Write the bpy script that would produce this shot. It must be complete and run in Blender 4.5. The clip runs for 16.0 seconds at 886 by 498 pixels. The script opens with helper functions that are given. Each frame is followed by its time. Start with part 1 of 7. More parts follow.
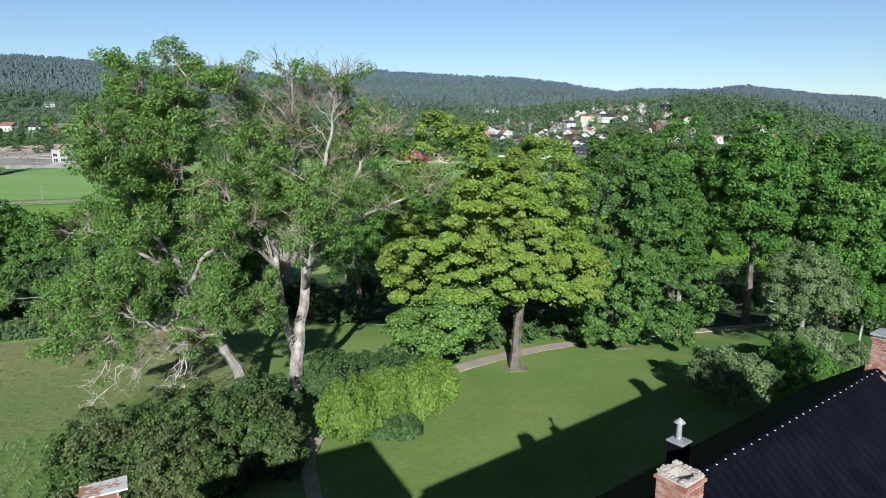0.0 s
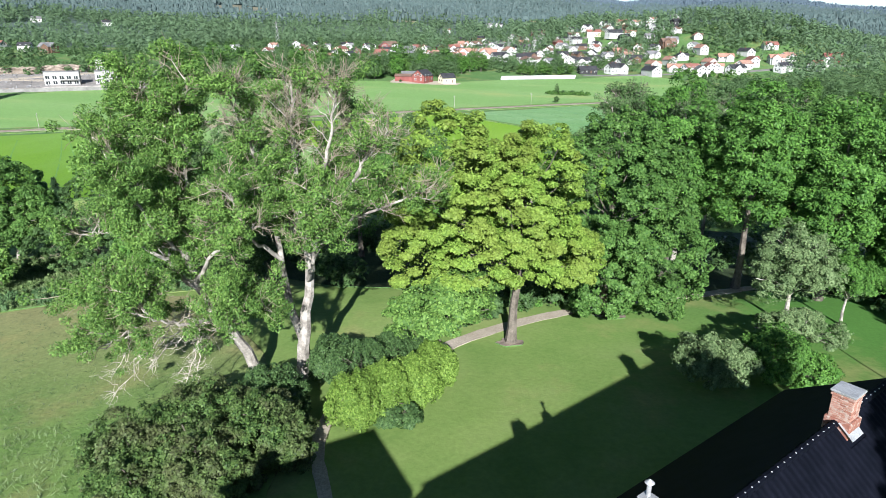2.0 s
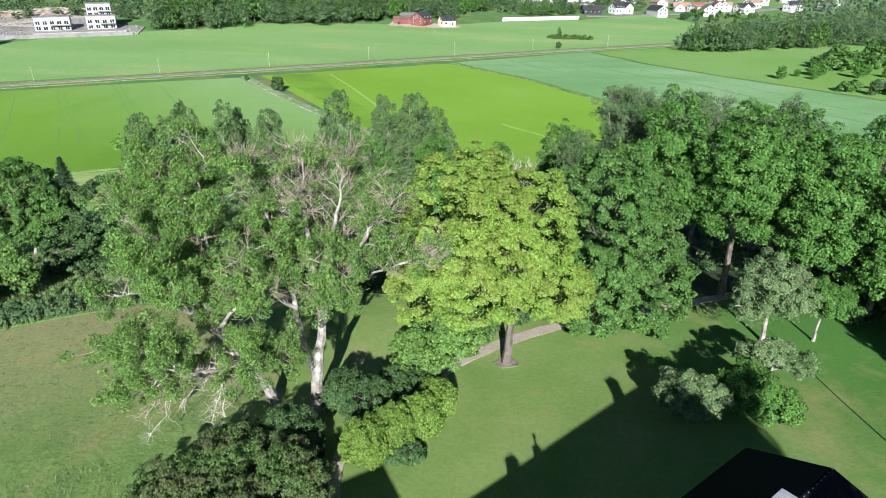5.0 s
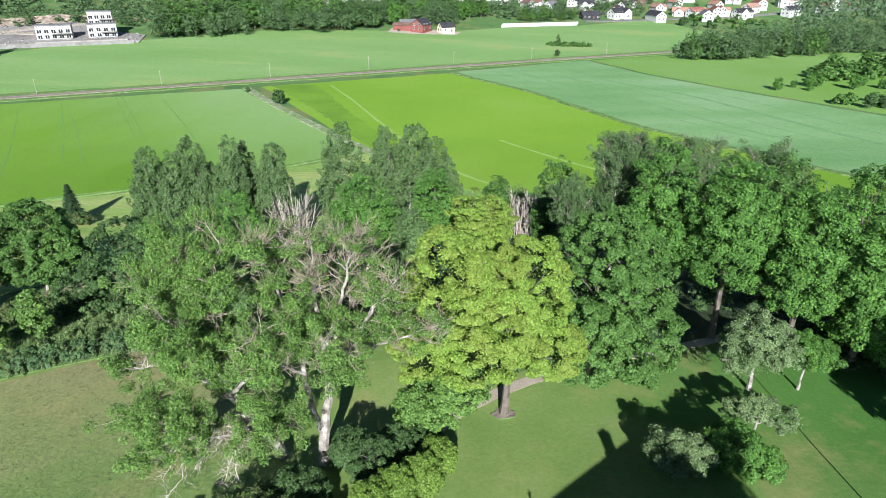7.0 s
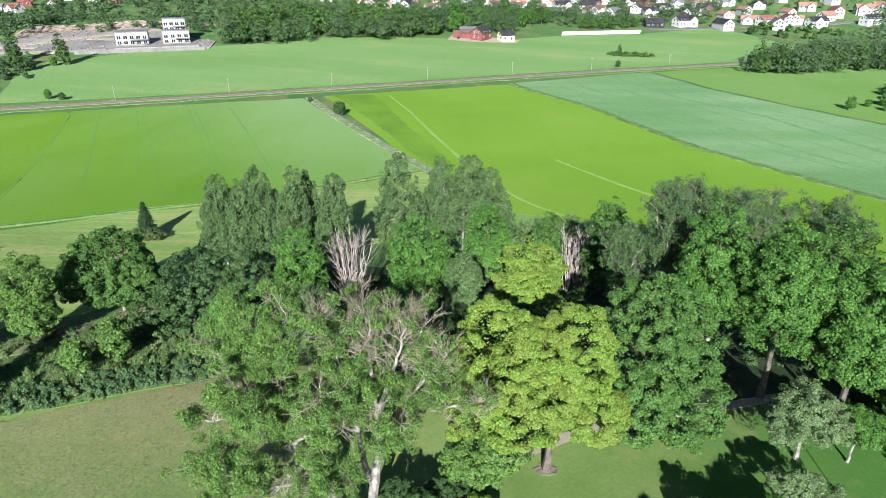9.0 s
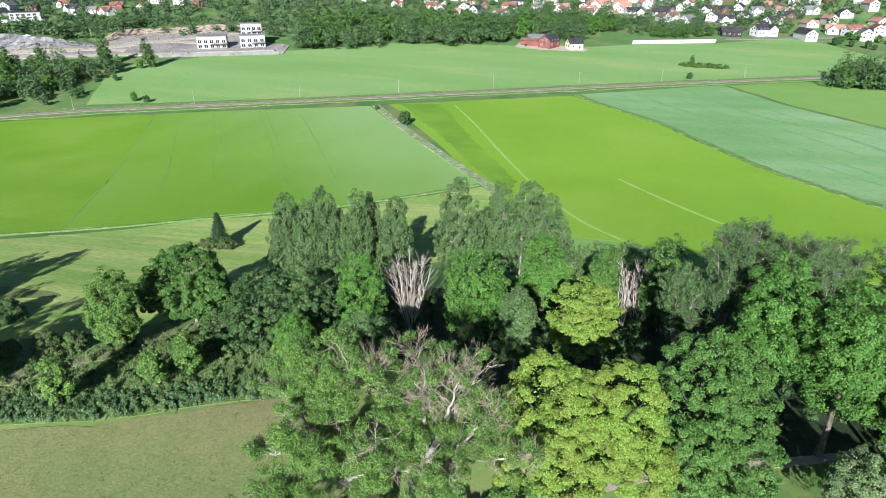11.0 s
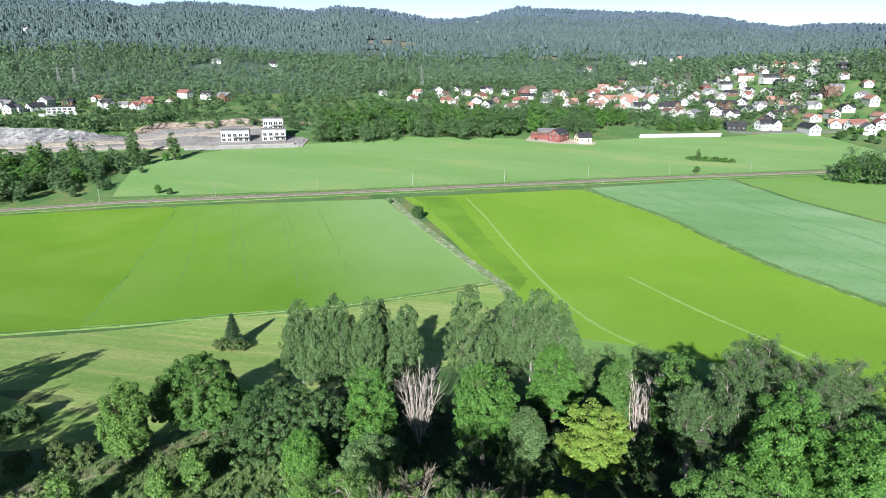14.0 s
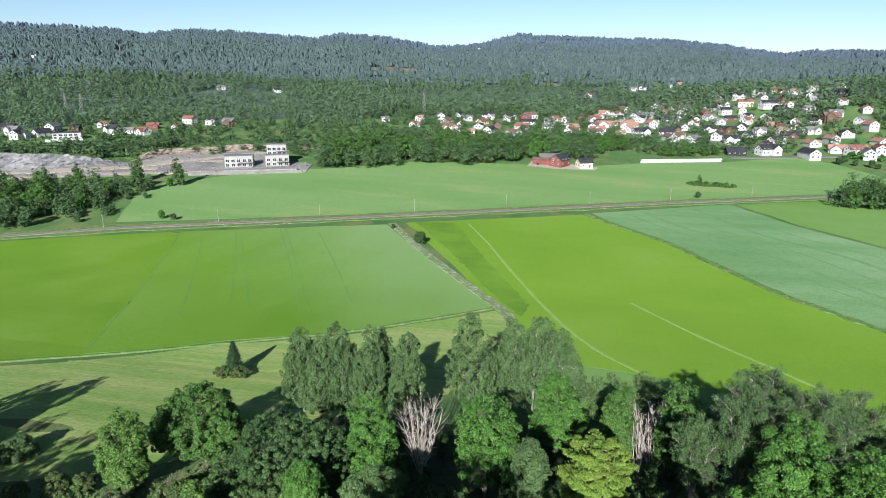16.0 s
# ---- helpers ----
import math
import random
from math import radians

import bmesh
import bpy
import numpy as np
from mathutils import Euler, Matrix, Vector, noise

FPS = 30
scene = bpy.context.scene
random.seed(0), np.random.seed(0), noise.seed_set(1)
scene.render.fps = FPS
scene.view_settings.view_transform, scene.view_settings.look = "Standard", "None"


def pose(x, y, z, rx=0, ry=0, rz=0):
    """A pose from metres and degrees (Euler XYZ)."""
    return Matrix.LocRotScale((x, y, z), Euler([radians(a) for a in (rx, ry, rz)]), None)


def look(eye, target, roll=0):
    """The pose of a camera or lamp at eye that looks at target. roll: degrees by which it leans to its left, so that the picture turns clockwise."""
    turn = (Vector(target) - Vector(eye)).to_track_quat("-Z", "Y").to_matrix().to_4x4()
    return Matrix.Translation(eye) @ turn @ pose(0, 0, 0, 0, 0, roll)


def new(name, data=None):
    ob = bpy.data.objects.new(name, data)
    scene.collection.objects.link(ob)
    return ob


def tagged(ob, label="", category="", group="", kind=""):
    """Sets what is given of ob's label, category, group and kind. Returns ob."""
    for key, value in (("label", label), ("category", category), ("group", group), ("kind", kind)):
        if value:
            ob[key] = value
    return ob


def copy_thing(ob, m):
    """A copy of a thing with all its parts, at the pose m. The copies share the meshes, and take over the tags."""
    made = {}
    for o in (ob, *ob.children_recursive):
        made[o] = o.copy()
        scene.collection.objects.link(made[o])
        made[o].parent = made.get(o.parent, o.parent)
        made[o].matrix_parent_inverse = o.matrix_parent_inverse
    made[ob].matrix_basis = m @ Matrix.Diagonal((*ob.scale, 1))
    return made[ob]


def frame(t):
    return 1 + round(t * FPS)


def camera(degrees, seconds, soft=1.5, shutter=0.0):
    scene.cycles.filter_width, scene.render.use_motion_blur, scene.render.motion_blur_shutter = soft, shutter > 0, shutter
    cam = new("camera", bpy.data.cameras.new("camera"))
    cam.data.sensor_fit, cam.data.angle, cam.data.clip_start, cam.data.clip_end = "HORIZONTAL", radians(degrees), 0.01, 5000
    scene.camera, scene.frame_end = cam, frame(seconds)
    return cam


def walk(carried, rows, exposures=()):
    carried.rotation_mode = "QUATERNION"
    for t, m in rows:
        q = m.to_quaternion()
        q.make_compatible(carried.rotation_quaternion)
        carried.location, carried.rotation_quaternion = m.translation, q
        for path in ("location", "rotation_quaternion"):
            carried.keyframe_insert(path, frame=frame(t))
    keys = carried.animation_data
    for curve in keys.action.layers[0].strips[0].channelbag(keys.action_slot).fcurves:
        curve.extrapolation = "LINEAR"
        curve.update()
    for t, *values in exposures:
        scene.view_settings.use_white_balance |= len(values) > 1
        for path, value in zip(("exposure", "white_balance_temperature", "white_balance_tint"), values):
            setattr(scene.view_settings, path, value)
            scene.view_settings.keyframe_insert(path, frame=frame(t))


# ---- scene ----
cam = camera(71.38, 16.0, soft=0.65)
# seconds, eye, heading, pitch, roll: a straight climb with one slow turn to the left
PATH = [
    (0, -0.104, 0.142, 25.000, -0.000, -10.777, -0.072),
    (0.5, -0.023, 0.187, 26.072, 0.105, -14.182, -0.013),
    (1, 0.017, 0.178, 27.166, 0.119, -16.642, -0.009),
    (1.5, 0.036, 0.191, 28.336, 0.125, -17.414, -0.032),
    (2, 0.055, 0.099, 29.713, 0.143, -18.388, -0.039),
    (2.5, 0.079, 0.039, 31.047, 0.123, -20.032, -0.026),
    (3, 0.076, -0.024, 32.439, 0.135, -21.701, 0.022),
    (5.5, -0.056, -0.091, 38.916, 0.126, -24.289, 0.038),
    (6, -0.070, -0.101, 40.283, 0.095, -24.321, 0.068),
    (6.5, -0.094, -0.148, 41.666, 0.103, -24.342, 0.046),
    (7, -0.096, -0.196, 43.111, 0.080, -24.383, 0.054),
    (7.5, -0.086, -0.194, 44.562, 0.194, -24.409, 0.097),
    (8, -0.080, -0.141, 46.023, 0.808, -24.447, 0.094),
    (8.5, -0.113, -0.110, 47.463, 2.380, -24.470, 0.111),
    (9, -0.147, -0.057, 48.788, 5.324, -24.464, 0.063),
    (11.5, -0.095, 0.035, 54.191, 11.649, -24.352, -0.049),
    (12, -0.033, 0.062, 55.131, 11.921, -23.569, -0.052),
    (12.5, 0.059, 0.005, 56.021, 12.109, -21.770, -0.095),
    (13, 0.108, -0.004, 56.835, 12.248, -19.876, -0.071),
    (13.5, 0.198, 0.000, 57.554, 12.386, -18.262, -0.054),
    (14, 0.235, -0.031, 58.229, 12.501, -16.962, -0.066),
    (14.5, 0.272, -0.040, 58.487, 12.554, -16.211, -0.054),
    (15, 0.318, -0.030, 58.668, 12.631, -15.619, -0.043),
    (15.5, 0.285, -0.052, 58.819, 12.663, -15.179, -0.042),
    (16, 0.297, -0.062, 59.000, 12.709, -14.765, -0.029),
]
walk(cam, [(t, pose(x, y, z, 90 + pitch, 0, yaw) @ pose(0, 0, 0, 0, 0, -roll)) for t, x, y, z, yaw, pitch, roll in PATH],
     exposures=((0.0, 0.62, 5880, 11), (0.5, 0.67, 5880, 11), (1.0, 1.06, 5880, 11), (2.0, 1.21, 5880, 11), (3.0, 1.14, 5880, 11), (7.0, 1.06, 5880, 11), (12.0, 1.09, 5880, 11), (13.5, 1.10, 5880, 11), (14.5, 1.10, 5880, 11), (15.4, 1.05, 5880, 11), (16.0, 0.80, 5880, 11)))

# ---- world and sun ----
SUN_ELEVATION = 26.0
world = bpy.data.worlds.new("sky")
scene.world = world
world.use_nodes = True
wn = world.node_tree.nodes
sky = wn.new("ShaderNodeTexSky")
sky.sky_type, sky.sun_disc = "NISHITA", False
sky.sun_elevation, sky.sun_rotation = radians(SUN_ELEVATION), radians(180)
sky.air_density, sky.dust_density, sky.ozone_density = 1.0, 0.08, 2.5
wn["Background"].inputs["Strength"].default_value = 0.07
# pale haze low over the horizon, the same all the way round, thinning upwards
way = wn.new("ShaderNodeTexCoord")
split = wn.new("ShaderNodeSeparateXYZ")
haze = wn.new("ShaderNodeValToRGB")
for stop, (at, v) in zip((haze.color_ramp.elements[0], haze.color_ramp.elements.new(0.2), haze.color_ramp.elements.new(0.38), haze.color_ramp.elements[-1]), ((0.0, 0.96), (0.2, 0.96), (0.38, 0.62), (0.75, 0.24))):
    stop.position, stop.color = at, (v, v, v, 1)
thin = wn.new("ShaderNodeMix")
thin.data_type, thin.blend_type = "RGBA", "MULTIPLY"
thin.inputs[0].default_value = 1.0
world.node_tree.links.new(way.outputs["Generated"], split.inputs[0])
world.node_tree.links.new(split.outputs["Z"], haze.inputs["Fac"])
world.node_tree.links.new(sky.outputs[0], thin.inputs[6])
world.node_tree.links.new(haze.outputs[0], thin.inputs[7])
world.node_tree.links.new(thin.outputs[2], wn["Background"].inputs["Color"])
sun = new("sun", bpy.data.lights.new("sun", "SUN"))
sun.data.energy, sun.data.angle, sun.data.color = 5.0, radians(0.53), (1.0, 0.95, 0.87)
sun.matrix_world = look((0, -100, 100 * math.tan(radians(SUN_ELEVATION))), (0, 0, 0))

# ---- lie of the land ----
Y_KNOTS = (-3000, -300, -50, 10, 20, 32, 42, 52, 60, 75, 90, 110, 150, 180, 4000)
Z_KNOTS = (30, 14, 11.5, 10.6, 10, 9, 8.1, 7.5, 6.5, 4.2, 2, -0.5, -3, -4, -4)
RIDGE_AZ = (-90, -47, -43, -39.5, -37.6, -34, -31, -26.6, -23.7, -21.8, -18, -13.4, -9.4, -6, -2, 2.6, 7.2, 11.5, 15.2, 17.1, 21.7, 25.5, 30.7, 35, 90)
RIDGE_EL = (3.6, 4.48, 4.46, 4.33, 4.07, 4.6, 4.56, 4.26, 4.03, 4.42, 4.23, 3.44, 3.67, 4.45, 4.17, 3.96, 3.77, 3.14, 2.5, 2.74, 2.53, 2.8, 1.9, 1.5, 2.0)


def smooth(a, b, v):
    k = np.clip((v - a) / (b - a), 0, 1)
    return k * k * (3 - 2 * k)


def waves(x, y, size, seed=0):
    """Gentle uneven ground, about -1 to 1."""
    u, v = x / size, y / size
    return (np.sin(u * 1.3 + 1.7 * np.sin(v * 0.9 + seed) + seed) + np.sin(v * 1.7 + 1.3 * np.sin(u * 1.1 + 2 * seed)) + 0.6 * np.sin(2.7 * u - 2.3 * v + seed)) / 2.6


def beyond_rail(x, y):
    return (y - (335 + 0.486 * x)) * 0.9


def ground(x, y):
    x, y = np.asarray(x, float), np.asarray(y, float)
    z = (np.interp(y - 2, Y_KNOTS, Z_KNOTS) + np.interp(y, Y_KNOTS, Z_KNOTS) + np.interp(y + 2, Y_KNOTS, Z_KNOTS)) / 3
    z = z - 3.0 * np.clip((-15 - x) / 60, 0, 1) * np.clip((75 - y) / 40, 0, 1)
    u = np.where(y > 60, beyond_rail(x, y), 0)
    z = z + np.interp(u, (0, 12, 110, 350, 700, 5000), (0, 0.4, 8.25, 30, 45, 60))
    d, az = np.hypot(x, y), np.degrees(np.arctan2(x, y))
    far = np.interp(az, (-90, -30, -14, -8, 90), (1800, 1850, 1950, 2080, 2130))
    top = 59 + far * np.tan(np.radians(np.interp(az, RIDGE_AZ, RIDGE_EL) + 0.03)) - 8
    k = np.clip((d - 760) / (far - 760), 0, 1.35)
    rise = np.where(k < 1, k ** 1.25, np.maximum(0, 2 - k))
    bumps = (waves(x, y, 150, 1) * 9 + waves(x, y, 60, 2) * 3) * smooth(700, 1100, d) * np.clip(1.15 - k, 0, 1)
    front = y > 0
    z = z + np.where(front, (top - z) * rise + bumps, 0)
    for a, dist, high, wide in ((12.7, 850, 16, 75), (26, 820, 34, 95), (20.5, 900, 10, 70)):
        cx, cy = dist * math.sin(radians(a)), dist * math.cos(radians(a))
        z = z + high * np.exp(-((x - cx) ** 2 + (y - cy) ** 2) / (2 * wide * wide))
    return z


def gz(x, y):
    return float(ground(x, y))


# ---- materials ----
def material(name, rough=0.8, spec=0.3):
    m = bpy.data.materials.new(name)
    m.use_nodes = True
    b = m.node_tree.nodes["Principled BSDF"]
    b.inputs["Roughness"].default_value, b.inputs["Specular IOR Level"].default_value = rough, spec
    return m, m.node_tree, b


def node(tree, kind, **inputs):
    n = tree.nodes.new(kind)
    for key, value in inputs.items():
        n.inputs[key.replace("_", " ")].default_value = value
    return n


def noise_of(tree, scale, detail=4, rough=0.55, space="Object"):
    c = tree.nodes.new("ShaderNodeTexCoord") if space == "Object" else tree.nodes.new("ShaderNodeNewGeometry")
    n = node(tree, "ShaderNodeTexNoise", Scale=scale, Detail=detail, Roughness=rough)
    tree.links.new(c.outputs["Object" if space == "Object" else "Position"], n.inputs["Vector"])
    return n


def ramp(tree, source, stops):
    r = tree.nodes.new("ShaderNodeValToRGB")
    els = r.color_ramp.elements
    while len(els) < len(stops):
        els.new(0.5)
    for e, (at, col) in zip(els, stops):
        e.position, e.color = at, (*col, 1)
    tree.links.new(source, r.inputs["Fac"])
    return r


def blend(tree, fac, a, b, mode="MIX"):
    m = tree.nodes.new("ShaderNodeMix")
    m.data_type, m.blend_type = "RGBA", mode
    for sock, v in ((m.inputs[0], fac), (m.inputs[6], a), (m.inputs[7], b)):
        if isinstance(v, (int, float)):
            sock.default_value = v
        elif isinstance(v, tuple):
            sock.default_value = (*v, 1)
        else:
            tree.links.new(v, sock)
    return m.outputs[2]


def bumped(tree, b, source, strength, distance):
    n = node(tree, "ShaderNodeBump", Strength=strength, Distance=distance)
    tree.links.new(source, n.inputs["Height"])
    tree.links.new(n.outputs[0], b.inputs["Normal"])


def plain(name, c1, c2, scale, rough=0.8, spec=0.3, bump=0.3, dist=0.02, metal=0.0, fine=None):
    """Two tones by coarse noise, speckled by fine noise, with fine relief."""
    m, t, b = material(name, rough, spec)
    coarse, small = noise_of(t, scale, 5, space="World"), noise_of(t, fine or scale * 9, 4, space="World")
    base = ramp(t, coarse.outputs[0], ((0.32, c1), (0.68, c2))).outputs[0]
    speck = ramp(t, small.outputs[0], ((0.3, (0.72, 0.72, 0.72)), (0.7, (1.18, 1.18, 1.18)))).outputs[0]
    t.links.new(blend(t, 1.0, base, speck, "MULTIPLY"), b.inputs["Base Color"])
    b.inputs["Metallic"].default_value = metal
    bumped(t, b, small.outputs[0], bump, dist)
    return m


def cooler(col):
    return (col[0], col[1], min(1.0, col[2] * 1.4 + 0.004))


def leafy(name, dark, light, glow=0.35, tint=None, clump=0.35):
    """Leaves: each its own tone, clumps of other tones, light shining through."""
    dark, light, tint, glow = cooler(tuple(0.7 * v for v in dark)), cooler(light), cooler(tint) if tint else None, glow * 0.7
    m, t, b = material(name, 0.55, 0.2)
    geo = t.nodes.new("ShaderNodeNewGeometry")
    big = noise_of(t, clump, 3, space="World")
    own = ramp(t, geo.outputs["Random Per Island"], ((0.0, dark), (1.0, light)))
    col = blend(t, ramp(t, big.outputs[0], ((0.42, (0, 0, 0)), (0.62, (1, 1, 1)))).outputs[0], own.outputs[0], tint or tuple(v * 0.75 for v in dark))
    col = blend(t, 0.35, own.outputs[0], col)
    t.links.new(col, b.inputs["Base Color"])
    tr = t.nodes.new("ShaderNodeBsdfTranslucent")
    t.links.new(col, tr.inputs["Color"])
    mix = node(t, "ShaderNodeMixShader", Fac=glow)
    t.links.new(b.outputs[0], mix.inputs[1])
    t.links.new(tr.outputs[0], mix.inputs[2])
    t.links.new(mix.outputs[0], t.nodes["Material Output"].inputs["Surface"])
    return m


def turf(name, tones, patch, drift=None, dry=None, dry_size=0.06, dry_edge=(0.5, 0.62), stretch=(1, 1, 1), turn=0.0, bump=0.5, speck=1.0):
    """Grass or crop seen from above: patches, fine mottling, dry or streaked parts."""
    tones = [cooler(c) for c in tones]
    m, t, b = material(name, 0.85, 0.15)
    g = t.nodes.new("ShaderNodeNewGeometry")
    mp = node(t, "ShaderNodeMapping", Scale=stretch, Rotation=(0, 0, turn))
    t.links.new(g.outputs["Position"], mp.inputs["Vector"])

    def tex(scale, detail=5, rough=0.6):
        n = node(t, "ShaderNodeTexNoise", Scale=scale, Detail=detail, Roughness=rough)
        t.links.new(mp.outputs[0], n.inputs["Vector"])
        return n.outputs[0]
    col = ramp(t, tex(patch), ((0.3, tones[0]), (0.5, tones[1]), (0.72, tones[2]))).outputs[0]
    if drift:
        # another tone gains ground across the field, with a ragged front
        along, start, end, tone = drift
        dot = t.nodes.new("ShaderNodeVectorMath")
        dot.operation = "DOT_PRODUCT"
        dot.inputs[1].default_value = along
        t.links.new(g.outputs["Position"], dot.inputs[0])
        wob = node(t, "ShaderNodeTexNoise", Scale=0.02, Detail=5, Roughness=0.6)
        t.links.new(mp.outputs[0], wob.inputs["Vector"])
        add = t.nodes.new("ShaderNodeMath")
        add.operation = "MULTIPLY_ADD"
        add.inputs[1].default_value = (end - start) * 0.9
        t.links.new(wob.outputs[0], add.inputs[0])
        t.links.new(dot.outputs["Value"], add.inputs[2])
        span = t.nodes.new("ShaderNodeMapRange")
        span.inputs["From Min"].default_value, span.inputs["From Max"].default_value = start + (end - start) * 0.45, end + (end - start) * 0.45
        t.links.new(add.outputs[0], span.inputs["Value"])
        col = blend(t, span.outputs[0], col, cooler(tone))
    if dry:
        col = blend(t, ramp(t, tex(dry_size, 6, 0.65), ((dry_edge[0], (0, 0, 0)), (dry_edge[1], (1, 1, 1)))).outputs[0], col, dry)
    fine = tex(3.0, 6, 0.7)
    col = blend(t, 1.0, col, ramp(t, fine, ((0.25, (1 - 0.45 * speck, 1 - 0.42 * speck, 1 - 0.45 * speck)), (0.75, (1 + 0.4 * speck, 1 + 0.4 * speck, 1 + 0.35 * speck)))).outputs[0], "MULTIPLY")
    t.links.new(col, b.inputs["Base Color"])
    bumped(t, b, fine, bump, 0.12)
    return m


M = {}
M["lawn"] = turf("lawn_grass", ((0.138, 0.232, 0.037), (0.195, 0.278, 0.054), (0.255, 0.308, 0.08)), 0.1, drift=((1.0, 0.3, 0), 19, 48, (0.078, 0.185, 0.024)), dry=(0.31, 0.285, 0.12), dry_size=0.09, dry_edge=(0.54, 0.78), bump=0.2, speck=0.4)
M["meadow"] = turf("meadow_grass", ((0.12, 0.222, 0.036), (0.17, 0.265, 0.05), (0.23, 0.285, 0.075)), 0.2, drift=((0, 1, 0), 30, 58, (0.265, 0.24, 0.085)), dry=(0.29, 0.265, 0.115), dry_size=0.13, dry_edge=(0.53, 0.75), bump=0.6, speck=0.7)
M["rough_grass"] = turf("rough_grass", ((0.07, 0.15, 0.03), (0.1, 0.185, 0.04), (0.14, 0.21, 0.06)), 0.06, dry=(0.17, 0.2, 0.075), dry_size=0.05)
M["hay"] = turf("mown_hay", ((0.17, 0.305, 0.043), (0.245, 0.355, 0.066), (0.3, 0.38, 0.094)), 0.05, dry=(0.395, 0.415, 0.16), dry_size=0.16, dry_edge=(0.46, 0.72), stretch=(0.2, 1.9, 1), turn=-0.27)
M["crop_lime"] = turf("lime_crop", ((0.155, 0.295, 0.012), (0.185, 0.33, 0.018), (0.22, 0.36, 0.034)), 0.012, bump=0.35, speck=0.7)
M["crop_green"] = turf("green_crop", ((0.13, 0.262, 0.008), (0.155, 0.288, 0.013), (0.185, 0.315, 0.028)), 0.03, bump=0.35, speck=0.7)
M["crop_pale"] = turf("pale_crop", ((0.125, 0.258, 0.01), (0.15, 0.286, 0.016), (0.18, 0.312, 0.032)), 0.013, drift=((0.7, 0.7, 0), 40, 135, (0.235, 0.365, 0.1)), stretch=(1.6, 0.5, 1), turn=-0.35, bump=0.35, speck=0.7)
M["crop_smooth"] = turf("smooth_crop", ((0.15, 0.285, 0.035), (0.175, 0.31, 0.05), (0.21, 0.34, 0.08)), 0.013, bump=0.35, speck=0.7)
M["crop_blue"] = turf("blue_green_crop", ((0.13, 0.27, 0.065), (0.185, 0.325, 0.095), (0.25, 0.375, 0.14)), 0.022, stretch=(0.5, 1.5, 1), turn=0.9, bump=0.35)
M["pasture"] = turf("far_pasture", ((0.155, 0.28, 0.058), (0.185, 0.308, 0.072), (0.215, 0.33, 0.092)), 0.015, dry=(0.265, 0.325, 0.12), dry_size=0.03, dry_edge=(0.55, 0.72), stretch=(0.35, 1.3, 1), turn=0.45)
M["weeds"] = turf("ditch_weeds", ((0.08, 0.17, 0.025), (0.13, 0.22, 0.04), (0.2, 0.27, 0.075)), 0.5, dry=(0.3, 0.32, 0.2), dry_size=0.35, dry_edge=(0.55, 0.7), bump=1.0)
# floor colour set very dark to stand in for shade under trees
M["wood_shade_floor"] = turf("woodland_shade_floor", ((0.03, 0.05, 0.015), (0.05, 0.075, 0.022), (0.075, 0.095, 0.03)), 0.3, bump=1.0)
M["gravel"] = plain("gravel_path", (0.36, 0.31, 0.24), (0.48, 0.42, 0.34), 0.6, bump=0.6, fine=9)
M["ballast"] = plain("rail_ballast", (0.16, 0.145, 0.115), (0.26, 0.235, 0.19), 0.4, bump=0.6, fine=4)
M["rock"] = plain("blasted_rock", (0.13, 0.13, 0.135), (0.28, 0.275, 0.27), 0.12, bump=1.0, dist=0.6, fine=0.5)
M["earth"] = plain("bare_earth", (0.2, 0.185, 0.17), (0.36, 0.335, 0.31), 0.06, bump=0.6, fine=0.6)
M["brown_earth"] = plain("raw_brown_earth", (0.2, 0.16, 0.125), (0.34, 0.285, 0.23), 0.12, bump=0.9, dist=0.3, fine=0.8)
# far hillside, its colour lifted to grey-blue to paint in haze
M["hazed_hillside"] = plain("hazed_conifer_hillside", (0.07, 0.105, 0.085), (0.1, 0.14, 0.115), 0.008, bump=1.0, dist=6.0, fine=0.1)
M["bark"] = plain("grey_bark", (0.07, 0.06, 0.048), (0.19, 0.165, 0.135), 1.6, bump=0.9, dist=0.05, fine=9)
M["pale_bark"] = plain("pale_ash_bark", (0.14, 0.125, 0.105), (0.46, 0.425, 0.375), 1.5, bump=0.9, dist=0.04, fine=8)
M["twig"] = plain("grey_bare_twigs", (0.2, 0.17, 0.125), (0.36, 0.31, 0.235), 1.2, bump=0.3, fine=9)
M["dead_wood"] = plain("bleached_dead_wood", (0.34, 0.295, 0.245), (0.54, 0.49, 0.43), 1.2, bump=0.5, fine=9)
M["maple_leaf"] = leafy("maple_leaves", (0.13, 0.24, 0.018), (0.25, 0.385, 0.045), 0.34, tint=(0.215, 0.225, 0.035))
M["ash_leaf"] = leafy("ash_leaves", (0.068, 0.16, 0.02), (0.2, 0.335, 0.05), 0.3)
M["linden_leaf"] = leafy("linden_leaves", (0.055, 0.14, 0.016), (0.14, 0.26, 0.04), 0.3)
M["oak_leaf"] = leafy("oak_leaves", (0.06, 0.16, 0.018), (0.145, 0.3, 0.036), 0.3)
M["apple_leaf"] = leafy("grey_green_leaves", (0.105, 0.185, 0.042), (0.235, 0.32, 0.1), 0.25)
M["birch_leaf"] = leafy("birch_leaves", (0.08, 0.155, 0.03), (0.15, 0.235, 0.06), 0.3)
M["bush_leaf"] = leafy("shrub_leaves", (0.04, 0.095, 0.014), (0.125, 0.205, 0.036), 0.3, tint=(0.13, 0.085, 0.045), clump=0.6)
M["hedge_leaf"] = leafy("bright_hedge_leaves", (0.105, 0.205, 0.016), (0.23, 0.35, 0.046), 0.35)
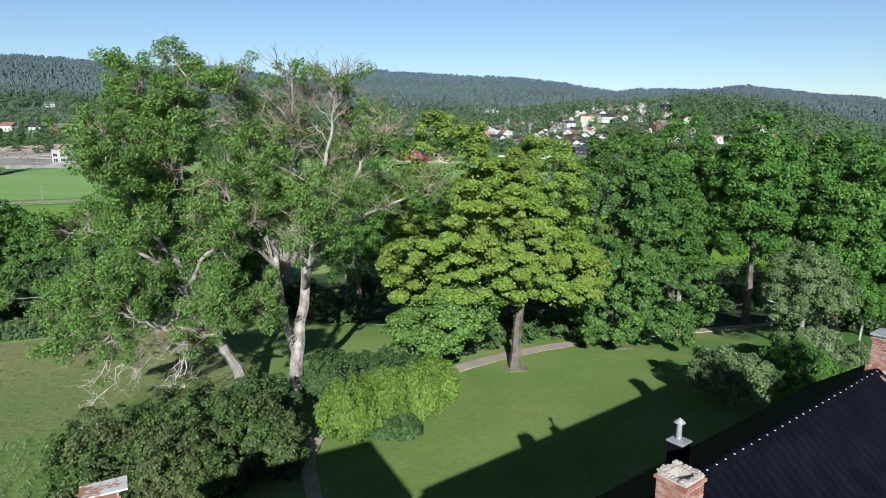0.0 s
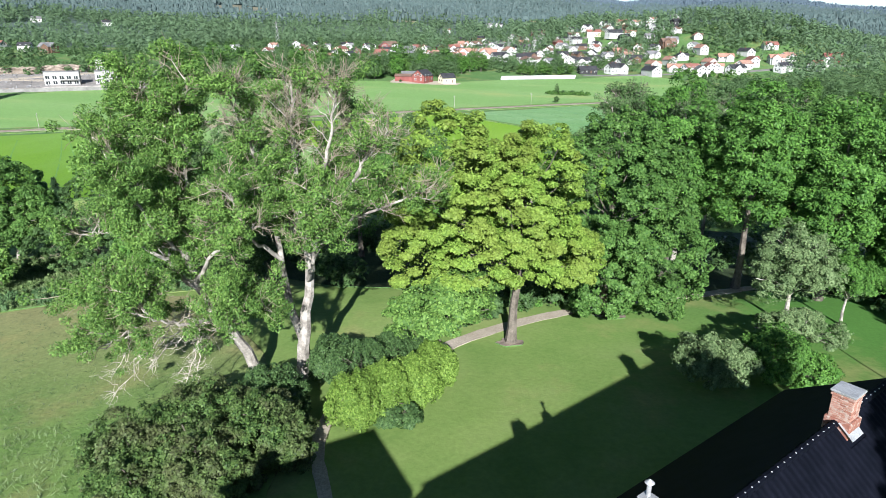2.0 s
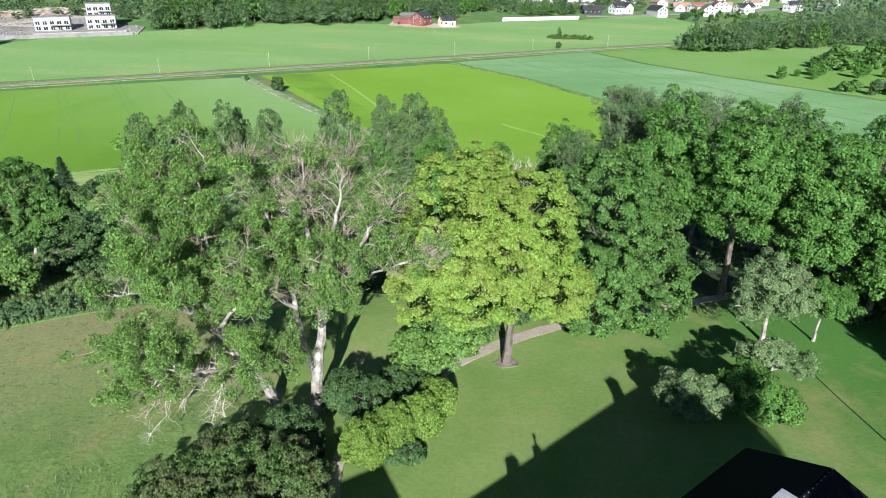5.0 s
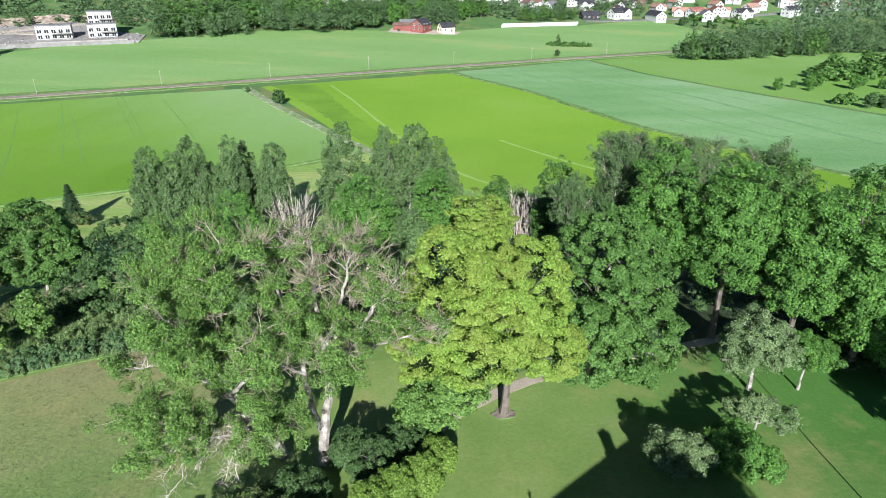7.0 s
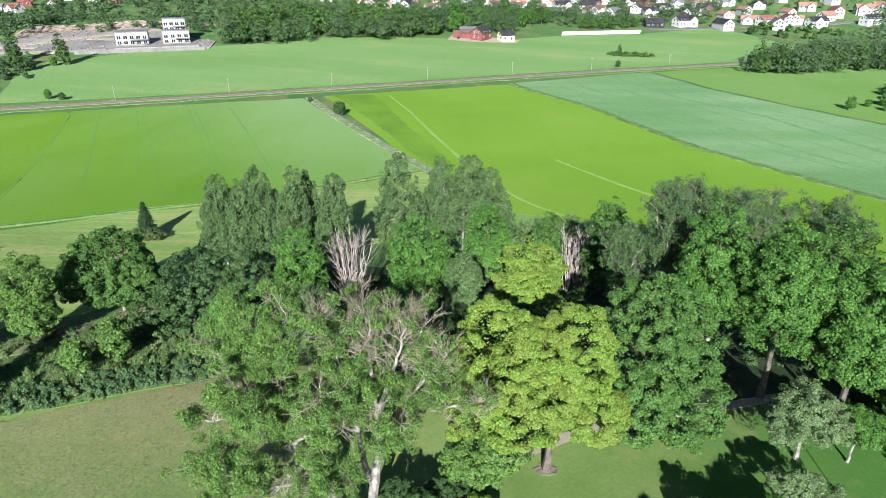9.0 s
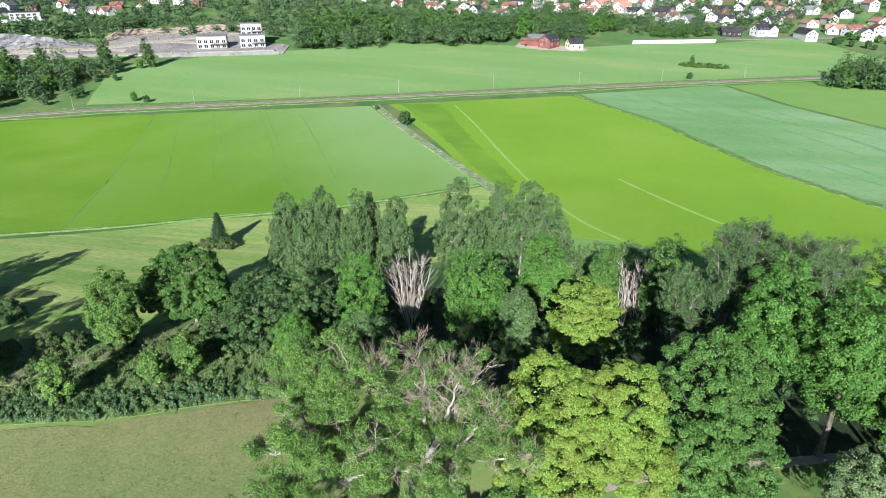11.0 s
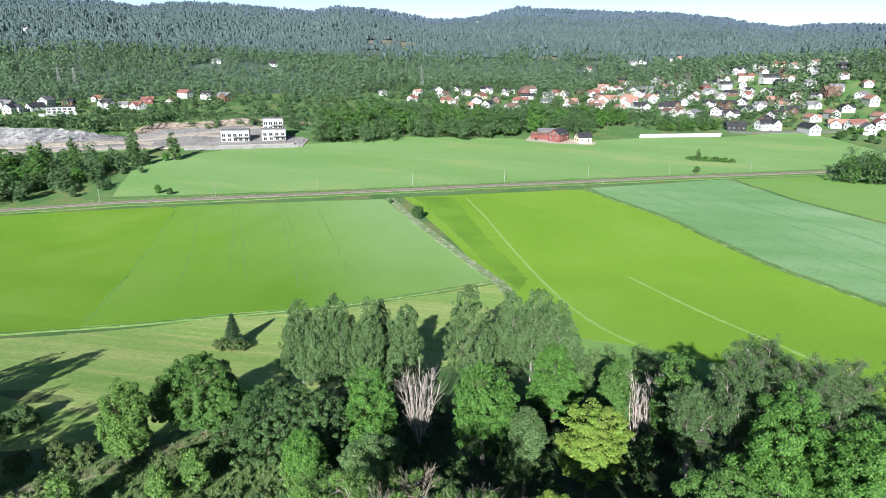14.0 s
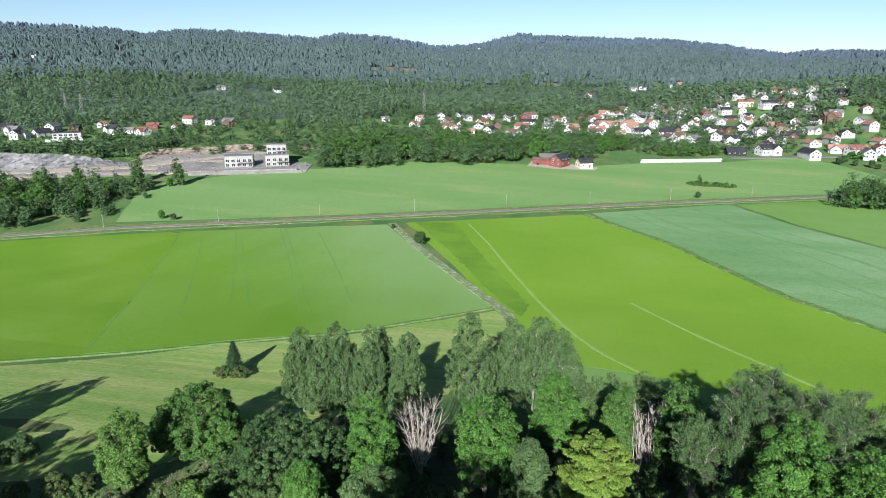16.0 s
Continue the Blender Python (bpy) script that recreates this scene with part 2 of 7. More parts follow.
M["dark_leaf"] = leafy("dark_thicket_leaves", (0.045, 0.1, 0.018), (0.11, 0.19, 0.042), 0.3)
M["spruce_leaf"] = leafy("spruce_needles", (0.03, 0.075, 0.02), (0.08, 0.13, 0.035), 0.2)


# ---- mesh helpers ----
def part(name, bm, mat, parent=None, label=""):
    me = bpy.data.meshes.new(name)
    bm.to_mesh(me)
    bm.free()
    return link(name, me, mat, parent, label)


def link(name, me, mat, parent=None, label=""):
    if mat:
        me.materials.append(mat)
    ob = new(name, me)
    if parent:
        ob.parent = parent
    if label:
        tagged(ob, label)
    return ob


def mesh_of(name, verts, size, smooth_faces=False):
    """A mesh of separate faces with `size` corners each, from an array of n*size corners."""
    me = bpy.data.meshes.new(name)
    n = len(verts) // size
    me.vertices.add(n * size)
    me.vertices.foreach_set("co", np.asarray(verts, np.float32).ravel())
    me.loops.add(n * size)
    me.loops.foreach_set("vertex_index", np.arange(n * size, dtype=np.int32))
    me.polygons.add(n)
    me.polygons.foreach_set("loop_start", np.arange(0, n * size, size, dtype=np.int32))
    me.update(calc_edges=True)
    return me


def mesh_shared(name, verts, faces):
    me = bpy.data.meshes.new(name)
    me.from_pydata([tuple(v) for v in verts], [], [tuple(f) for f in faces])
    me.update()
    return me


def unit(v):
    return v / np.maximum(np.linalg.norm(v, axis=-1, keepdims=True), 1e-9)


def cross_frame(n, rng):
    t = unit(np.cross(n, unit(rng.normal(size=n.shape))))
    return t, np.cross(n, t)


def box(bm, x0, y0, z0, x1, y1, z1, m=None):
    mat = Matrix.Translation(((x0 + x1) / 2, (y0 + y1) / 2, (z0 + z1) / 2)) @ Matrix.Diagonal((x1 - x0, y1 - y0, z1 - z0, 1))
    bmesh.ops.create_cube(bm, size=1, matrix=(m @ mat) if m else mat)
    return bm


def cylinder(bm, x, y, z0, z1, r0, r1=None, sides=8):
    bmesh.ops.create_cone(bm, cap_ends=True, segments=sides, radius1=r0, radius2=r0 if r1 is None else r1, depth=z1 - z0, matrix=Matrix.Translation((x, y, (z0 + z1) / 2)))
    return bm


def tubes(paths, sides=6):
    """One mesh of tapered limbs; each path is a list of (point, radius)."""
    verts, faces = [], []
    ring = [(math.cos(2 * math.pi * k / sides), math.sin(2 * math.pi * k / sides)) for k in range(sides)]
    for path in paths:
        start = len(verts)
        for i, (p, r) in enumerate(path):
            a, b = np.array(path[max(i - 1, 0)][0], float), np.array(path[min(i + 1, len(path) - 1)][0], float)
            d = unit(b - a)
            u = unit(np.cross(d, (0.31, 0.87, 0.2) if abs(d[2]) > 0.8 else (0, 0, 1)))
            v = np.cross(d, u)
            verts += [tuple(np.array(p) + r * (c * u + s * v)) for c, s in ring]
        for i in range(len(path) - 1):
            for k in range(sides):
                q, e = start + i * sides, (k + 1) % sides
                faces.append((q + k, q + e, q + sides + e, q + sides + k))
        faces.append(tuple(start + (len(path) - 1) * sides + k for k in range(sides)))
    return verts, faces


def limb(rng, a, b, r0, r1, steps=5, wander=0.08, sag=0.0):
    a, b = np.array(a, float), np.array(b, float)
    length = np.linalg.norm(b - a)
    out, drift = [], np.zeros(3)
    for i in range(steps + 1):
        k = i / steps
        drift = drift + rng.normal(size=3) * wander * length / steps * (0 < i < steps)
        bow = np.array((0, 0, sag * length * math.sin(math.pi * k)))
        out.append((a + (b - a) * k + drift + bow, r0 + (r1 - r0) * k ** 0.8))
    return out


# ---- draped sheets ----
from mathutils.geometry import delaunay_2d_cdt


def smooth_outline(points, step):
    out = []
    for (x0, y0), (x1, y1) in zip(points, points[1:] + points[:1]):
        n = max(1, int(math.hypot(x1 - x0, y1 - y0) / step))
        out += [(x0 + (x1 - x0) * i / n, y0 + (y1 - y0) * i / n) for i in range(n)]
    return out


def sheet(name, points, lift, mat, step=6.0, ragged=0.0, seed=0, skirt=True):
    """A layer that follows the ground inside an outline, with an edge down to the soil."""
    rng = np.random.default_rng(seed)
    rim = smooth_outline(points, step)
    if ragged:
        rim = [(x + rng.normal() * ragged, y + rng.normal() * ragged) for x, y in rim]
    xs, ys = [p[0] for p in rim], [p[1] for p in rim]
    px, py = np.array(xs), np.array(ys)
    inner = []
    for x in np.arange(min(xs) + step / 2, max(xs), step):
        for y in np.arange(min(ys) + step / 2, max(ys), step):
            qx, qy = np.roll(px, -1), np.roll(py, -1)
            cut = ((py > y) != (qy > y)) & (x < (qx - px) * (y - py) / np.where(qy == py, 1e-9, qy - py) + px)
            if cut.sum() % 2:
                inner.append((x, y))
    pts = [Vector(p) for p in rim] + [Vector(p) for p in inner]
    v, e, f, *_ = delaunay_2d_cdt(pts, [], [list(range(len(rim)))], 1, 1e-4)
    co = [(p[0], p[1], gz(p[0], p[1]) + lift) for p in v]
    faces = [tuple(q) for q in f]
    if skirt:
        low = len(co)
        co += [(x, y, gz(x, y) - 0.05) for x, y in rim]
        co += [(x, y, gz(x, y) + lift) for x, y in rim]
        n = len(rim)
        faces += [(low + i, low + (i + 1) % n, low + n + (i + 1) % n, low + n + i) for i in range(n)]
    me = mesh_shared(name, co, faces)
    me.materials.append(mat)
    me.materials.append(M["rough_grass"])
    cut = len(faces) - (len(rim) if skirt else 0)
    me.polygons.foreach_set("material_index", [0 if i < cut else 1 for i in range(len(faces))])
    return link(name, me, None)


def ribbon(name, line, width, lift, mat, step=3.0, seed=0, ragged=0.0, edge=-0.2):
    """A strip along a line that follows the ground."""
    rng = np.random.default_rng(seed)
    pts = []
    for (x0, y0), (x1, y1) in zip(line, line[1:]):
        n = max(1, int(math.hypot(x1 - x0, y1 - y0) / step))
        pts += [(x0 + (x1 - x0) * i / n, y0 + (y1 - y0) * i / n) for i in range(n)]
    pts.append(line[-1])
    p = np.array(pts)
    for _ in range(6):
        p[1:-1] = (p[:-2] + 2 * p[1:-1] + p[2:]) / 4
    d = unit(np.gradient(p, axis=0))
    side = np.stack([-d[:, 1], d[:, 0]], 1)
    co, faces, cols = [], [], (-1, -0.94, 0, 0.94, 1)
    for i in range(len(p)):
        w = width / 2 * (1 + rng.normal() * ragged)
        for j, c in enumerate(cols):
            q = p[i] + side[i] * c * w
            co.append((q[0], q[1], gz(*q) + (lift if 0 < j < 4 else edge)))
    for i in range(len(p) - 1):
        for j in range(4):
            a = i * 5 + j
            faces.append((a, a + 1, a + 6, a + 5))
    return link(name, mesh_shared(name, co, faces), mat)


# ---- the ground sheet ----
def axis(parts):
    return np.unique(np.concatenate([np.arange(a, b, s) for a, b, s in parts]))


gx = axis(((-4900, -1900, 150), (-1900, -700, 40), (-700, -300, 20), (-300, -120, 8), (-120, 120, 3), (120, 320, 8), (320, 900, 20), (900, 1700, 40), (1700, 4901, 150)))
gy = axis(((-3000, -300, 150), (-300, -30, 15), (-30, 130, 3), (130, 480, 8), (480, 1000, 16), (1000, 2600, 25), (2600, 4981, 120)))
XX, YY = np.meshgrid(gx, gy)
ZZ = ground(XX, YY) + np.where(YY < 120, waves(XX, YY, 4.0) * 0.06, 0)
co = np.stack([XX, YY, ZZ], -1).reshape(-1, 3)
nx, ny = len(gx), len(gy)
ii = (np.arange(ny - 1)[:, None] * nx + np.arange(nx - 1)[None]).ravel()
quads = np.stack([ii, ii + 1, ii + nx + 1, ii + nx], 1)
ground_mesh = bpy.data.meshes.new("ground")
ground_mesh.vertices.add(len(co))
ground_mesh.vertices.foreach_set("co", co.astype(np.float32).ravel())
ground_mesh.loops.add(quads.size)
ground_mesh.loops.foreach_set("vertex_index", quads.astype(np.int32).ravel())
ground_mesh.polygons.add(len(quads))
ground_mesh.polygons.foreach_set("loop_start", np.arange(0, quads.size, 4, dtype=np.int32))
mid = co[quads].mean(1)
far_d = np.hypot(mid[:, 0], mid[:, 1])
far_az = np.degrees(np.arctan2(mid[:, 0], mid[:, 1]))
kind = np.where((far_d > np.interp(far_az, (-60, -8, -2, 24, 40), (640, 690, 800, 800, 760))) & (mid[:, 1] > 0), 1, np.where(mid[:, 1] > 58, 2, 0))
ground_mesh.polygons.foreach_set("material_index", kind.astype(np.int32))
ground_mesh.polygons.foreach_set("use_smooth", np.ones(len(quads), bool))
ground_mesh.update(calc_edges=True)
for key in ("lawn", "hazed_hillside", "rough_grass"):
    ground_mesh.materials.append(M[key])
tagged(new("ground", ground_mesh), "grassy ground sloping down to a farmed valley and wooded hills", "ground", kind="structure")

STRUCT = dict(kind="structure")
tagged(sheet("meadow", [(-100, -30), (-100, 40), (-74, 41), (-60, 43), (-49, 46), (-40, 50), (-31, 54), (-24, 54), (-18, 48), (-13, 40), (-10.5, 32), (-8.6, 28), (-7.6, 20), (-7, 10), (-9, -30)], 0.1, M["meadow"], 3.0, 0.25, 1), "uncut summer meadow with dry yellow patches", "meadow", **STRUCT)
tagged(sheet("woodland_shade_floor", [(-16, 60), (-6, 56), (2, 53), (10, 53), (17, 53.5), (24, 55), (33, 56), (42, 51), (60, 48), (66, 92), (36, 98), (16, 100), (-2, 101), (-12, 97), (-20, 95), (-30, 97), (-48, 97), (-50, 90), (-46, 78), (-48, 66), (-36, 60), (-26, 57)], 0.05, M["wood_shade_floor"], 4.0, 0.4, 2), "woodland floor under the trees, coloured dark for their shade", "ground", **STRUCT)
FIELDS = (
    ("crop_field", [(-330, 30), (-330, 150), (-238, 203), (-178, 235), (-168, 233), (-84, 127), (-120, 98), (-180, 55)], "crop_green", "even bright green field of young grain", 3),
    ("crop_field", [(-173, 236), (-88, 271), (-60, 226), (-23, 170), (-56, 140), (-82, 125), (-108.5, 108.4)], "crop_pale", "pale green grain field with tractor lines", 4),
    ("crop_field", [(-80, 277), (2, 315), (14, 296), (36, 262), (61, 202), (81, 172), (110, 120), (130, 80), (64, 106), (56, 113), (30, 124), (16, 129), (4, 131), (-6, 141), (-15, 158)], "crop_lime", "lime green field of low crop behind the trees", 5),
    ("crop_field", [(6, 319), (81, 362), (98, 311), (121, 270), (190, 160), (200, 100), (132, 82), (112, 121), (83, 174), (63, 204), (38, 264), (16, 298)], "crop_blue", "blue-green grain field with curving drill lines", 6),
    ("crop_field", [(84, 362), (142, 388), (200, 410), (300, 380), (300, 120), (204, 100), (194, 161), (124, 271), (101, 312)], "crop_smooth", "smooth green field beside a grove", 7),
    ("pasture", [(-214, 246), (-240, 291), (-243, 322), (-205, 365), (-196, 372), (-157, 396), (-130, 424), (-88, 438), (-46, 445), (-16, 441), (42, 476), (101, 499), (160, 538), (185, 520), (205, 470), (200, 436), (52, 367), (-50, 318), (-130, 281)], "pasture", "wide cut hayfield beyond the railway", 8),
    ("grass_margin", [(-14, 156), (-6, 141.5), (4, 131.5), (16, 129.5), (30, 124.5), (56, 113.5), (64, 106.5), (130, 80), (125, 72), (70, 84), (52, 90), (36, 97), (14, 101), (0, 106), (-4, 118), (-6, 131)], "crop_smooth", "strip of light green grass between wood and crop", 10),
    ("hay_strip", [(-125, 92), (-118, 97), (-80, 123), (-55, 137), (-22, 167), (-16, 158), (-7, 140), (-4, 132), (-20, 112), (-34, 99), (-46, 86), (-52, 76), (-60, 67), (-76, 60), (-110, 50)], "hay", "strip of mown hay with pale windrows", 9),
)
for name, outline, key, label, seed in FIELDS:
    tagged(sheet(name, outline, {"crop_green": 0.09, "crop_pale": 0.2}.get(key, 0.14) if "crop" in name else 0.1, M[key], 8.0, 0.35, seed), label, "field", **STRUCT)
M["windrow"] = turf("dry_windrow", ((0.26, 0.33, 0.08), (0.3, 0.35, 0.1), (0.34, 0.37, 0.12)), 0.5)
for a, b in (((-84, 117.6), (-72, 120.8)), ((-108, 104), (-100, 106.4)), ((-88, 105.4), (-78, 108.6)), ((-104, 87.4), (-95, 90.1))):
    tagged(ribbon("windrow", [a, ((a[0] + b[0]) / 2, (a[1] + b[1]) / 2 + 0.4), b], 0.3, 0.12, M["windrow"], 0.9, int(-a[0]), 0.7, 0.08), "pale dry line of raked hay", "windrow", **STRUCT)
M["flowering_weeds"] = turf("flowering_weeds", ((0.13, 0.21, 0.04), (0.2, 0.26, 0.085), (0.3, 0.33, 0.18)), 0.4, dry=(0.4, 0.42, 0.3), dry_size=0.5, dry_edge=(0.5, 0.64), bump=1.0)
tagged(ribbon("field_ditch", [(-86, 273), (-62, 232), (-40, 198), (-20, 168), (-16, 158)], 3.4, 0.42, M["flowering_weeds"], 1.5, 1, 0.12), "weedy ditch between two grain fields", "ditch", **STRUCT)
tagged(ribbon("field_margin", [(4, 317), (15, 297), (37, 263), (62, 203), (82, 173), (111, 120), (131, 81)], 2.6, 0.45, M["weeds"], 3, 2, 0.25), "dark grassy margin between crops", "field margin", **STRUCT)
tagged(ribbon("field_margin", [(-238, 203), (-300, 165), (-340, 150)], 2.6, 0.4, M["weeds"], 3, 3, 0.25), "dark grassy margin between crops", "field margin", **STRUCT)
tagged(ribbon("field_margin", [(-125, 97), (-81, 124), (-56, 139), (-23, 168)], 0.9, 0.4, M["weeds"], 3, 4, 0.3), "dark grassy margin between crops", "field margin", **STRUCT)
RAIL = [(-480, 96), (-360, 154), (-243, 211), (-208, 235), (-125, 274), (-50, 311), (54, 361), (179, 416), (300, 470), (420, 520)]
tagged(ribbon("rail_verge", RAIL, 15, 0.22, M["weeds"], 5, 5, 0.12, -0.05), "rough green verge along the railway", "verge", **STRUCT)
tagged(ribbon("rail_bed", RAIL, 5.0, 0.42, M["ballast"], 4, 6, 0.03, 0.15), "brown stone ballast of a single railway line", "railway", **STRUCT)
tagged(ribbon("gravel_path", [(-1.2, 39.5), (-0.2, 41.6), (1.9, 43.4), (5.2, 46), (8.3, 47.9), (12.5, 50), (17, 51.6), (24, 54), (34, 58)], 1.4, 0.05, M["gravel"], 0.8, 7, 0.06), "pale gravel footpath curving across the lawn", "path", **STRUCT)
tagged(ribbon("gravel_path", [(-5.4, 23.4), (-5.8, 25), (-6.8, 27.2), (-6.9, 30.2), (-6.2, 34)], 0.8, 0.06, M["gravel"], 0.8, 8, 0.08), "narrow gravel path between shrubs", "path", **STRUCT)
M["weedy_crop"] = turf("weedy_crop", ((0.115, 0.225, 0.013), (0.15, 0.28, 0.016), (0.185, 0.33, 0.022)), 0.06, bump=0.8)
tagged(sheet("weedy_strip", [(-76, 278), (-58, 281), (-49, 262), (-38, 232), (-26, 205), (-13, 174), (-14, 162), (-29, 190), (-52, 236)], 0.33, M["weedy_crop"], 2.0, 0.35, 41), "strip of tall dark weeds along the crop", "field margin", **STRUCT)
M["trodden"] = turf("trodden_crop", ((0.22, 0.36, 0.05), (0.26, 0.385, 0.07), (0.3, 0.41, 0.1)), 0.4)
M["wheel_line"] = turf("wheel_rut", ((0.12, 0.26, 0.04), (0.14, 0.28, 0.045), (0.16, 0.3, 0.055)), 0.4)
for line, wide in (([(-50.6, 281), (-36, 246), (-23.5, 212), (-11, 180), (-1.8, 157), (7.9, 138.5), (16, 129.5)], 1.3), ([(17, 183), (31, 160), (43, 143), (50, 132), (57, 121), (66, 108)], 1.3)):
    tagged(ribbon("crop_track", line, wide * 0.75, 0.19, M["trodden"], 2.5, 42, 0.25, 0.12), "pale trodden track through the lime crop", "track", **STRUCT)
for a, b in (((-172, 234), (-110, 111)), ((-142, 234), (-92, 152)), ((-134, 254), (-75, 151)), ((-131.6, 254.5), (-72.8, 152)), ((-112, 248), (-64, 163)), ((-156, 226), (-106, 140)), ((-148, 240), (-100, 156))):
    tagged(ribbon("wheel_line", [a, ((a[0] + b[0]) / 2 + 0.6, (a[1] + b[1]) / 2), b], 0.42, 0.222, M["wheel_line"], 4, 43, 0.3, 0.18), "thin dark tractor wheel line in the grain", "track", **STRUCT)
M["drill_line"] = turf("drill_line", ((0.12, 0.26, 0.07), (0.15, 0.29, 0.085), (0.19, 0.32, 0.11)), 0.4)
EDGE_LINE = [(16, 317), (28, 298), (50, 264), (75, 206), (95, 176), (124, 123)]
for k, (dx, bend) in enumerate(((8, 0), (16, 3), (17.6, 3), (30, 6), (42, 9), (43.6, 9), (56, 12))):
    line = [(x + dx + bend * math.sin(i * 0.9), y - 0.25 * dx + (dx * 0.9 if i == 0 else 0)) for i, (x, y) in enumerate(EDGE_LINE)]
    tagged(ribbon("drill_line", line, 0.8, 0.18, M["drill_line"], 4, 44 + k, 0.4, 0.1), "thin curving drill line in the blue-green grain", "track", **STRUCT)
for cx, cy, r in ((5.1, 42.4, 1.0), (14.2, 48.2, 1.3)):
    tagged(sheet("bare_soil", [(cx + math.cos(k * 0.524) * r * (1 + 0.2 * math.sin(k * 2.3)), cy + math.sin(k * 0.524) * r * 0.8 * (1 + 0.2 * math.cos(k * 1.7))) for k in range(12)], 0.1, M["brown_earth"], 0.5, 0.05, 71), "bare trodden soil round a trunk", "soil", **STRUCT)


M["weed_leaf"] = leafy("weed_leaves", (0.17, 0.27, 0.06), (0.28, 0.36, 0.12), 0.4, clump=0.3)
M["meadow_blade"] = leafy("meadow_blades", (0.09, 0.17, 0.035), (0.2, 0.22, 0.08), 0.25, clump=0.2)
# pale metal of the flagpole, also used for the painted ridge glints
M["clip"] = plain("pale_glint_and_pole", (0.6, 0.62, 0.65), (0.75, 0.76, 0.78), 3.0, rough=0.35, spec=0.5, bump=0.0, metal=0.2)


# ---- trees ----
def leaves_on(rng, lobes, clumps, clump_r, count, size, flat=0.75, low=-0.45, droop=0.0, spread=(0.62, 1.0), fill=0.12, tri=False, slim=1.0, tumble=0.42):
    """Leaf corners for a crown: clumps spread over lobes (ellipsoids), leaves over each clump."""
    clumps, clump_r = int(clumps * 1.9), clump_r * 0.78
    lobes = np.array(lobes, float)
    weight = (lobes[:, 3] * lobes[:, 4] * lobes[:, 5]) ** (2 / 3)
    pick = rng.choice(len(lobes), clumps, p=weight / weight.sum())
    d = unit(rng.normal(size=(clumps * 3, 3)))
    d = d[d[:, 2] > low][:clumps]
    pick = pick[:len(d)]
    L = lobes[pick]
    r = rng.uniform(*spread, len(d))[:, None]
    centre = L[:, :3] + d * L[:, 3:6] * r
    radius = clump_r * rng.uniform(0.65, 1.35, len(d))
    which = rng.choice(len(d), count, p=radius ** 2 / (radius ** 2).sum())
    loose = rng.uniform(0, 1, count) < fill
    q = unit(rng.normal(size=(count, 3)) + 0.55 * d[which] + (0, 0, 0.25))
    rr = radius[which][:, None] * rng.uniform(0.35, 1.08, (count, 1)) ** 0.5
    pos = centre[which] + q * rr * (1, 1, flat)
    g = unit(rng.normal(size=(count, 3)))
    lob = lobes[rng.choice(len(lobes), count, p=weight / weight.sum())]
    pos = np.where(loose[:, None], lob[:, :3] + g * lob[:, 3:6] * rng.uniform(0.55, 0.93, (count, 1)), pos)
    n = unit(0.5 * q + 0.25 * d[which] + (0, -0.05, 0.55) + rng.normal(size=(count, 3)) * tumble)
    t, b = cross_frame(n, rng)
    if droop:
        t = unit(t + (0, 0, -droop))
        b = unit(np.cross(n, t))
    s = size * rng.uniform(0.6, 1.35, (count, 1))
    fold = n * s * 0.12
    if tri:
        s = s * 1.28
        return np.stack([pos + t * s * 0.55, pos - t * s * 0.4 + b * s * 0.42 * slim, pos - t * s * 0.4 - b * s * 0.42 * slim], 1).reshape(-1, 3), centre, radius
    quad = np.stack([pos - t * s * 0.55, pos + b * s * 0.36 * slim + fold, pos + t * s * 0.55, pos - b * s * 0.36 * slim + fold], 1)
    return quad.reshape(-1, 3), centre, radius


def limbs_to(rng, height, lean, trunk_r, centres, count, r_end=0.03, fork=0.3, twist=0.08, reach=0.55):
    """Trunk and limbs that run out to some of the clumps."""
    top = np.array((lean[0], lean[1], height))
    stem = limb(rng, (0, 0, -0.3), top, trunk_r, trunk_r * 0.18, 8, twist * 0.5)
    stem[0] = (stem[0][0], trunk_r * 1.25)
    paths = [stem]
    picks = rng.choice(len(centres), min(count, len(centres)), replace=False)
    for c in centres[picks]:
        k = min(max(fork + (c[2] / max(height, 1) - fork) * reach * rng.uniform(0.6, 1.1), fork * rng.uniform(0.8, 1.9)), 0.97)
        i = min(int(k * 8), 7)
        a = stem[i][0] + (stem[i + 1][0] - stem[i][0]) * (k * 8 - i)
        r = stem[i][1] * rng.uniform(0.18, 0.36)
        paths.append(limb(rng, a, c, max(r, 0.04), r_end, 5, twist * 2, 0.08))
    return paths


def tree(name, x, y, label, leaf, bark, world_lobes, clumps, clump_r, count, size, trunk_r, limbs=22, lean=(0, 0), top=0.75, seed=0, category="tree", group="", fork=0.3, **kw):
    rng = np.random.default_rng(seed)
    root = new(name)
    root.location = (x, y, gz(x, y))
    lobes = [(a - x, b - y, c - gz(x, y), *r) for a, b, c, *r in world_lobes]
    quads, centres, radius = leaves_on(rng, lobes, clumps, clump_r, count, size, **kw)
    high = max(l[2] + l[5] for l in lobes)
    paths = limbs_to(rng, high * top, lean, trunk_r, centres, limbs, fork=fork)
    v, f = tubes(paths)
    link("trunk", mesh_shared("trunk", v, f), M[bark], root)
    link("crown", mesh_of("crown", quads, 3 if kw.get("tri") else 4), M[leaf], root)
    return tagged(root, label, category, group)


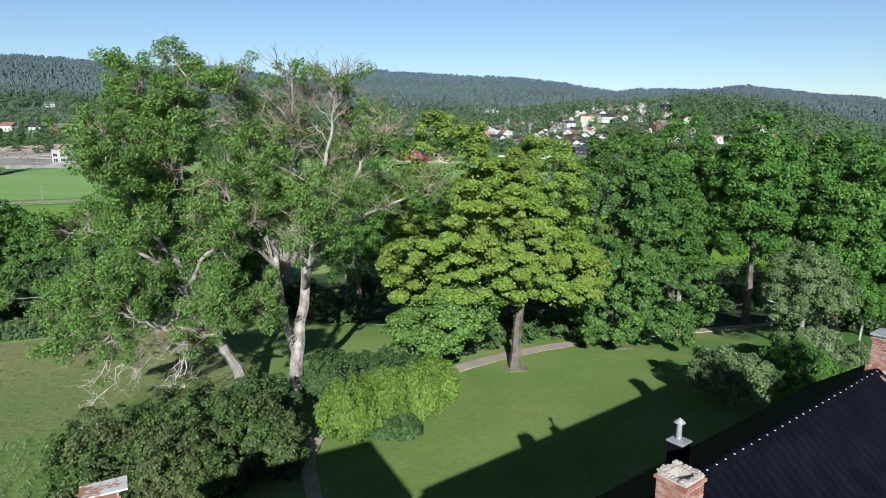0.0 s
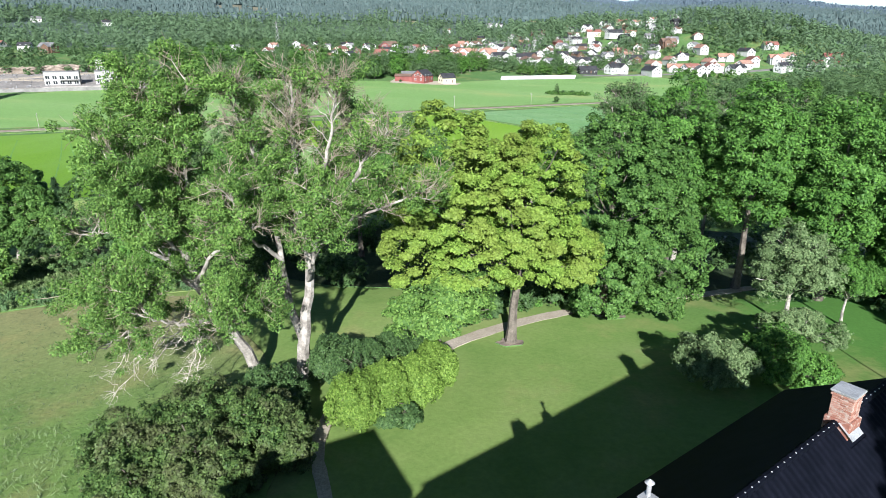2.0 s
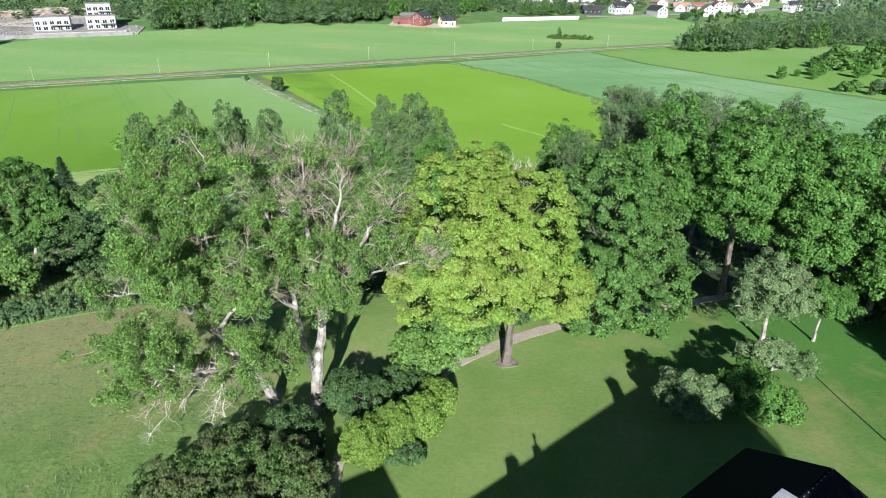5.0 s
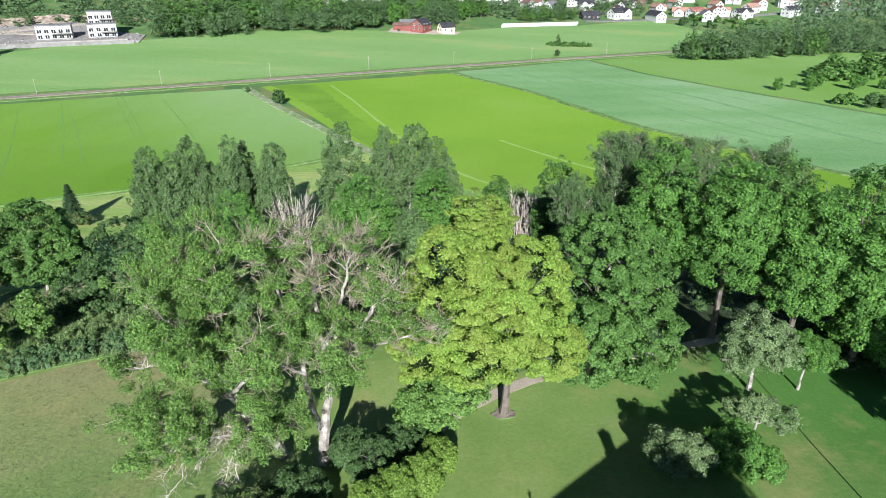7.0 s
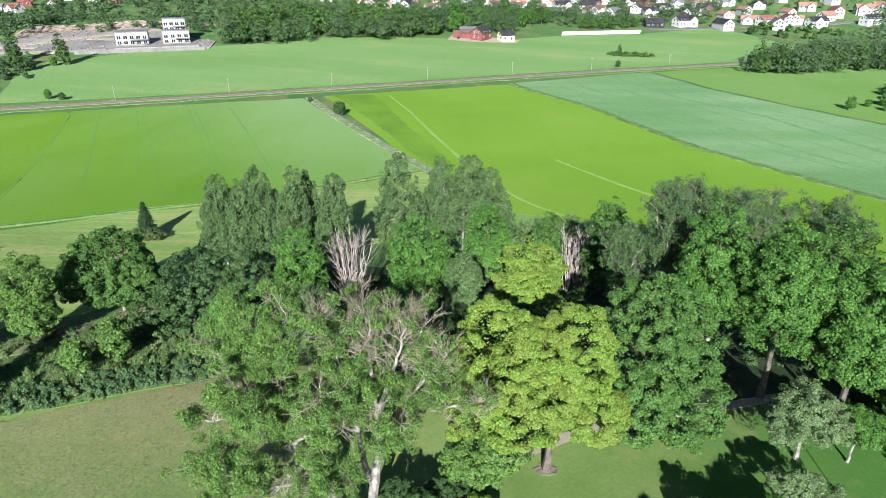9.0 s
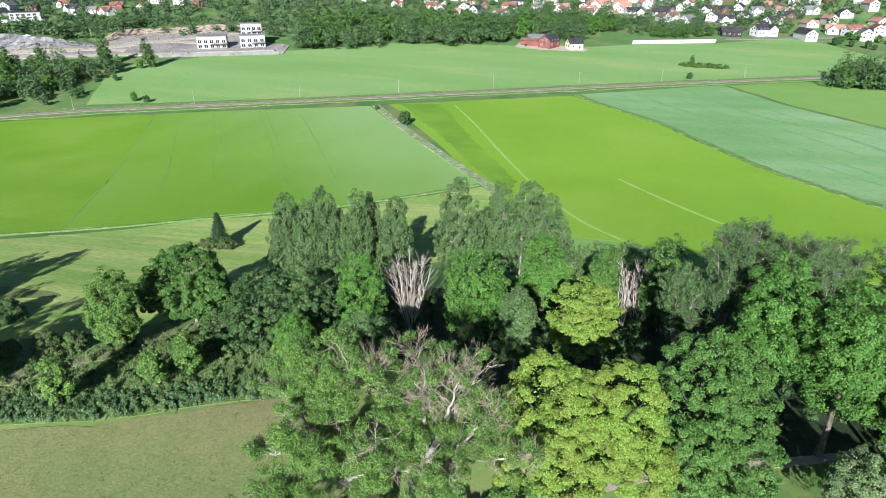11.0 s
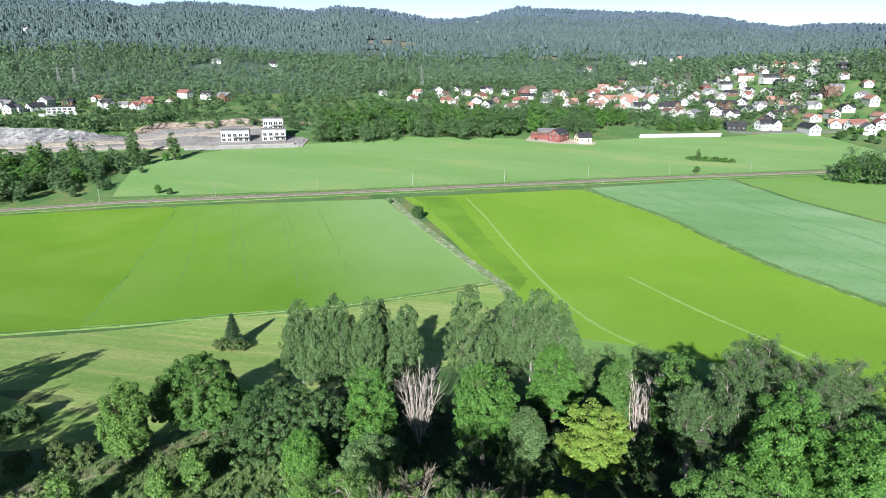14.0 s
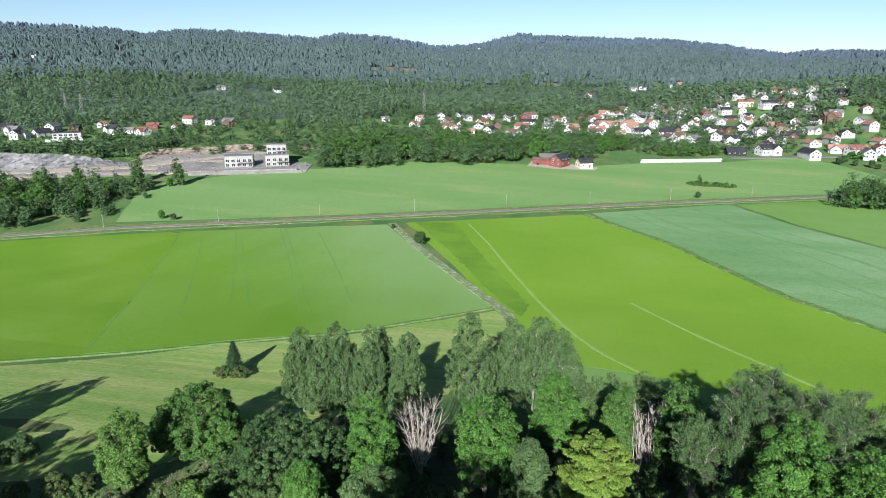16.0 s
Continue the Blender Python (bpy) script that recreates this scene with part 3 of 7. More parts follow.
def dead_tree(x, y, high, wide, label, seed, stems, twigs):
    """Several bare stems fanning up from one stool, with fine upright twigs."""
    rng = np.random.default_rng(seed)
    root = new("dead_tree")
    root.location = (x, y, gz(x, y))
    paths, fine = [], []
    for s in range(stems):
        a = s * 2.4
        reach_ = wide * math.sqrt((s + 0.5) / stems)
        end = np.array((math.cos(a) * reach_, math.sin(a) * reach_, high * rng.uniform(0.78, 1)))
        stem = limb(rng, (0, 0, -0.2), end, 0.09, 0.024, 8, 0.06, -0.1)
        paths.append(stem)
        for _ in range(twigs // stems):
            i = rng.integers(3, 8)
            p = stem[i][0]
            d = unit(unit(end) * 1.2 + rng.normal(size=3) * 0.45)
            fine.append(limb(rng, p, p + d * high * rng.uniform(0.08, 0.2), 0.026, 0.011, 3, 0.1))
    v, f = tubes(paths, 5)
    link("trunk", mesh_shared("trunk", v, f), M["dead_wood"], root)
    v, f = tubes(fine, 4)
    tagged(link("twig_mass", mesh_shared("twig_mass", v, f), M["dead_wood"], root), kind="stuff")
    return tagged(root, label, "dead tree")


# the row of large trees along the lawn
def resample(points, steps):
    p = np.array(points, float)
    at = np.concatenate([[0], np.cumsum(np.linalg.norm(np.diff(p, axis=0), axis=1))])
    q = np.stack([np.interp(np.linspace(0, at[-1], steps + 1), at, p[:, i]) for i in range(3)], 1)
    for _ in range(2):
        q[1:-1] = (q[:-2] + 2 * q[1:-1] + q[2:]) / 4
    return q, at[-1]


def sprays(rng, centres, radius, count, size, slim, droop):
    """Leaf triangles hanging in loose sprays round the shoots."""
    which = rng.choice(len(centres), count, p=radius ** 2 / (radius ** 2).sum())
    q = unit(rng.normal(size=(count, 3)))
    pos = centres[which] + q * radius[which][:, None] * rng.uniform(0.15, 1.0, (count, 1)) ** 0.5 * (1, 1, 0.8) - (0, 0, 0.12)
    n = unit(0.45 * q + (0, -0.1, 0.6) + rng.normal(size=(count, 3)) * 0.45)
    t, b = cross_frame(n, rng)
    t = unit(t + (0, 0, -droop))
    b = unit(np.cross(n, t))
    s = size * rng.uniform(0.7, 1.6, (count, 1))
    return np.stack([pos + t * s * 0.6, pos - t * s * 0.45 + b * s * 0.42 * slim, pos - t * s * 0.45 - b * s * 0.42 * slim], 1).reshape(-1, 3)


def branching_tree(name, x, y, label, leaf, bark, mains, seed, count, size, second=9, third=5, reach=2.6, dying=None, near=True, leafy_share=0.75, category="tree"):
    """Stems as given (points, radii at both ends, bare share), with boughs, shoots and sprays of leaves on the living ones."""
    rng = np.random.default_rng(seed)
    root = new(name)
    base = np.array((x, y, gz(x, y)))
    root.location = base
    stems, boughs, shoots, tips = [], [], [], []
    for points, r0, r1, bare, first in mains:
        q, length = resample(np.array(points, float) - base, 16)
        q[1:-1] += rng.normal(size=(15, 3)) * 0.07
        stems.append([(p, r0 + (r1 - r0) * (k / 16) ** 0.75) for k, p in enumerate(q)])
        for b in range(int(second * length / 8)):
            f = first + (1 - first) * rng.uniform() ** 0.7
            i = min(int(f * 16), 15)
            a = q[i] + (q[i + 1] - q[i]) * (f * 16 - i)
            side = unit(rng.normal(size=3) * (1, 1, 0.35))
            d = unit(0.55 * unit(q[i + 1] - q[i]) + 0.85 * side + (0, 0, 0.3))
            long = reach * rng.uniform(0.55, 1.3) * (1.15 - 0.45 * f)
            r = max(0.035, (r0 + (r1 - r0) * f ** 0.75) * rng.uniform(0.24, 0.42))
            bough = limb(rng, a, a + d * long, r, 0.02, 6, 0.2, 0.06)
            boughs.append(bough)
            dead = rng.uniform() < bare + (0.5 * min(1, max(0, (a[2] + base[2] - dying) / 3.5)) if dying else 0)
            for c in range(third):
                k = rng.integers(2, 7)
                e = unit(d * 0.7 + rng.normal(size=3) * 0.6 + (0, 0, 0.35))
                p = bough[k][0]
                end = p + e * rng.uniform(0.6, 1.5)
                shoots.append(limb(rng, p, end, 0.026, 0.01, 4, 0.22))
                for _ in range(4 if dead else 1):
                    g = p + (end - p) * rng.uniform(0.3, 0.9)
                    shoots.append(limb(rng, g, g + unit(e + rng.normal(size=3) * 0.5 + (0, 0, 0.3)) * rng.uniform(0.3, 0.9), 0.015, 0.008, 3, 0.2))
                if rng.uniform() < (0.1 if dead else leafy_share):
                    tips.append((*end, rng.uniform(0.34, 0.66)))
    for at in stems:
        v, f = tubes([at], 8)
        link("stem", mesh_shared("stem", v, f), M[bark], root)
    if not near:
        v, f = tubes(boughs, 4)
        tagged(link("bough_mass", mesh_shared("bough_mass", v, f), M[bark], root), kind="stuff")
    for at in boughs if near else ():
        v, f = tubes([at], 6)
        link("bough", mesh_shared("bough", v, f), M[bark], root)
    v, f = tubes(shoots, 3)
    tagged(link("twig_mass", mesh_shared("twig_mass", v, f), M["twig" if near else "bark"], root, "bleached bare twigs" if near else "fine twigs"), kind="stuff")
    tips = np.array(tips)
    link("crown", mesh_of("crown", sprays(rng, tips[:, :3], tips[:, 3], count, size, 0.65, 0.45), 3), M[leaf], root)
    return tagged(root, label, category)


branching_tree("ash_tree", -9.0, 35.6, "tall half-dead ash with pale trunk and bare upper twigs", "ash_leaf", "pale_bark", (
    (((-9.2, 35.9, 8.9), (-9.0, 35.8, 11.7), (-8.4, 35.7, 14.6), (-8.2, 35.7, 17.1), (-8.2, 35.7, 19.5), (-8.7, 35.9, 21.9), (-8.9, 35.7, 24.1), (-8.3, 35.0, 26.2), (-8.3, 34.6, 27.8)), 0.5, 0.05, 0.25, 0.4),
    (((-9.0, 35.9, 11.6), (-9.8, 35.9, 13.9), (-9.9, 35.9, 17.0), (-10.3, 35.9, 20.5), (-11.2, 35.7, 24.1), (-11.7, 34.8, 26.3), (-11.8, 34.4, 28.0)), 0.3, 0.045, 0.2, 0.3),
    (((-8.2, 35.7, 17.0), (-7.1, 35.2, 18.9), (-5.4, 34.8, 21.8), (-4.1, 34.6, 23.9), (-3.1, 34.6, 25.2)), 0.24, 0.04, 0.4, 0.15),
    (((-7.1, 35.2, 18.9), (-4.4, 34.4, 20.5), (-2.4, 34.2, 21.4), (-0.6, 34.0, 22.2)), 0.14, 0.03, 0.85, 0.2),
    (((-8.2, 35.8, 19.4), (-7.1, 36.3, 22.3), (-6.4, 35.5, 25.2), (-5.9, 35.2, 27.5)), 0.22, 0.035, 0.6, 0.1),
    (((-8.3, 35.7, 18.7), (-7.1, 37.8, 20.9), (-5.6, 38.9, 23.2), (-5.0, 39.3, 25.0)), 0.2, 0.04, 0.35, 0.2),
    (((-8.6, 35.9, 21.3), (-9.7, 38.0, 23.3), (-10.1, 38.9, 24.8), (-9.9, 39.3, 26.2)), 0.17, 0.035, 0.4, 0.2),
    (((-8.3, 35.6, 15.9), (-7.5, 33.5, 17.7), (-6.9, 32.2, 20.2), (-6.7, 31.6, 22.4)), 0.18, 0.035, 0.2, 0.25),
    (((-9.9, 35.8, 17.2), (-11.2, 34.0, 19.0), (-11.6, 32.9, 21.1), (-11.4, 32.6, 22.8)), 0.16, 0.035, 0.15, 0.25),
    (((-9.8, 35.9, 14.2), (-10.8, 34.2, 14.7), (-11.2, 32.9, 15.5)), 0.11, 0.03, 0.1, 0.2)),
    11, 76000, 0.125, 17, 7, 1.9, 22.5, leafy_share=0.55)
branching_tree("ash_tree", -12.4, 36.7, "big leaning ash with full green crown", "ash_leaf", "pale_bark", (
    (((-12.4, 36.7, 8.3), (-13.0, 35.9, 11.8), (-14.3, 35.3, 13.7), (-15.4, 35.2, 16.7), (-15.9, 35.0, 19.9), (-16.7, 34.8, 23.6), (-16.8, 34.8, 25.8), (-16.5, 34.8, 27.7)), 0.42, 0.04, 0.06, 0.35),
    (((-14.9, 35.2, 15.2), (-16.6, 33.8, 18.3), (-18.7, 33.2, 19.8), (-20.2, 33.1, 19.6)), 0.2, 0.03, 0.15, 0.2),
    (((-14.5, 35.3, 14.1), (-16.8, 33.2, 15.0), (-19.1, 32.5, 16.0), (-20.6, 32.5, 16.0)), 0.18, 0.03, 0.08, 0.25),
    (((-15.1, 35.2, 15.8), (-13.2, 33.4, 18.3), (-11.6, 32.9, 19.3), (-10.3, 32.5, 20.4)), 0.18, 0.03, 0.3, 0.2),
    (((-15.9, 35.0, 19.6), (-14.5, 34.6, 22.5), (-14.5, 34.4, 25.9), (-13.9, 34.4, 28.0)), 0.18, 0.035, 0.1, 0.15),
    (((-15.7, 35.1, 18.5), (-17.8, 35.0, 21.3), (-19.1, 34.8, 23.6), (-19.7, 34.8, 25.2)), 0.16, 0.03, 0.05, 0.2),
    (((-14.1, 35.3, 13.5), (-14.9, 33.1, 13.9), (-15.9, 31.3, 15.0), (-16.8, 30.4, 17.1)), 0.18, 0.03, 0.1, 0.3),
    (((-13.8, 35.5, 12.9), (-12.8, 33.6, 13.5), (-12.0, 32.3, 14.8), (-11.8, 31.5, 16.7)), 0.16, 0.03, 0.1, 0.3),
    (((-15.5, 35.2, 17.5), (-15.9, 32.7, 19.8), (-16.4, 31.5, 22.3), (-16.4, 31.3, 24.2)), 0.16, 0.03, 0.05, 0.2),
    (((-15.7, 35.2, 18.5), (-15.9, 37.3, 20.8), (-16.6, 38.4, 23.2), (-16.6, 38.6, 25.2)), 0.15, 0.03, 0.05, 0.2),
    (((-16.4, 33.4, 15.2), (-18.0, 31.7, 13.9), (-19.7, 31.1, 13.3)), 0.1, 0.025, 0.1, 0.2)),
    12, 200000, 0.122, 18, 7, 1.9)
tree("maple_tree", 5.1, 42.6, "broad yellow-green maple standing on the lawn edge", "maple_leaf", "bark",
     [(0.1, 40.3, 20.3, 3.6, 3.1, 5.9), (6.6, 42.9, 19.2, 3.2, 3.3, 5.8), (8.5, 41.8, 15.2, 2.6, 3.0, 2.6), (-1.9, 41, 15.8, 2.4, 2.8, 2.7), (2.4, 40.2, 15.4, 3.2, 2.8, 2.5), (3.6, 41.8, 18.4, 3.8, 3.6, 4.8)],
     360, 0.7, 165000, 0.14, 0.42, 34, (0.2, 0.2), 0.75, 13, flat=0.55, low=-0.6, spread=(0.84, 1.03), fill=0.06, tri=True)
tree("maple_sapling", -0.3, 39.8, "low spreading green maple beside the path", "ash_leaf", "bark",
     [(-0.5, 38.8, 12.6, 3.0, 2.4, 2.1), (1.4, 39.2, 13.2, 2.4, 2.0, 2.1), (-1.8, 38.4, 11.6, 2.2, 1.8, 1.7)], 90, 0.7, 24000, 0.19, 0.16, 16, (0, 0), 0.7, 113, flat=0.5, low=-0.5, spread=(0.7, 1.0), fork=0.2)
tree("linden_tree", 13.6, 48.9, "dense dark green linden with branches to the ground", "linden_leaf", "bark",
     [(13.7, 47.8, 18, 4.2, 4.4, 7.2), (17.4, 46.6, 13.2, 3.6, 3.6, 4.8), (12.8, 47, 12.6, 3.2, 3.4, 4.2), (16.6, 48, 18, 3.2, 3.2, 5.2)],
     420, 0.6, 110000, 0.15, 0.42, 26, (0.4, 0), 0.8, 14, low=-0.9, spread=(0.82, 1.02), fill=0.06, tri=True)


def big_tree(name, x, y, top, wide, low, seed, label, leaf, count=22000, size=0.3, clumps=140, clump=1.05, bark="bark", group="", squash=1.0, trunk=0.4, spread=(0.72, 1.0), limbs=22, **kw):
    """A tree from its height above sea, width and lowest leaves, with lobes set unevenly round the stem."""
    rng = np.random.default_rng(seed)
    mid, half = (top + low) / 2, (top - low) / 2
    lobes = [(x, y, mid + half * 0.1, wide * 0.74, wide * 0.74, half * 0.88), (x, y, low + half * 0.5, wide * 0.8, wide * 0.8, half * 0.5)]
    for k in range(5):
        a = k * 1.257 + rng.uniform(0, 0.9)
        r = wide * rng.uniform(0.34, 0.5)
        lobes.append((x + math.cos(a) * r, y + math.sin(a) * r, mid + half * rng.uniform(-0.5, 0.35), wide * rng.uniform(0.42, 0.55), wide * rng.uniform(0.42, 0.55), half * rng.uniform(0.38, 0.55)))
    return tree(name, x, y, label, leaf, bark, lobes, clumps, clump, count, size, trunk, limbs, (0, 0), 0.78, seed, group=group, low=-0.7, spread=spread, tri=True, **kw)


OAK = "large deep green oak with rounded billowing crown"
for x, y, top, wide, low, seed in ((23.2, 61.5, 27.4, 5.0, 12, 15), (28.6, 56.5, 27.2, 4.8, 12.5, 16), (34.4, 52.6, 26.0, 4.6, 12, 17), (39.6, 50.0, 23.6, 4.6, 9.5, 18), (42.5, 58, 26, 5.6, 9.5, 20), (42.5, 47.5, 17.5, 3.8, 8.6, 19), (49, 46, 18.5, 4.4, 8.4, 21), (50, 55, 24, 6, 9, 22)):
    big_tree("oak_tree", x, y, top, wide, low, seed, OAK, "oak_leaf", 54000, 0.17, 210, 0.86, fill=0.06, group="row of oaks")
M["poplar_leaf"] = leafy("silvery_poplar_leaves", (0.065, 0.14, 0.026), (0.145, 0.24, 0.058), 0.25)
for x, y, top, wide, seed in ((20.8, 70, 25.0, 3.4, 23), (27.6, 70.5, 24.6, 4.2, 24), (15.6, 71, 19.4, 2.4, 25), (33.0, 76, 23.0, 4.4, 28), (25.0, 80, 23.0, 4.4, 27), (40.5, 73, 23.0, 4.2, 29)):
    fan, foot = [], gz(x, y)
    for k in range(9):
        a, r = k * 2.4, wide * math.sqrt((k + 0.4) / 9)
        end = (x + math.cos(a) * r, y + math.sin(a) * r, top - 0.45 * r - 0.5 * (k % 3))
        fork_z = foot + (top - foot) * (0.25 + 0.03 * (k % 4))
        fan.append((((x, y, foot - 0.2 if k == 0 else fork_z), (x + math.cos(a) * r * 0.45, y + math.sin(a) * r * 0.45, fork_z + (top - fork_z) * 0.45), end), 0.3 if k == 0 else 0.14, 0.03, 0.1, 0.3))
    branching_tree("poplar_tree", x, y, "silvery poplar with upright open branches", "poplar_leaf", "pale_bark", fan, seed, 30000, 0.17, 11, 6, 1.7, near=False)
for x, y, top, wide, low, seed in ((16.2, 85, 19.4, 4.0, 4, 26), (52, 70, 22.5, 6, 6, 30), (8.2, 90, 14.6, 3.2, 2, 31), (37, 64, 25.5, 5, 10, 32)):
    big_tree("broadleaf_tree", x, y, top, wide, low, seed, "dark green broadleaf tree in the wooded belt", "linden_leaf", 30000, 0.19, 200, 0.76, group="wooded belt")
BIRCH = "slender grey-green birch with hanging twigs"
for x, y, top, wide, low, seed in ((-46.5, 93, 17.4, 3.2, 2, 41), (-42.4, 91, 17.8, 2.6, 2, 42), (-37.8, 92.5, 19.2, 2.9, 2, 43), (-33.6, 91, 19.4, 2.6, 2, 44), (-30.8, 95, 18.0, 2.2, 2, 245), (-27, 93, 19.0, 2.5, 2, 45), (-16.4, 101.5, 19.2, 4.2, 1, 46), (-10.4, 104, 18.0, 3.0, 1, 246), (-6.4, 105.5, 18.4, 4.0, 0, 47), (-1.2, 106.5, 16.0, 3.8, 0, 48)):
    half = (top - low) / 2
    lean = math.sin(seed * 2.3) * 0.5
    spire = [(x + lean * k, y, low + half * (0.55 + 0.36 * k), wide * w, wide * w, half * 0.42) for k, w in enumerate((1.22, 1.2, 1.0, 0.68))]
    tree("birch_tree", x, y, BIRCH, "birch_leaf", "pale_bark", spire, 190, 0.62, 24000, 0.2, 0.2, 26, (lean * 2, 0), 0.9, seed, group="birches", low=-0.8, spread=(0.7, 1.02), fill=0.1, droop=0.8, flat=1.3, tri=True)
MID = "leafy green tree in the hollow behind the lawn"
# the last seven stand unseen beside the meadow, added to cast shadows
for x, y, top, wide, low, seed, leaf in ((-26.2, 72, 18.6, 4.4, 5, 51, "oak_leaf"), (-10.2, 72.5, 20.6, 5.4, 7, 52, "oak_leaf"), (-1.4, 89.5, 16.0, 4.5, 3, 53, "oak_leaf"), (-3.8, 66, 18.4, 2.7, 8, 54, "birch_leaf"), (-31.5, 61.5, 14.4, 2.9, 7, 55, "oak_leaf"), (-20.8, 57.5, 18.0, 4.2, 8, 56, "birch_leaf"), (-56.8, 61.2, 18.2, 3.5, 7.2, 57, "ash_leaf"), (-80.5, 66, 8.0, 3.2, 3, 58, "birch_leaf"), (-86, 47, 19.5, 4.0, 6, 159, "oak_leaf"), (-81, 41, 19, 3.2, 6, 160, "linden_leaf"), (-75, 41.5, 21.5, 5.0, 6.8, 161, "oak_leaf"), (-69.5, 42, 19.5, 4.0, 9.5, 162, "linden_leaf"), (-93, 67, 16.0, 4.4, 4, 59, "oak_leaf"), (-99, 62, 17.0, 4.6, 4, 60, "oak_leaf"), (-91, 59, 13.5, 4.2, 4, 61, "oak_leaf")):
    big_tree("broadleaf_tree", x, y, top, wide, low, seed, MID, leaf, 30000, 0.18, 220, 0.68)
big_tree("maple_tree", 3.6, 63.2, 21.4, 5.0, 12, 62, "small light green maple with layered branches", "maple_leaf", 42000, 0.17, 190, 0.66, spread=(0.75, 1.02), flat=0.35)
tree("goat_willow", -52.2, 71.4, "wide round willow on a cluster of pale stems", "linden_leaf", "pale_bark", [(-52.6, 71.4, 11.2, 5.8, 5.2, 5.8), (-48.8, 71, 10.0, 3.6, 3.6, 4.0), (-56.4, 71, 9.8, 3.8, 3.6, 3.8)], 260, 0.75, 60000, 0.2, 0.22, 26, (0.5, 0), 0.7, 63, low=-0.75, spread=(0.78, 1.0), fork=0.12, tri=True)
tree("thicket", -39.8, 67.5, "dense dark rounded thicket of tall shrubs", "dark_leaf", "bark", [(-38.8, 67.5, 10.0, 4.8, 5, 6.4), (-43.5, 66, 7, 3.6, 3.6, 4), (-35.4, 67.6, 10.6, 3.8, 3.6, 5.8), (-31.6, 68.6, 10.6, 3.2, 3.4, 4.8)], 330, 0.55, 52000, 0.19, 0.25, 3, (0, 0), 0.6, 64, low=-0.9, spread=(0.88, 1.0), category="shrub", tri=True)
dead_tree(-20.0, 75.6, 13.6, 3.1, "dead tree of bare bleached stems", 65, 14, 430)
dead_tree(13.2, 87, 11.6, 4.4, "dead tree of bare bleached stems", 66, 14, 400)
dead_tree(10.8, 84.5, 11.4, 1.6, "thin dead brown sapling", 67, 6, 70)
for x, y, top, wide, seed in ((-55.4, 48.8, 13.0, 1.9, 175), (-47, 54.2, 11.0, 1.7, 176), (-44.2, 57.4, 12.4, 1.7, 178), (-32.4, 60.7, 11.6, 1.9, 177)):
    big_tree("young_tree", x, y, top, wide, gz(x, y) + 0.6, seed, "young green tree among the tall weeds", "ash_leaf", 5000, 0.22, 50, 0.6, trunk=0.1)
# fruit trees on the lawn
tree("apple_tree", 28.0, 46.2, "old grey-green fruit tree with leaning trunk", "apple_leaf", "pale_bark", [(26.6, 44.8, 13.8, 2.8, 2.6, 3.4), (28.6, 45, 13.0, 2.2, 2.2, 2.6), (25.4, 44.6, 12.2, 1.6, 1.6, 2.0)], 120, 0.5, 30000, 0.115, 0.24, 22, (-0.6, -0.6), 0.8, 71, tri=True, fork=0.25, spread=(0.55, 1.0))
tree("apple_tree", 32.4, 46.2, "small fruit tree with forked pale trunk", "oak_leaf", "pale_bark", [(31.8, 45.6, 12.4, 2.2, 2.0, 1.8), (33.2, 45.6, 12.0, 1.8, 1.8, 1.5)], 80, 0.5, 20000, 0.115, 0.15, 18, (0.3, 0), 0.8, 72, tri=True, fork=0.2, spread=(0.55, 1.0))
tree("apple_tree", 25.3, 39.6, "low spreading apple tree with open crown", "apple_leaf", "pale_bark", [(23.6, 39.3, 11.2, 1.7, 1.6, 0.8), (26.8, 39.2, 10.4, 1.9, 1.6, 0.8), (25.2, 39.6, 11.4, 1.4, 1.4, 0.7)], 60, 0.4, 12000, 0.115, 0.14, 18, (0, 0), 0.8, 73, tri=True, fork=0.3, spread=(0.5, 1.0))
tree("apple_tree", 17.2, 35.6, "bushy grey-green fruit tree at the edge of the house shadow", "apple_leaf", "bark", [(16.6, 35.2, 10.8, 2.1, 1.9, 1.6), (18.4, 35.4, 10.4, 1.8, 1.8, 1.4)], 80, 0.5, 20000, 0.115, 0.14, 14, (0, 0), 0.7, 74, tri=True, low=-0.7, spread=(0.55, 1.0))
tree("apple_tree", 21.4, 35.8, "bushy green fruit tree half in shade", "oak_leaf", "bark", [(21.4, 35.8, 10.8, 2.2, 2.0, 1.8), (23.2, 34.8, 9.9, 1.7, 1.6, 1.3)], 90, 0.5, 22000, 0.115, 0.14, 14, (0, 0), 0.7, 75, tri=True, low=-0.7, spread=(0.6, 1.0))


# ---- shrubs and hedges ----
def shrub(name, x, y, label, leaf, lobes, clumps, clump, count, size, seed, **kw):
    return tree(name, x, y, label, leaf, "bark", lobes, clumps, clump, count, size, 0.07, 14, (0, 0), 0.7, seed, category="shrub", low=-0.3, fork=0.1, tri=True, **kw)


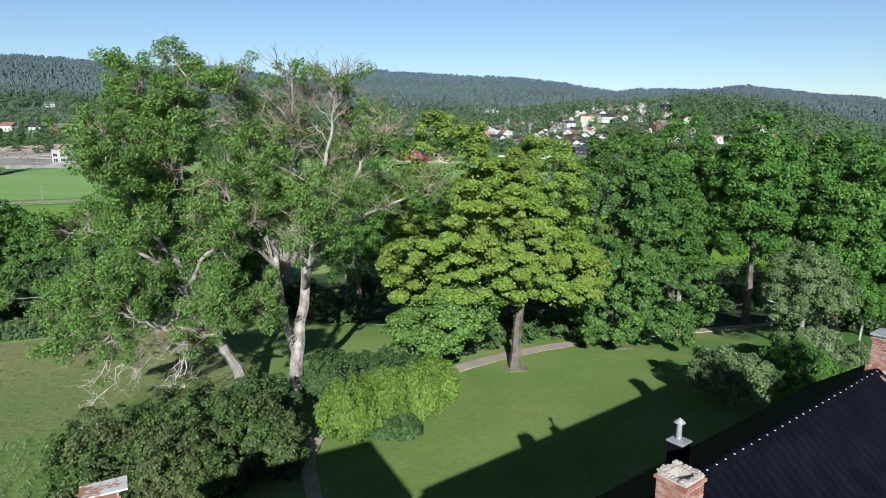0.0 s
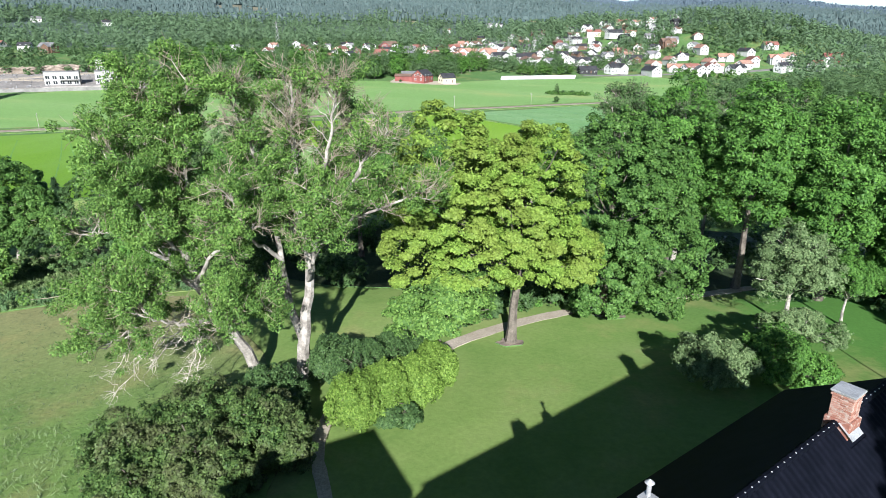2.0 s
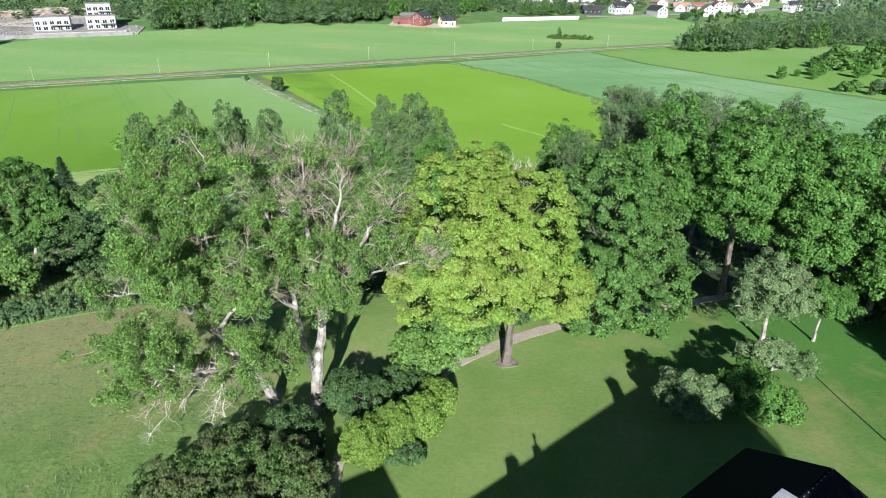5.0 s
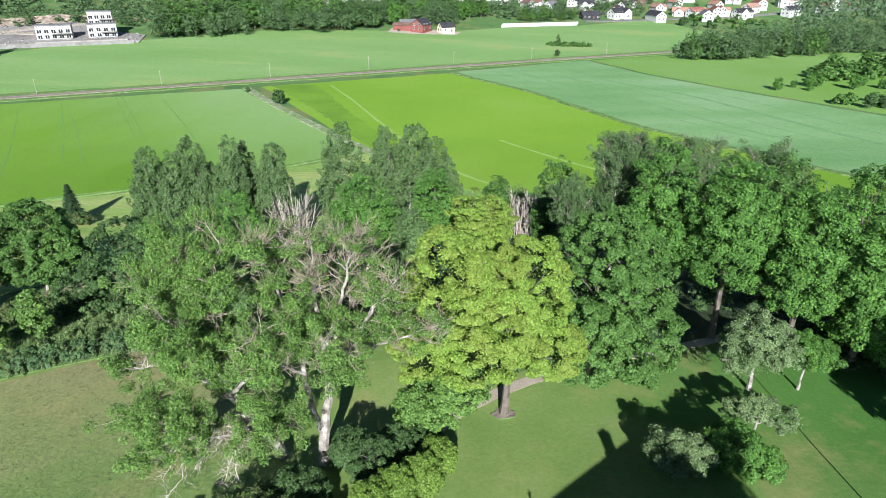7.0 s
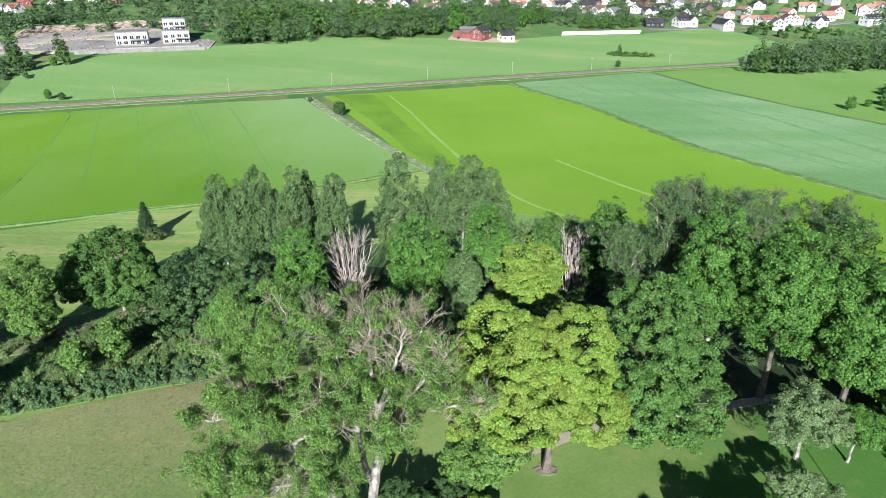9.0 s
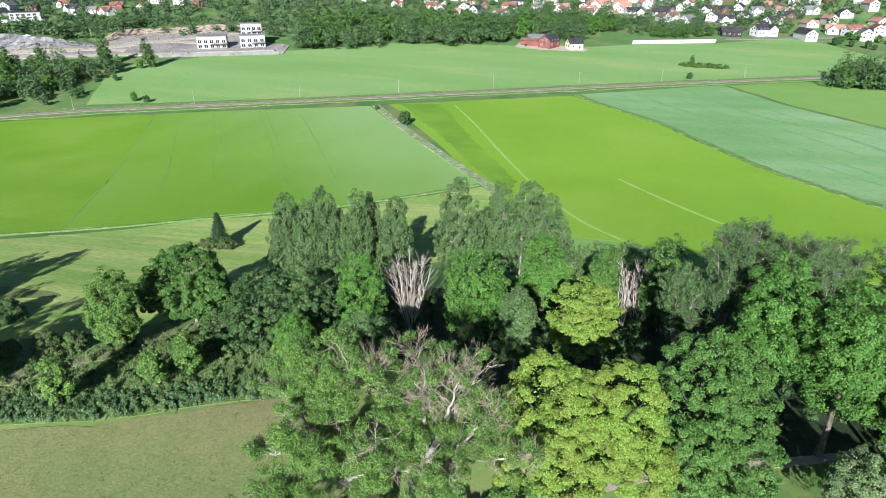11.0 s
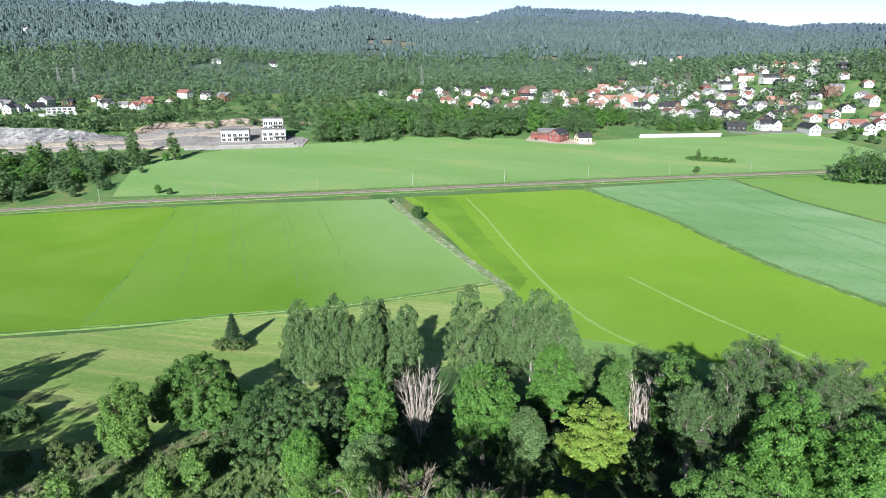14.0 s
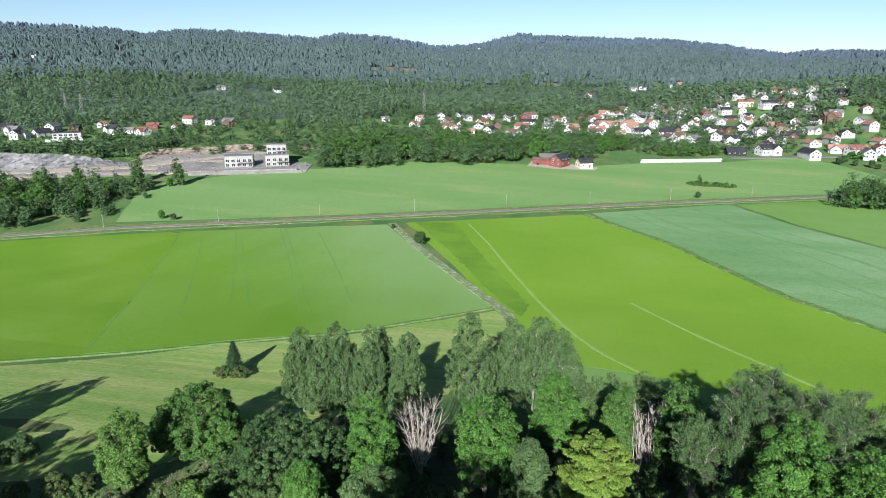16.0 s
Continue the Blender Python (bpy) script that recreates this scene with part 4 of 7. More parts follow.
for k, (x, y, z, r, h, leaf) in enumerate(((-15.6, 26.2, 10.2, 2.4, 2.2, "bush_leaf"), (-12.6, 28.4, 10.4, 2.8, 2.5, "bush_leaf"), (-11.6, 24.8, 10.2, 2.6, 2.4, "bush_leaf"), (-9.2, 27.2, 10.4, 2.4, 2.3, "bush_leaf"), (-14.0, 23.2, 10.0, 2.0, 1.8, "bush_leaf"), (-10.2, 31.2, 9.8, 2.2, 2.2, "dark_leaf"))):
    shrub("garden_shrub", x, y, "tall garden shrub with green and purplish leaves", leaf, [(x, y, z, r, r, h), (x + r * 0.5, y - r * 0.3, z - 0.3, r * 0.6, r * 0.6, h * 0.8)], 150, 0.4, 26000, 0.1, 80 + k, group="garden shrubs", spread=(0.62, 1.08))
for k, (x, y, z, r, h) in enumerate(((-5.0, 30.4, 10.3, 1.5, 1.7), (-3.3, 31.6, 10.3, 1.5, 1.7), (-1.7, 33.2, 10.1, 1.5, 1.6), (-0.6, 35.2, 9.9, 1.4, 1.5))):
    shrub("hedge_shrub", x, y, "bright yellow-green upright hedge shrub", "hedge_leaf", [(x, y, z, r, r * 0.95, h)], 90, 0.34, 16000, 0.1, 90 + k, group="bright hedge", spread=(0.8, 1.0), flat=2.0)
for k, (x, y, z, r, h) in enumerate(((-7.2, 36.2, 9.8, 1.6, 1.9), (-5.2, 34.4, 10.2, 1.9, 1.9), (-3.4, 36.6, 9.8, 1.9, 1.7), (-1.6, 37.4, 9.5, 1.4, 1.3))):
    shrub("hedge_shrub", x, y, "dark green fine-leaved hedge shrub", "dark_leaf", [(x, y, z, r, r, h)], 90, 0.34, 14000, 0.1, 96 + k, group="dark hedge", spread=(0.8, 1.0), flat=1.2)
shrub("hedge_shrub", -2.6, 30.4, "low dark green shrub in front of the hedge", "dark_leaf", [(-2.6, 30.6, 9.4, 1.4, 0.9, 0.9)], 40, 0.3, 5000, 0.12, 101, spread=(0.8, 1.0))
for k, (x, y, r, h) in enumerate(((3.2, 47.4, 1.5, 1.5), (6.6, 49.6, 1.6, 1.6), (9.6, 51.2, 1.6, 1.5), (11.4, 49.0, 0.8, 0.9), (0.6, 45.6, 1.3, 1.3), (20.5, 55.5, 1.8, 1.6), (-66, 58.5, 1.7, 2.0), (-63, 60, 1.4, 1.7), (-70, 56, 1.6, 1.6), (-57, 62, 1.4, 1.2), (-50, 62, 1.5, 1.3), (-70.5, 105.6, 2.2, 1.2), (-67.2, 106.2, 2.0, 1.2))):
    z = gz(x, y)
    shrub("wild_shrub", x, y, "green wild shrub in rough grass", "dark_leaf" if k < 6 else "bush_leaf", [(x, y, z + h * 0.8, r, r, h)], 40, 0.4, 3200, 0.2, 120 + k, spread=(0.75, 1.0))


# fallen pale branch hanging from the leaning ash
branch_rng = np.random.default_rng(151)
snag = new("broken_branch")
snag.location = (-12.6, 34.8, gz(-12.6, 34.8))
snag_main, snag_fine = [], []
for ex, ey, ez in ((-7.4, -1.9, 1.3), (-5.2, -3.0, 0.9), (-2.8, -3.4, 1.4), (-6.2, -1.2, 3.0), (-2.0, -3.4, 0.7), (-4.4, -2.0, 2.4)):
    bough = limb(branch_rng, (-1.2, 0.2, 4.2), (ex, ey, ez), 0.07, 0.014, 12, 0.5, 0.22)
    snag_main.append(bough)
    for k in range(48):
        at = branch_rng.uniform(2.5, 12)
        p = bough[int(at)][0] + (bough[min(int(at) + 1, 12)][0] - bough[int(at)][0]) * (at % 1)
        snag_fine.append(limb(branch_rng, p, p + unit(branch_rng.normal(size=3) + (-0.5, -0.4, -0.1)) * branch_rng.uniform(0.5, 1.4), 0.015, 0.006, 6, 0.6))
for bough in snag_main:
    v, f = tubes([bough], 5)
    link("bough", mesh_shared("bough", v, f), M["dead_wood"], snag)
v, f = tubes(snag_fine, 4)
tagged(link("twig_mass", mesh_shared("twig_mass", v, f), M["dead_wood"], snag), kind="stuff")
tagged(snag, "bleached broken branch hanging from the leaning ash", "branch")

# trees behind the camera, which throw their shadows past the house
for x, y, top, wide, low, seed in ((41.5, 24, 27, 5.4, 16.0, 154), (51, 22, 28, 5.6, 16, 155)):
    big_tree("broadleaf_tree", x, y, top, wide, low, seed, "tall garden tree standing beside the lawn", "linden_leaf", 9000, 0.4, 90, 1.1)
for x, top, wide, low, seed in ((16.0, 33.6, 2.5, 22, 152), (20.2, 34.6, 2.0, 20, 153)):
    big_tree("broadleaf_tree", x, -9.0, top, wide, low, seed, "tall garden tree standing behind the house", "linden_leaf", 5000, 0.4, 60, 0.9, spread=(0.6, 1.0))


# ---- undergrowth ----
def inside(x, y, outline):
    px, py = np.array([p[0] for p in outline], float), np.array([p[1] for p in outline], float)
    qx, qy = np.roll(px, -1), np.roll(py, -1)
    cut = ((py > y) != (qy > y)) & (x < (qx - px) * (y - py) / np.where(qy == py, 1e-9, qy - py) + px)
    return cut.sum() % 2 == 1


def scatter(rng, outline, count, avoid=()):
    xs, ys = [p[0] for p in outline], [p[1] for p in outline]
    out = []
    while len(out) < count:
        x, y = rng.uniform(min(xs), max(xs)), rng.uniform(min(ys), max(ys))
        if inside(x, y, outline) and all((x - a) ** 2 + (y - b) ** 2 > r * r for a, b, r in avoid):
            out.append((x, y))
    return out


def leafy_stuff(name, spots, mat, label, seed, per=130, leaf=1.0, category="trees"):
    rng = np.random.default_rng(seed)
    quads = []
    for x, y, h in spots:
        w = h * rng.uniform(0.3, 0.42)
        lobes = [(0, 0, h * 0.55, w, w, h * 0.45), (w * 0.4, -w * 0.3, h * 0.4, w * 0.7, w * 0.7, h * 0.34), (-w * 0.4, w * 0.2, h * 0.42, w * 0.7, w * 0.7, h * 0.34)]
        q, *_ = leaves_on(rng, lobes, 12, w * 0.5, per, leaf * (0.5 + h / 16), spread=(0.6, 0.95), low=-0.8, tri=True, tumble=0.28)
        quads.append(q + (x, y, gz(x, y)))
    return tagged(link(name, mesh_of(name, np.concatenate(quads), 3), M[mat]), label, category, kind="stuff")


grow = np.random.default_rng(160)
leafy_stuff("oak_undergrowth", [(x, y, grow.uniform(1.0, 2.6)) for x, y in scatter(grow, [(30, 56), (37, 49), (44, 46), (56, 42), (56, 56), (40, 62)], 60)], "dark_leaf", "dark low growth under the oaks", 166, 160, 0.35, "undergrowth")
WOOD = [(-30, 60), (-14, 54), (0, 52), (14, 56), (26, 60), (44, 62), (54, 78), (30, 92), (12, 96), (-6, 98), (-22, 94), (-34, 84), (-44, 74)]
leafy_stuff("undergrowth", [(x, y, grow.uniform(1.2, 3.6)) for x, y in scatter(grow, WOOD, 230)], "dark_leaf", "dark undergrowth filling the wooded hollow", 161, 260, 0.4, "undergrowth")
WEEDS = [(-78, 47), (-60, 44.5), (-49, 46.6), (-40, 50.6), (-31, 54.4), (-24, 56), (-27, 62), (-38, 66), (-46, 73), (-52, 70), (-60, 62), (-70, 54), (-84, 52)]
M["nettle_leaf"] = leafy("nettle_leaves", (0.07, 0.155, 0.035), (0.165, 0.27, 0.08), 0.3, clump=0.25)
M["brush_leaf"] = leafy("brush_leaves", (0.08, 0.155, 0.025), (0.215, 0.295, 0.08), 0.3, clump=0.3)
NETTLES = [(-70, 44.4), (-60, 44.6), (-49, 46.8), (-40, 50.8), (-31, 54.6), (-24, 56), (-26, 60), (-36, 57.5), (-48, 52.5), (-60, 49), (-72, 48)]
leafy_stuff("nettles", [(x, y, grow.uniform(0.5, 1.1)) for x, y in scatter(grow, NETTLES, 420)], "nettle_leaf", "dense band of blue-green nettles along the meadow edge", 162, 190, 0.24, "weeds")
leafy_stuff("tall_weeds", [(x, y, grow.uniform(0.35, 1.5) * grow.uniform(0.6, 1.1)) for x, y in scatter(grow, WEEDS, 560)], "brush_leaf", "rough weeds and brambles in hummocks", 168, 190, 0.24, "weeds")
tagged(sheet("weed_ground", WEEDS, 0.07, M["weeds"], 4, 0.4, 44), "rough weedy ground beside the meadow", "ground", **STRUCT)
leafy_stuff("path_undergrowth", [(x, y, grow.uniform(0.5, 1.5)) for x, y in scatter(grow, [(1, 44.6), (5, 47.6), (9, 49.8), (13, 52), (20, 54.4), (19, 58), (6, 54), (-2, 48)], 70)], "oak_leaf", "low green growth behind the gravel path", 163, 120, 0.25, "undergrowth")


def tufts(name, outline, count, high, mat, label, seed):
    """Grass blades in small tufts."""
    rng = np.random.default_rng(seed)
    pts = np.array(scatter(rng, outline, count))
    z = ground(pts[:, 0], pts[:, 1]) + 0.08
    base = np.concatenate([pts, z[:, None]], 1)
    base = np.repeat(base, 4, 0) + np.concatenate([rng.normal(size=(count * 4, 2)) * 0.12, np.zeros((count * 4, 1))], 1)
    a = rng.uniform(0, 6.28, len(base))
    side = np.stack([np.cos(a), np.sin(a), 0 * a], 1) * rng.uniform(0.015, 0.04, (len(base), 1))
    tip = base + np.stack([rng.normal(size=len(base)) * 0.16, rng.normal(size=len(base)) * 0.16, high * rng.uniform(0.5, 1.3, len(base))], 1)
    tri = np.stack([base - side, base + side, tip], 1).reshape(-1, 3)
    return tagged(link(name, mesh_of(name, tri, 3), M[mat]), label, "grass", kind="stuff")


M["dry_grass"] = turf("dry_bank_grass", ((0.17, 0.2, 0.06), (0.26, 0.25, 0.1), (0.36, 0.32, 0.16)), 0.35, bump=1.0)
tagged(ribbon("dry_bank", [(-74, 45), (-68, 50), (-62, 56), (-56, 63), (-51, 70), (-46, 78), (-41, 84)], 2.6, 0.16, M["dry_grass"], 1.5, 51, 0.35, 0.02), "strip of bleached dry grass below the willows", "bank", **STRUCT)
BRUSH = [(-2, 113), (6, 123), (18, 121), (34, 113), (56, 104), (62, 92), (36, 97), (14, 100), (-2, 102)]
leafy_stuff("field_edge_brush", [(x, y, grow.uniform(1.0, 4.4)) for x, y in scatter(grow, BRUSH, 260)], "brush_leaf", "light green brush between the wood and the crop", 169, 190, 0.32, "undergrowth")
tufts("meadow_grass", [(-70, 26), (-70, 41), (-60, 43), (-49, 46), (-40, 50), (-31, 54), (-24, 53), (-17, 46), (-15, 36), (-18, 28), (-19, 20), (-50, 20)], 5000, 0.12, "meadow_blade", "loose tufts of dry and green meadow grass", 164)
tufts("meadow_weeds", [(-34, 16), (-30, 26), (-22, 31), (-17.5, 25), (-17, 16), (-24, 12)], 1500, 0.2, "weed_leaf", "patches of taller green weeds in the meadow", 165)
tufts("tall_grass", WEEDS, 5000, 0.45, "weed_leaf", "tall rank grass and nettles beside the meadow", 167)
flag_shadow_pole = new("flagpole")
flag_shadow_pole.location = (29.5, 28.0, gz(29.5, 28.0))
part("pole", cylinder(bmesh.new(), 0, 0, -0.3, 8.6, 0.07, 0.04, 10), M["clip"], flag_shadow_pole)
part("knob", cylinder(bmesh.new(), 0, 0, 8.6, 8.75, 0.08, 0.05, 10), M["clip"], flag_shadow_pole)
tagged(flag_shadow_pole, "slim white flagpole on the lawn", "flagpole")


def conifer(x, y, high, wide, label, seed, count=2600):
    rng = np.random.default_rng(seed)
    root = new("spruce_tree")
    root.location = (x, y, gz(x, y))
    k = rng.uniform(0.02, 1, count)
    a = rng.uniform(0, 2 * math.pi, count)
    r = wide * (1 - k) ** 0.8 * (0.75 + 0.35 * np.sin(k * 60)) * rng.uniform(0.35, 1, count)
    pos = np.stack([np.cos(a) * r, np.sin(a) * r, 0.3 + k * high - 0.18 * r], 1)
    out = np.stack([np.cos(a), np.sin(a), -0.25 + 0 * a], 1)
    t = unit(out + rng.normal(size=(count, 3)) * 0.3)
    b = unit(np.cross(t, (0, 0, 1)))
    s = 0.45 * rng.uniform(0.6, 1.3, (count, 1))
    quad = np.stack([pos - t * s, pos + b * s * 0.4, pos + t * s, pos - b * s * 0.4], 1).reshape(-1, 3)
    v, f = tubes([limb(rng, (0, 0, -0.2), (0, 0, high), 0.14, 0.02, 6, 0.01)])
    link("trunk", mesh_shared("trunk", v, f), M["bark"], root)
    link("crown", mesh_of("crown", quad, 4), M["spruce_leaf"], root)
    return tagged(root, label, "spruce")


conifer(-69.3, 107.5, 7.0, 2.5, "lone young spruce on the mown strip", 131)

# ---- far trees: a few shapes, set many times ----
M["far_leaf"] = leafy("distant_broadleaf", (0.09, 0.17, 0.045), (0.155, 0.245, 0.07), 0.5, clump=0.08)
PROTO = []
for k, (h, w, leaf, label) in enumerate(((11, 4.2, "oak_leaf", "full green tree beside the fields"), (14, 4.6, "linden_leaf", "tall dark green tree beside the fields"), (9, 3.6, "dark_leaf", "low dark tree beside the fields"), (15, 3.4, "birch_leaf", "slim grey-green tree beside the fields"), (12, 5.2, "linden_leaf", "broad dark green tree beside the fields"))):
    big = big_tree("field_tree", 0, -200 - 20 * k, gz(0, -200 - 20 * k) + h, w, gz(0, -200 - 20 * k) + 0.8, 140 + k, label, leaf, 3200, 0.48, 60, 1.1, limbs=4, group="trees round the fields", spread=(0.7, 1.0), tumble=0.28)
    PROTO.append(big)
place_rng = np.random.default_rng(5)
used = [False] * len(PROTO)


def far_tree(x, y, scale, kind):
    p = PROTO[kind]
    m = pose(x, y, gz(x, y) - 0.2, 0, 0, place_rng.uniform(0, 360))
    if used[kind]:
        ob = copy_thing(p, m)
    else:
        ob, used[kind] = p, True
        ob.matrix_basis = m
    s = scale * place_rng.uniform(0.85, 1.15)
    ob.scale = (s, s, s * place_rng.uniform(0.9, 1.15))


def row_of(line, depth, gap, scale, kinds):
    for (x0, y0), (x1, y1) in zip(line, line[1:]):
        n = max(1, int(math.hypot(x1 - x0, y1 - y0) / gap))
        for i in range(n):
            k = (i + place_rng.uniform(0, 1)) / n
            d = place_rng.uniform(0, depth)
            nx_, ny_ = -(y1 - y0), x1 - x0
            q = math.hypot(nx_, ny_)
            far_tree(x0 + (x1 - x0) * k + nx_ / q * d, y0 + (y1 - y0) * k + ny_ / q * d, scale * place_rng.uniform(0.75, 1.2), int(place_rng.choice(kinds)))


# belt of trees between the pasture and the village
BELT = [(-172, 392), (-156, 399), (-130, 428), (-88, 443), (-44, 456)]
for shift in range(3):
    row_of([(x - shift * 4, y + shift * 10) for x, y in BELT], 9, 8.5, 1.35, (0, 1, 3, 4))
row_of([(-44, 458), (-10, 478), (11, 500), (38, 517)], 16, 7, 1.25, (0, 1, 4))
row_of([(-44, 470), (-10, 490), (11, 512), (38, 529)], 14, 8, 1.25, (0, 1, 4))
row_of([(58, 506), (84, 514)], 8, 5, 0.85, (1, 4))
row_of([(92, 518), (108, 524)], 8, 6, 0.8, (1, 4))
# wood on the left, by the works
for k in range(4):
    row_of([(-330 - 2 * k, 196 + 17 * k), (-256 - k, 228 + 17 * k), (-246 + 2 * k, 246 + 17 * k)], 16, 10, 0.95, (1, 2, 4, 0))
row_of([(-246, 268), (-240, 298), (-222, 312)], 10, 7, 0.55, (2, 0, 3))
far_tree(-231, 318, 1.0, 3), far_tree(-258, 318, 1.1, 3), far_tree(-284, 300, 1.0, 3)
# groves to the right
row_of([(134, 366), (152, 358), (190, 372), (240, 384)], 16, 6, 0.95, (1, 4, 2))
row_of([(140, 378), (170, 380), (240, 396)], 14, 7, 0.95, (1, 4, 2))
row_of([(186, 520), (200, 506), (230, 496)], 10, 7, 0.6, (2, 0))
far_tree(188, 517, 0.9, 2)
row_of([(148, 264), (176, 268), (200, 262)], 12, 5.5, 0.55, (2, 0))
for x, y, s, k in ((-82.4, 263.3, 0.28, 2), (-63.2, 238.5, 0.75, 2), (-197.4, 256, 0.5, 0), (-191, 256, 0.5, 2), (66.8, 378, 0.5, 2), (77, 413, 0.35, 2), (83, 414, 0.35, 2), (89, 415, 0.3, 2), (73, 413, 0.5, 3), (141.7, 267, 0.6, 0), (157, 229, 0.7, 2), (163, 229, 0.6, 2), (4, 447, 0.35, 2), (-31, 446, 0.3, 2)):
    far_tree(x, y, s, k)

# trees and bushes among the village houses and on the bank above the works
village, bank = [], []
while len(village) < 1750:
    az, d = radians(place_rng.uniform(-20, 36)), place_rng.uniform(520, 830)
    x, y = d * math.sin(az), d * math.cos(az)
    if beyond_rail(x, y) > (128 if x > -40 else 190):
        village.append((x, y, place_rng.uniform(3.5, 11) * (0.8 if x < -40 else 1)))
for k in range(420):
    x = place_rng.uniform(-460, -190)
    bank.append((x, 392 - (x + 250) * 0.02 + place_rng.uniform(8, 60) + (0 if x < -260 else 24), place_rng.uniform(2.5, 6.5)))
belt_wood = []
while len(belt_wood) < 420:
    az, d = radians(place_rng.uniform(-28, 1)), place_rng.uniform(420, 640)
    x, y = d * math.sin(az), d * math.cos(az)
    if 118 < beyond_rail(x, y) < (225 if x > -140 else 260) and x > -176 + (y - 392) * -0.35 and not (x > -48 and y < 470):
        belt_wood.append((x, y, place_rng.uniform(12, 19) - 0.085 * max(0, beyond_rail(x, y) - 130)))
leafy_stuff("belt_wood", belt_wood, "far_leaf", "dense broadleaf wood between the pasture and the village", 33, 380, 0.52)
left_wood = []
while len(left_wood) < 90:
    x, y = place_rng.uniform(-350, -238), place_rng.uniform(205, 312)
    if beyond_rail(x, y) > 12 and x < -0.72 * (y - 232) * 0 - 240 and y < 312 + (x + 240) * 0.25:
        left_wood.append((x, y, place_rng.uniform(7, 12)))
while len(left_wood) < 190:
    x, y = place_rng.uniform(-370, -224), place_rng.uniform(195, 305)
    if beyond_rail(x, y) > 9 and inside(x, y, [(-370, 195), (-320, 186), (-252, 222), (-226, 244), (-222, 270), (-224, 300), (-260, 305), (-370, 300)]):
        left_wood.append((x, y, place_rng.uniform(7, 11) if x < -250 and y < 280 else place_rng.uniform(3, 6)))
right_grove = []
while len(right_grove) < 330:
    x, y = place_rng.uniform(134, 420), place_rng.uniform(350, 520)
    if abs(beyond_rail(x, y)) > 5 and inside(x, y, [(134, 366), (160, 353), (207, 379), (250, 388), (420, 420), (420, 520), (300, 490), (215, 448), (165, 412)]):
        right_grove.append((x, y, place_rng.uniform(10, 17)))
leafy_stuff("right_grove", right_grove, "far_leaf", "dense grey-green grove along the railway", 35, 360, 0.52)
for x0, y0, x1, y1, n, h in ((168, 286, 250, 318, 34, 9), (176, 296, 260, 330, 30, 11), (150, 236, 240, 246, 30, 5), (205, 545, 260, 520, 16, 6)):
    right_shrubs = [(x0 + (x1 - x0) * k / n + place_rng.normal() * 3, y0 + (y1 - y0) * k / n + place_rng.normal() * 3, h * place_rng.uniform(0.6, 1.2)) for k in range(n)]
    leafy_stuff("field_hedge", right_shrubs, "linden_leaf", "dark hedge of trees and bushes between fields", 36 + n, 240)
leafy_stuff("pasture_bush", [(place_rng.uniform(66, 94), 413 + place_rng.normal() * 1.6, place_rng.uniform(1.6, 3.0)) for k in range(64)], "linden_leaf", "low clump of bushes in the hayfield", 61, 90, 0.8)
leafy_stuff("left_wood", left_wood, "far_leaf", "dense dark wood between railway and works", 34, 380, 0.62)
for k in range(170):
    x = place_rng.uniform(-450, -298)
    bank.append((x, np.interp(x, (-440, -363, -311, -297), (285, 322, 351, 368)) + place_rng.uniform(14, 60), place_rng.uniform(9, 14)))
for k in range(260):
    x = place_rng.uniform(-460, -205)
    bank.append((x, place_rng.uniform(440, 580), place_rng.uniform(4, 10)))


# ---- forest on the hillsides ----
FELLED = ((-355, 1165, 62, 42), (-290, 1275, 48, 40), (-340, 1060, 30, 26), (-150, 1032, 46, 14), (-725, 1430, 40, 30), (-59, 1013, 30, 12))
QUARRY = (146, 1006, 30, 24)
HILL_HOUSES = ((-875, 1079, "wk"), (-905, 1150, "wg"), (-915, 916, "wk"), (-488, 784, "wg"), (-413, 800, "wk"), (111, 1075, "wk"), (125, 1066, "wg"), (147, 1090, "wo"), (240, 1189, "wg"), (370, 1287, "wk"), (539, 1526, "wk"), (536, 1438, "wg"), (2, 911, "wr"), (67, 976, "wg"), (82, 997, "wk"), (-314, 1880, "wk"))
CLEARINGS = FELLED + (QUARRY,) + tuple((x, y - 24, 16, 40) for x, y, code in HILL_HOUSES)
M["felled"] = plain("felled_hillside", (0.13, 0.13, 0.085), (0.24, 0.215, 0.15), 0.02, bump=1.0, dist=1.5, fine=0.2)
for a, b, rx, ry in FELLED + (QUARRY,):
    ring = [(a + math.cos(k * math.pi / 9) * rx * (1 + 0.22 * math.sin(k * 2.1 + a)), b + math.sin(k * math.pi / 9) * ry * (1 + 0.22 * math.cos(k * 1.7 + b))) for k in range(18)]
    rocky = (a, b) == QUARRY[:2]
    tagged(sheet("quarry" if rocky else "felled_clearing", ring, 1.2, M["rock"] if rocky else M["felled"], 22, 4, int(abs(a))), "pale grey quarry face among trees" if rocky else "brown felled clearing on the wooded hillside", "clearing", **STRUCT)
